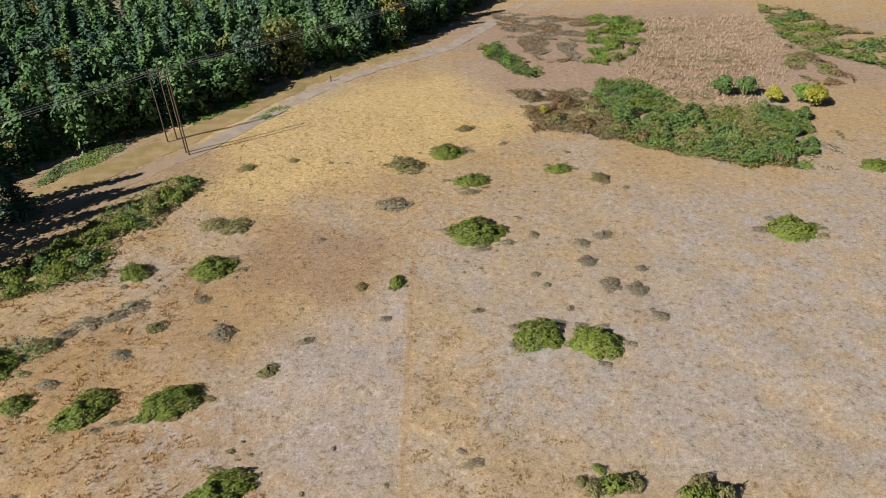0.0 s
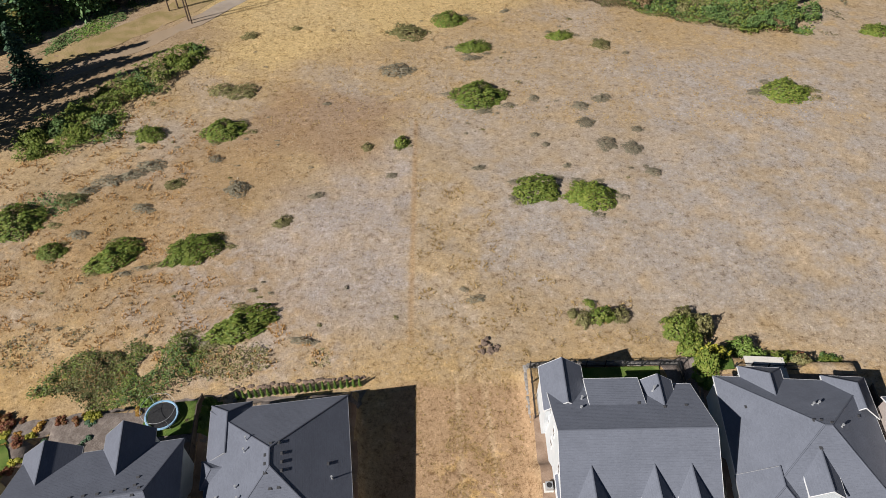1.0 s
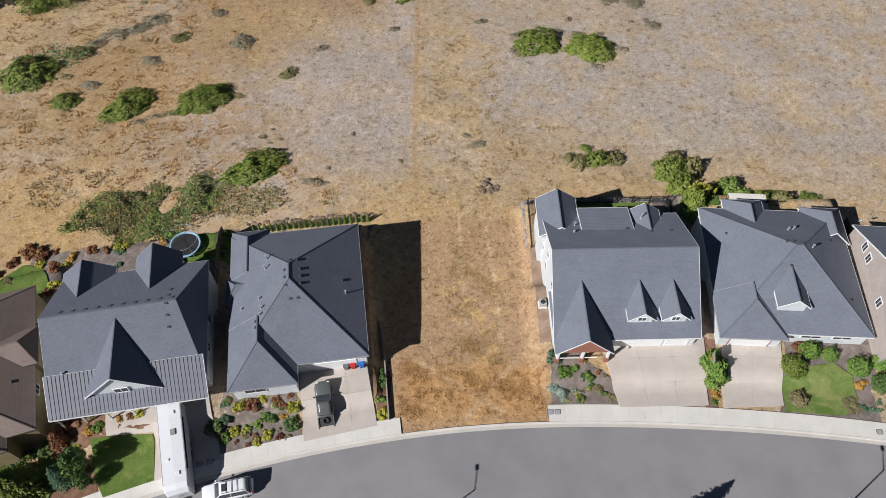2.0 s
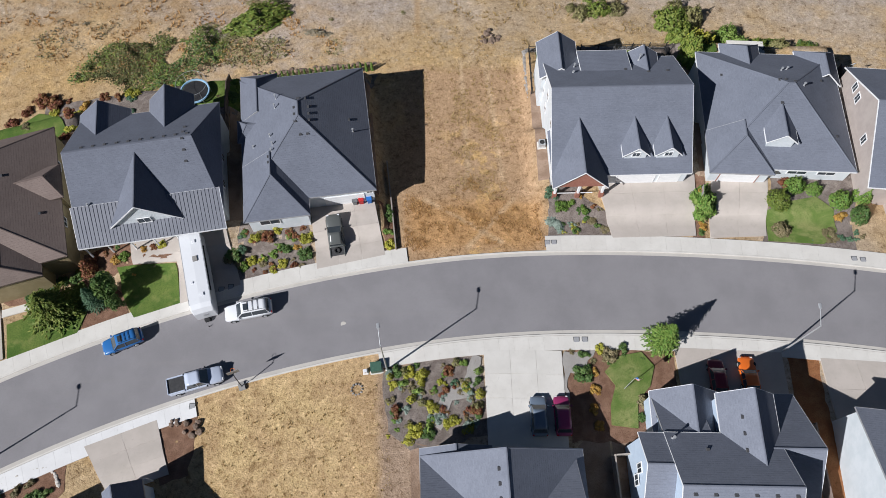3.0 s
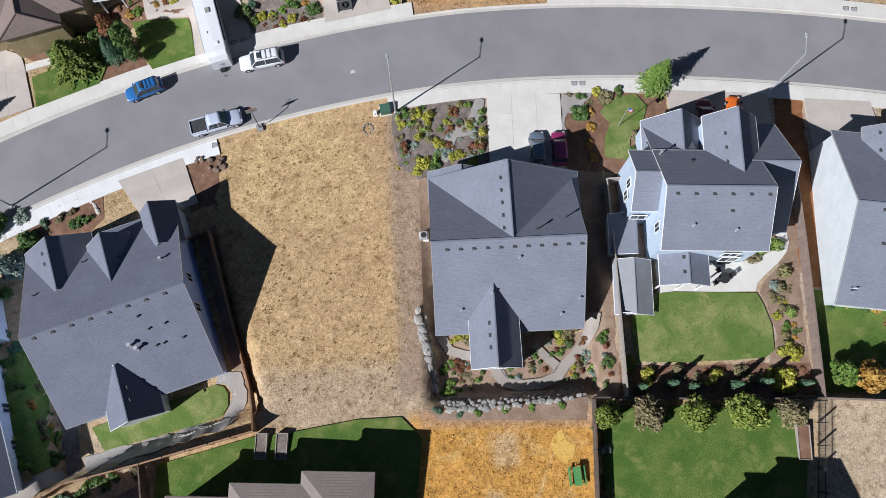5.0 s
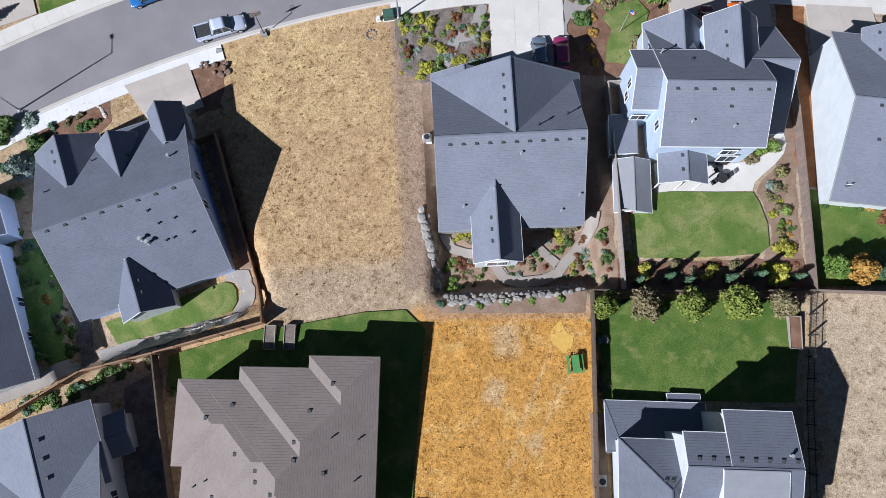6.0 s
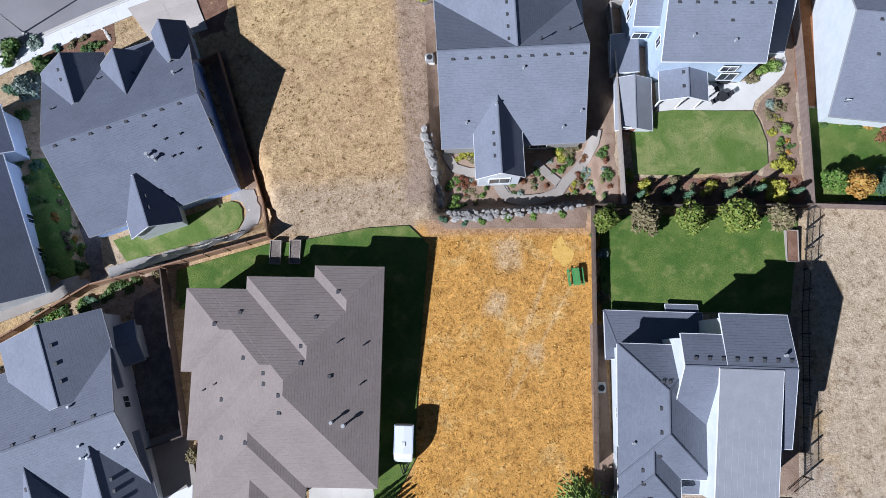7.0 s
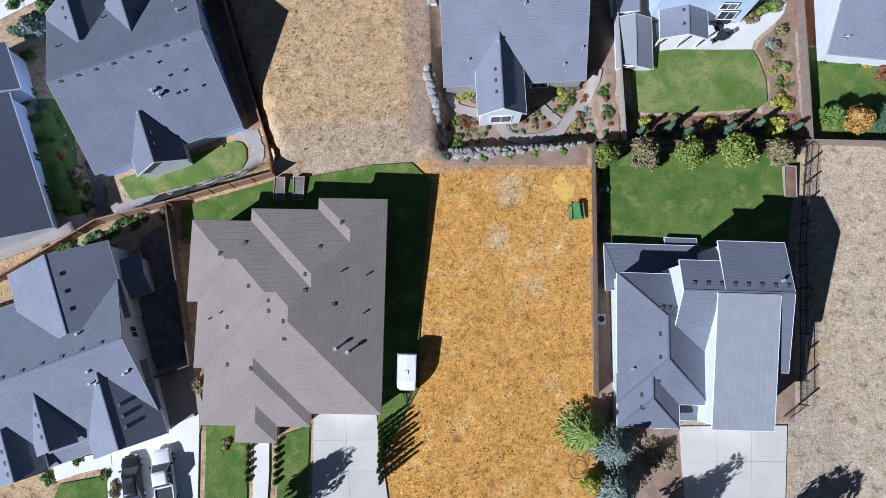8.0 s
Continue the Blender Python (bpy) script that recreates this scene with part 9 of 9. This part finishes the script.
for x, y, r, m in ((-79, 96, 3.4, L_BRAMBLE), (-75.5, 99.5, 3.6, L_GREEN_S), (-70.5, 97, 3.6, L_BRAMBLE), (-73, 104.5, 3.4, L_BRAMBLE), (-67, 101, 3.4, L_GREEN_S), (-68.5, 109, 3.2, L_OLIVE_S), (-70.5, 112, 2.4, L_BRAMBLE), (-64, 113.5, 3.4, L_BRAMBLE), (-65.5, 119, 2.6, L_GREEN_S), (-61, 119.5, 3.2, L_OLIVE_S), (-60.5, 126, 2.8, L_BRAMBLE), (-56.8, 125, 2.8, L_BRAMBLE), (-56.6, 130.6, 2.8, L_GREEN_S), (-76, 91.5, 3.0, L_BRAMBLE),
                   (66, 150, 4.6, L_GREEN_S), (75, 158, 5.0, L_GREEN_S), (84, 150, 4.2, L_GREEN_S), (90, 168, 5.0, L_GREEN_S), (78, 170, 4.6, L_BRAMBLE), (62, 165, 5.2, L_GREEN_S), (56, 178, 5.0, L_BRAMBLE), (54, 190, 4.4, L_GREEN_S), (68, 171, 4.4, L_GREEN_S), (60, 151, 3.6, L_OLIVE_S), (71, 144, 3.4, L_OLIVE_S), (80, 142.5, 3.4, L_RUSSET), (51, 155, 3.6, L_RUSSET), (46, 160, 3.6, L_OLIVE_S),
                   (38, 164, 4.2, L_RUSSET), (30, 166, 4.0, L_OLIVE_S), (34, 178, 4.4, L_RUSSET), (26, 183, 3.6, L_DRY), (42, 175, 4.0, L_OLIVE_S), (48, 170, 3.4, L_BRAMBLE), (16, 228, 3.4, L_BRIGHT), (22, 218, 3.4, L_BRIGHT), (28, 206, 3.0, L_GREEN_S), (19, 236, 3.0, L_GREEN_S), (64, 262, 5.0, L_BRAMBLE), (70, 276, 5.0, L_BRIGHT), (62, 240, 4.4, L_BRAMBLE), (57, 222, 3.6, L_OLIVE_S), (148, 286, 6, L_GREEN_S), (144, 260, 6, L_BRAMBLE), (150, 236, 6, L_GREEN_S), (134, 236, 5, L_OLIVE_S)):
    mound("bramble", m, x, y, r, r * 0.85, 0.42 * r + 0.9, "hump of tangled bramble within a thicket", "bramble", "humps of the thickets", 1000, 0.08, 0.45, x * 37 % 180)
for x, y, r, m in ((81, 186.5, 4.6, L_GREEN_S), (88, 186.5, 4.4, L_GREEN_S), (94, 181, 3.6, L_YELLOW), (104, 178, 4.8, L_YELLOW), (102, 182, 4.2, L_LIME), (28.0, 173, 1.8, L_YELLOW), (49.4, 167, 2.6, L_GREEN_S), (90, 157, 2.8, L_GREEN_S), (97, 168, 2.8, L_GREEN_S), (86, 151.5, 2.2, L_BRAMBLE)):
    tree(broad_mesh(1 + int(x) % 3, m, 1800, 0.085, 30), x, y, r, r * 1.35, "round-crowned small tree in dry grassland", "trees in the field")
small = random.Random(77)
for i in range(150):   # scattered small weeds
    x, y = small.uniform(-62, 48), small.uniform(47, 150)
    if noise.noise((x * 0.03, y * 0.03, 9)) < (0.1 if x > 0 else -0.1):
        continue
    mound("weed", L_GREY if i % 3 else L_OLIVE_S, x, y, small.uniform(0.35, 0.9), small.uniform(0.25, 0.6), small.uniform(0.2, 0.45), "small half-dry weed in the grassland", "weed", "weeds in the field", 70, 0.2, 0.5)


def wood_crown(seed, mat, aspect, n_leaves, size, n_clumps=44):
    """A tall uneven crown of many clumps on a limbed trunk; unit radius, aspect high."""
    key = ("wood", seed, mat.name, n_leaves)
    if key not in SHRUBS:
        rng = random.Random(seed)
        cl = []
        for i in range(n_clumps):
            z = rng.uniform(0.1, 0.95)
            w = math.sin(math.pi * min(1, z * 0.75 + 0.2)) ** 0.7
            a, r = rng.uniform(0, 6.283), w * math.sqrt(rng.uniform(0.05, 1)) * 0.85
            cl.append((r * math.cos(a), r * math.sin(a), z * aspect, rng.uniform(0.2, 0.36)))
        vs, fs = foliage(rng, cl, n_leaves, size, 1, 1, 1)
        b1 = limb_mesh(rng, aspect * 0.9, 0.06, 7, 0.6)
        me1 = bpy.data.meshes.new("trunk")
        b1.to_mesh(me1)
        b1.free()
        me1.materials.append(M_TRUNK)
        SHRUBS[key] = (me1, mesh_of("crown", vs, fs, mat))
    return SHRUBS[key]


def fir_crown(seed, mat, aspect, n_leaves, size):
    """A spire of layered boughs, in metres of its own radius."""
    key = ("fir", seed, mat.name, n_leaves)
    if key not in SHRUBS:
        rng = random.Random(seed)
        vs, fs, n_b = [], [], n_leaves // 9
        for i in range(n_b):
            s = ((i + rng.random()) / n_b) ** 1.25
            r, a = (1 - s) ** 0.85 * rng.uniform(0.6, 1.1) + 0.05, i * 2.39996 + rng.uniform(-0.4, 0.4)
            d = Vector((math.cos(a), math.sin(a), 0))
            sd = Vector((-d.y, d.x, 0))
            for k in range(9):
                u = (k + rng.random()) / 9
                p = d * r * u + sd * rng.gauss(0, 0.09) * r + Vector((0, 0, aspect * (0.06 + 0.94 * s) - 0.28 * r * u * u + rng.gauss(0, 0.02)))
                nrm = (Vector((0, 0, 1)) + d * 0.3 + Vector((rng.gauss(0, 0.35), rng.gauss(0, 0.35), 0))).normalized()
                b = nrm.cross(d + sd * rng.gauss(0, 0.5)).normalized()
                t = b.cross(nrm)
                w, o = size * rng.uniform(0.6, 1.4), len(vs)
                vs += [p - t * w, p + b * w * 0.5, p + t * w, p - b * w * 0.5]
                fs.append((o, o + 1, o + 2, o + 3))
        bm = bmesh.new()
        add_tube(bm, (0, 0, -0.1), (0, 0, aspect * 0.97), 0.05, 0.008, 7)
        me1 = bpy.data.meshes.new("trunk")
        bm.to_mesh(me1)
        bm.free()
        me1.materials.append(M_TRUNK)
        SHRUBS[key] = (me1, mesh_of("crown", vs, fs, mat))
    return SHRUBS[key]


FW = "trees of the wood"
L_FIR = leaf("wood_fir_needle", (0.06, 0.125, 0.07), (0.095, 0.175, 0.10), (0.15, 0.24, 0.14))
L_WOOD = leaf("woodland_leaf", (0.075, 0.165, 0.055), (0.125, 0.225, 0.08), (0.19, 0.29, 0.12))
L_OLIVE = leaf("olive_leaf", (0.14, 0.175, 0.05), (0.20, 0.225, 0.065), (0.27, 0.28, 0.10))
L_OCHRE = leaf("autumn_leaf", (0.24, 0.21, 0.05), (0.31, 0.25, 0.07), (0.22, 0.22, 0.07))
EDGE = [(-122, 105), (-104, 128), (-95, 139), (-84, 151), (-66, 171), (-55, 188), (-42, 212), (-18, 231), (-3, 262), (17, 312), (24, 350)]
wood = random.Random(11)
con = [fir_crown(k, m, 3.2, 1500, 0.11) for k, m in ((11, L_FIR), (12, L_FIR), (13, L_WOOD), (14, L_FIR))]
bro = [wood_crown(k, m, 2.0, 1700, 0.085) for k, m in ((21, L_WOOD), (22, L_OLIVE), (23, L_FIR), (24, L_WOOD), (25, L_OCHRE), (28, L_WOOD))]
far_kinds = [fir_crown(k, L_FIR, 3.4, 180, 0.3) for k in (15, 16)] + [wood_crown(k, L_FIR, 2.0, 160, 0.26, 20) for k in (26, 27)]
far_v, far_f = [], []
for depth in range(16):
    off = 6 + depth * 8.4
    for (ax, ay), (bx, by) in zip(EDGE, EDGE[1:]):
        d = math.hypot(bx - ax, by - ay)
        n_ = max(1, round(d / (7.6 if depth < 4 else 9.0)))
        for i in range(n_):
            s = (i + wood.random()) / n_
            x = ax + (bx - ax) * s - (by - ay) / d * (off + wood.uniform(-3.0, 3.0))
            y = ay + (by - ay) * s + (bx - ax) / d * (off + wood.uniform(-3.0, 3.0))
            if y > 430 or x < -290:
                continue
            fir = wood.random() < (0.28 if depth < 2 else 0.6)
            if y < 320 and x > -92 - 0.54 * (y - 105):
                if fir:
                    r = wood.uniform(5.0, 7.2)
                    tree(con[wood.randrange(4)], x, y, r, r * wood.uniform(0.85, 1.15), "tall dark green conifer in the wood", FW)
                else:
                    r = wood.uniform(5.4, 8.2)
                    tree(bro[wood.choice((0, 0, 5, 1, 2, 2, 3, 3, 5, 0, 3, 4))], x, y, r, r * wood.uniform(0.8, 1.25), "broadleaved tree in the wood's edge", FW)
            else:
                me = far_kinds[wood.randrange(2) + (0 if fir else 2)][1]
                co, z, r = np.empty(len(me.vertices) * 3), ground(x, y), wood.uniform(4.6, 6.4)
                me.vertices.foreach_get("co", co)
                co = co.reshape(-1, 3) * r + (x, y, z)
                q = len(far_v)
                far_v.extend(map(tuple, co))
                far_f.extend((q + 4 * k, q + 4 * k + 1, q + 4 * k + 2, q + 4 * k + 3) for k in range(len(co) // 4))
tagged(raw("far_wood", far_v, far_f, L_FIR), "dense dark green woodland beyond the track", "woodland", "", "stuff")
for (ax, ay), (bx, by) in zip(EDGE[1:], EDGE[2:]):   # low growth along the wood's edge
    d = math.hypot(bx - ax, by - ay)
    for i in range(max(1, round(d / 4.2))):
        s, o_ = (i + wood.random()) / max(1, round(d / 4.2)), wood.uniform(-1.0, 4.5)
        r = wood.uniform(1.8, 3.8)
        mound("undergrowth", wood.choice((L_MID, L_BRAMBLE, L_BRIGHT, L_WOOD)), ax + (bx - ax) * s - (by - ay) / d * o_, ay + (by - ay) * s + (bx - ax) / d * o_, r, r * 0.8, r * wood.uniform(0.5, 0.9), "leafy undergrowth along the wood's edge", "shrub", "undergrowth of the wood", 700, 0.085, 0.4)
for x, y, r, hh in ((-87.5, 117, 4.6, 0.95), (-99, 106, 6.2, 1.55), (-97, 101, 5.8, 1.5), (-93, 96, 5.2, 1.45), (-90, 91, 4.8, 1.4), (-103, 112, 6.0, 1.5)):
    tree(con[1], x, y, r, r * hh, "tall dark green conifer beside the track", FW)


# power poles and lines
def power_pole(x, y, h_, rot):
    v = thing("power_pole", x, y, ground(x, y), rot, "tall dark timber power pole beside the track", "power pole", "power poles")
    part("pole", tube((0, 0, -0.5), (0, 0, h_), 0.2, 0.13, 10), M_TRUNK, v)
    part("cross_arm", soft_box(-1.8, 1.8, -0.07, 0.07, h_ - 1.3, h_ - 1.1, 0.01), M_WOOD_G, v)
    for k in (-1.6, -0.6, 0.6, 1.6):
        part("insulator", tube((k, 0, h_ - 1.1), (k, 0, h_ - 0.85), 0.06, 0.05, 8), M_GUTTER, v)


POLES = [(-67.3, 155, 20.0), (-69.0, 153.2, 20.0), (-61.3, 145.6, 22.0), (-62.4, 146.8, 22.0)]
for x, y, hh in POLES:
    power_pole(x, y, hh, 40)
v = thing("marker_post", -34.1, 199, ground(-34.1, 199), 40, "short dark timber marker post beside the track", "post")
part("post", soft_box(-0.16, 0.16, -0.16, 0.16, -0.3, 1.9, 0.03), M_TRUNK, v)
part("cap", soft_box(-0.2, 0.2, -0.2, 0.2, 1.9, 1.98, 0.02), M_WOOD_D, v)
for k in (-1.6, 0.0, 1.6):
    bm = bmesh.new()
    prev = None
    for i in range(41):
        s = i / 40 * 2 - 1
        x, y = -67.3 + 130 * s + k * 0.4, 155 + 112 * s - k * 0.6
        z = ground(-67.3, 155) + 18.9 - 5.5 * (abs(s) - s * s) + (2 if s < 0 else -4) * abs(s)
        if prev:
            add_tube(bm, prev, (x, y, z), 0.028, 0.028, 4, False)
        prev = (x, y, z)
    tagged(link("power_line", bm, M_GUTTER), "thin dark overhead power line", "power line", "power lines")


# tall growth behind the fences
RANK = "tall yellow-green shrub beyond a garden fence"
for x, y, rx, ry, h_, m in ((33.0, 48.4, 3.0, 2.6, 3.0, L_BRAMBLE), (36.0, 48.8, 2.6, 2.4, 2.8, L_OLIVE_S), (34.6, 50.6, 2.4, 2.0, 2.2, L_OLIVE_S), (33.8, 44.6, 2.2, 2.4, 3.2, L_BRAMBLE), (36.0, 42.8, 2.1, 2.4, 3.4, L_YELLOW), (34.4, 40.8, 1.9, 2.0, 3.2, L_BRAMBLE),
                            (40.6, 44.6, 2.4, 2.0, 2.4, L_LIME), (42.4, 43.4, 1.6, 1.5, 1.8, L_LIME), (44.6, 41.9, 1.6, 1.2, 1.2, L_BRAMBLE), (47.4, 41.6, 1.7, 1.2, 1.1, L_OLIVE_S)):
    mound("rank_shrub", m, x, y, rx, ry, h_, RANK, "shrub", "shrubs beyond the fences", 1500, 0.075, 0.4, x * 53 % 180)
for x, y, rx, ry, h_ in ((20.0, 50.0, 2.0, 1.6, 1.5), (22.6, 50.8, 2.4, 1.9, 1.9), (25.4, 51.4, 1.9, 1.5, 1.3), (18.6, 51.6, 1.1, 0.9, 1.0), (21.2, 53.4, 1.3, 0.8, 0.9)):
    mound("rank_shrub", L_OLIVE_S if x < 21 or x > 25 else L_BRAMBLE, x, y, rx, ry, h_, "olive-green straggling shrub in dry grass", "shrub", "shrubs beyond the fences", 800, 0.085, 0.6, x * 31 % 180)


# ---- dry grass, too many blades to count ----
def grass(name, poly, density, seed, h0, h1, mat, label, blades=5, width=0.035, bare=-0.12):
    xs, ys = [p[0] for p in poly], [p[1] for p in poly]
    rng = np.random.RandomState(seed)
    count = int((max(xs) - min(xs)) * (max(ys) - min(ys)) * density)
    px_, py_ = rng.uniform(min(xs), max(xs), count), rng.uniform(min(ys), max(ys), count)
    vs, fs = [], []
    for x, y in zip(px_, py_):
        if not inside(poly, x, y) or noise.noise((x * 0.35, y * 0.35, seed)) + 0.35 * noise.noise((x * 1.4, y * 1.4, 2)) < bare:
            continue
        z, hh = ground(x, y) - 0.02, rng.uniform(h0, h1)
        for a in rng.uniform(0, 6.283, blades):
            c, s, ln = math.cos(a), math.sin(a), rng.uniform(0.4, 1.0)
            o = len(vs)
            w = width * (0.7 + ln)
            vs += [(x - s * w, y + c * w, z), (x + s * w, y - c * w, z), (x + c * hh * ln, y + s * hh * ln, z + hh * (1.15 - 0.6 * ln))]
            fs.append((o, o + 1, o + 2))
    tagged(raw(name, vs, fs, mat), label, "grass", "", "stuff")


L_GOLD = leaf("golden_grass_blade", (0.60, 0.33, 0.075), (0.68, 0.42, 0.12), (0.36, 0.19, 0.05))
L_TAWNY = leaf("tawny_grass_blade", (0.50, 0.28, 0.10), (0.60, 0.38, 0.16), (0.36, 0.19, 0.07))
L_PALE = leaf("pale_grass_blade", (0.50, 0.40, 0.27), (0.56, 0.47, 0.35), (0.36, 0.26, 0.16))
grass("dry_grass", [(-5.0, -43.4), (11.6, -42.6), (10.8, -80), (-10.2, -80), (-10.0, -74.0), (-8.8, -70.8), (-6.4, -66.4), (-6.0, -60.6)], 18, 1, 0.06, 0.18, L_GOLD, "golden dry grass over the empty plot", 4, 0.026, -0.6)
grass("dry_grass", [(-29.4, -11), (-9.6, -6.6), (-7.6, -14), (-5.8, -33), (-8, -41), (-20.6, -41.6), (-27, -21)], 11, 2, 0.05, 0.15, L_STRAW, "straw-coloured dry grass over the empty plot", 4, 0.026, -0.6)
grass("dry_grass", [(-6.2, 8.6), (10.8, 9.8), (10.3, 15.0), (8.2, 14.6), (6.8, 18.6), (4.0, 16.4), (2.2, 20.4), (0.2, 15.6), (-2.5, 14.8), (-6.6, 17.5)], 26, 3, 0.15, 0.45, L_TAWNY, "tall tawny dry grass over the empty plot", 5, 0.02, 0.0)
grass("dry_grass", [(-0.5, 16), (6.5, 16), (7.0, 30), (4.0, 36), (0.0, 34)], 22, 13, 0.12, 0.35, L_STRAW, "tufts of golden dry grass on bare earth", 5, 0.02, 0.12)
grass("dry_grass", [(-6, 24), (10, 24), (9.6, 44), (-6, 44)], 2.4, 4, 0.15, 0.4, L_STRAW, "thin dry grass over bare earth")
grass("dry_grass", [(-72, 40), (72, 42), (80, 100), (-75, 100)], 2.2, 5, 0.08, 0.25, L_PALE, "pale dry grass across the field", 4, 0.05, -0.2)
grass("dry_grass", [(-78, 100), (85, 100), (70, 140), (20, 165), (-40, 178), (-60, 140)], 1.6, 6, 0.12, 0.32, L_STRAW, "dry grass on the field's rise", 4, 0.08, -0.25)
grass("dry_grass", [(-80, 40), (-10, 41), (-16, 46), (-34, 58), (-46, 74), (-40, 92), (-58, 112), (-84, 84)], 3.0, 21, 0.25, 0.55, L_TAWNY, "clumps of taller tawny grass across the field", 5, 0.055, 0.12)
grass("dry_grass", [(-4, 43), (10, 43.5), (32, 46), (30, 54), (12, 60), (6, 80), (-5, 84)], 3.0, 22, 0.2, 0.5, L_STRAW, "clumps of taller straw-coloured grass in the field", 5, 0.05, 0.14)
grass("dry_grass", [(-29.4, -11), (-9.6, -6.6), (-7.6, -14), (-5.8, -33), (-8, -41), (-20.6, -41.6), (-27, -21)], 0.9, 31, 0.12, 0.24, L_STRAW, "taller tufts standing in the plot's dry grass", 9, 0.05, -0.1)
grass("dry_grass", [(-4.6, -43.8), (11.2, -43.2), (10.4, -80), (-9.9, -80), (-9.7, -74.0), (-8.4, -70.8), (-6.0, -66.4), (-5.6, -60.6)], 0.9, 32, 0.14, 0.28, L_GOLD, "taller golden tufts standing in the empty plot", 9, 0.05, -0.1)
grass("dry_grass", [(36.5, -43), (58, -43), (58, -80), (31.5, -80), (33.5, -60)], 12, 7, 0.05, 0.14, L_PALE, "pale dry grass over an empty plot", 4, 0.022, -0.5)
M_STRAW_Y = plain("yellow_straw", (0.66, 0.40, 0.085), (0.76, 0.50, 0.14), 2.2, 0.9, 0, 0.04)
drape("straw_layer", rough(oval(9.3, -45.4, 1.0, 1.6, 12, 24), 0.5, 0.3), 0.035, M_STRAW_Y, "thin layer of bright yellow straw", "straw")
grass("straw_heap", oval(9.3, -45.4, 1.5, 2.2, 12), 70, 9, 0.04, 0.1, M_STRAW_Y, "loose bright yellow straw strewn round a layer", 4, 0.03, -0.3)
L_REED = leaf("dry_reed", (0.46, 0.35, 0.23), (0.54, 0.42, 0.29), (0.36, 0.25, 0.15))
grass("tall_reeds", [(80, 285), (134, 298), (124, 240), (106, 200), (88, 178), (68, 185), (57, 203), (70, 240)], 1.4, 8, 0.5, 1.6, L_REED, "tall pale tan dry stems", 3, 0.12, -0.08)
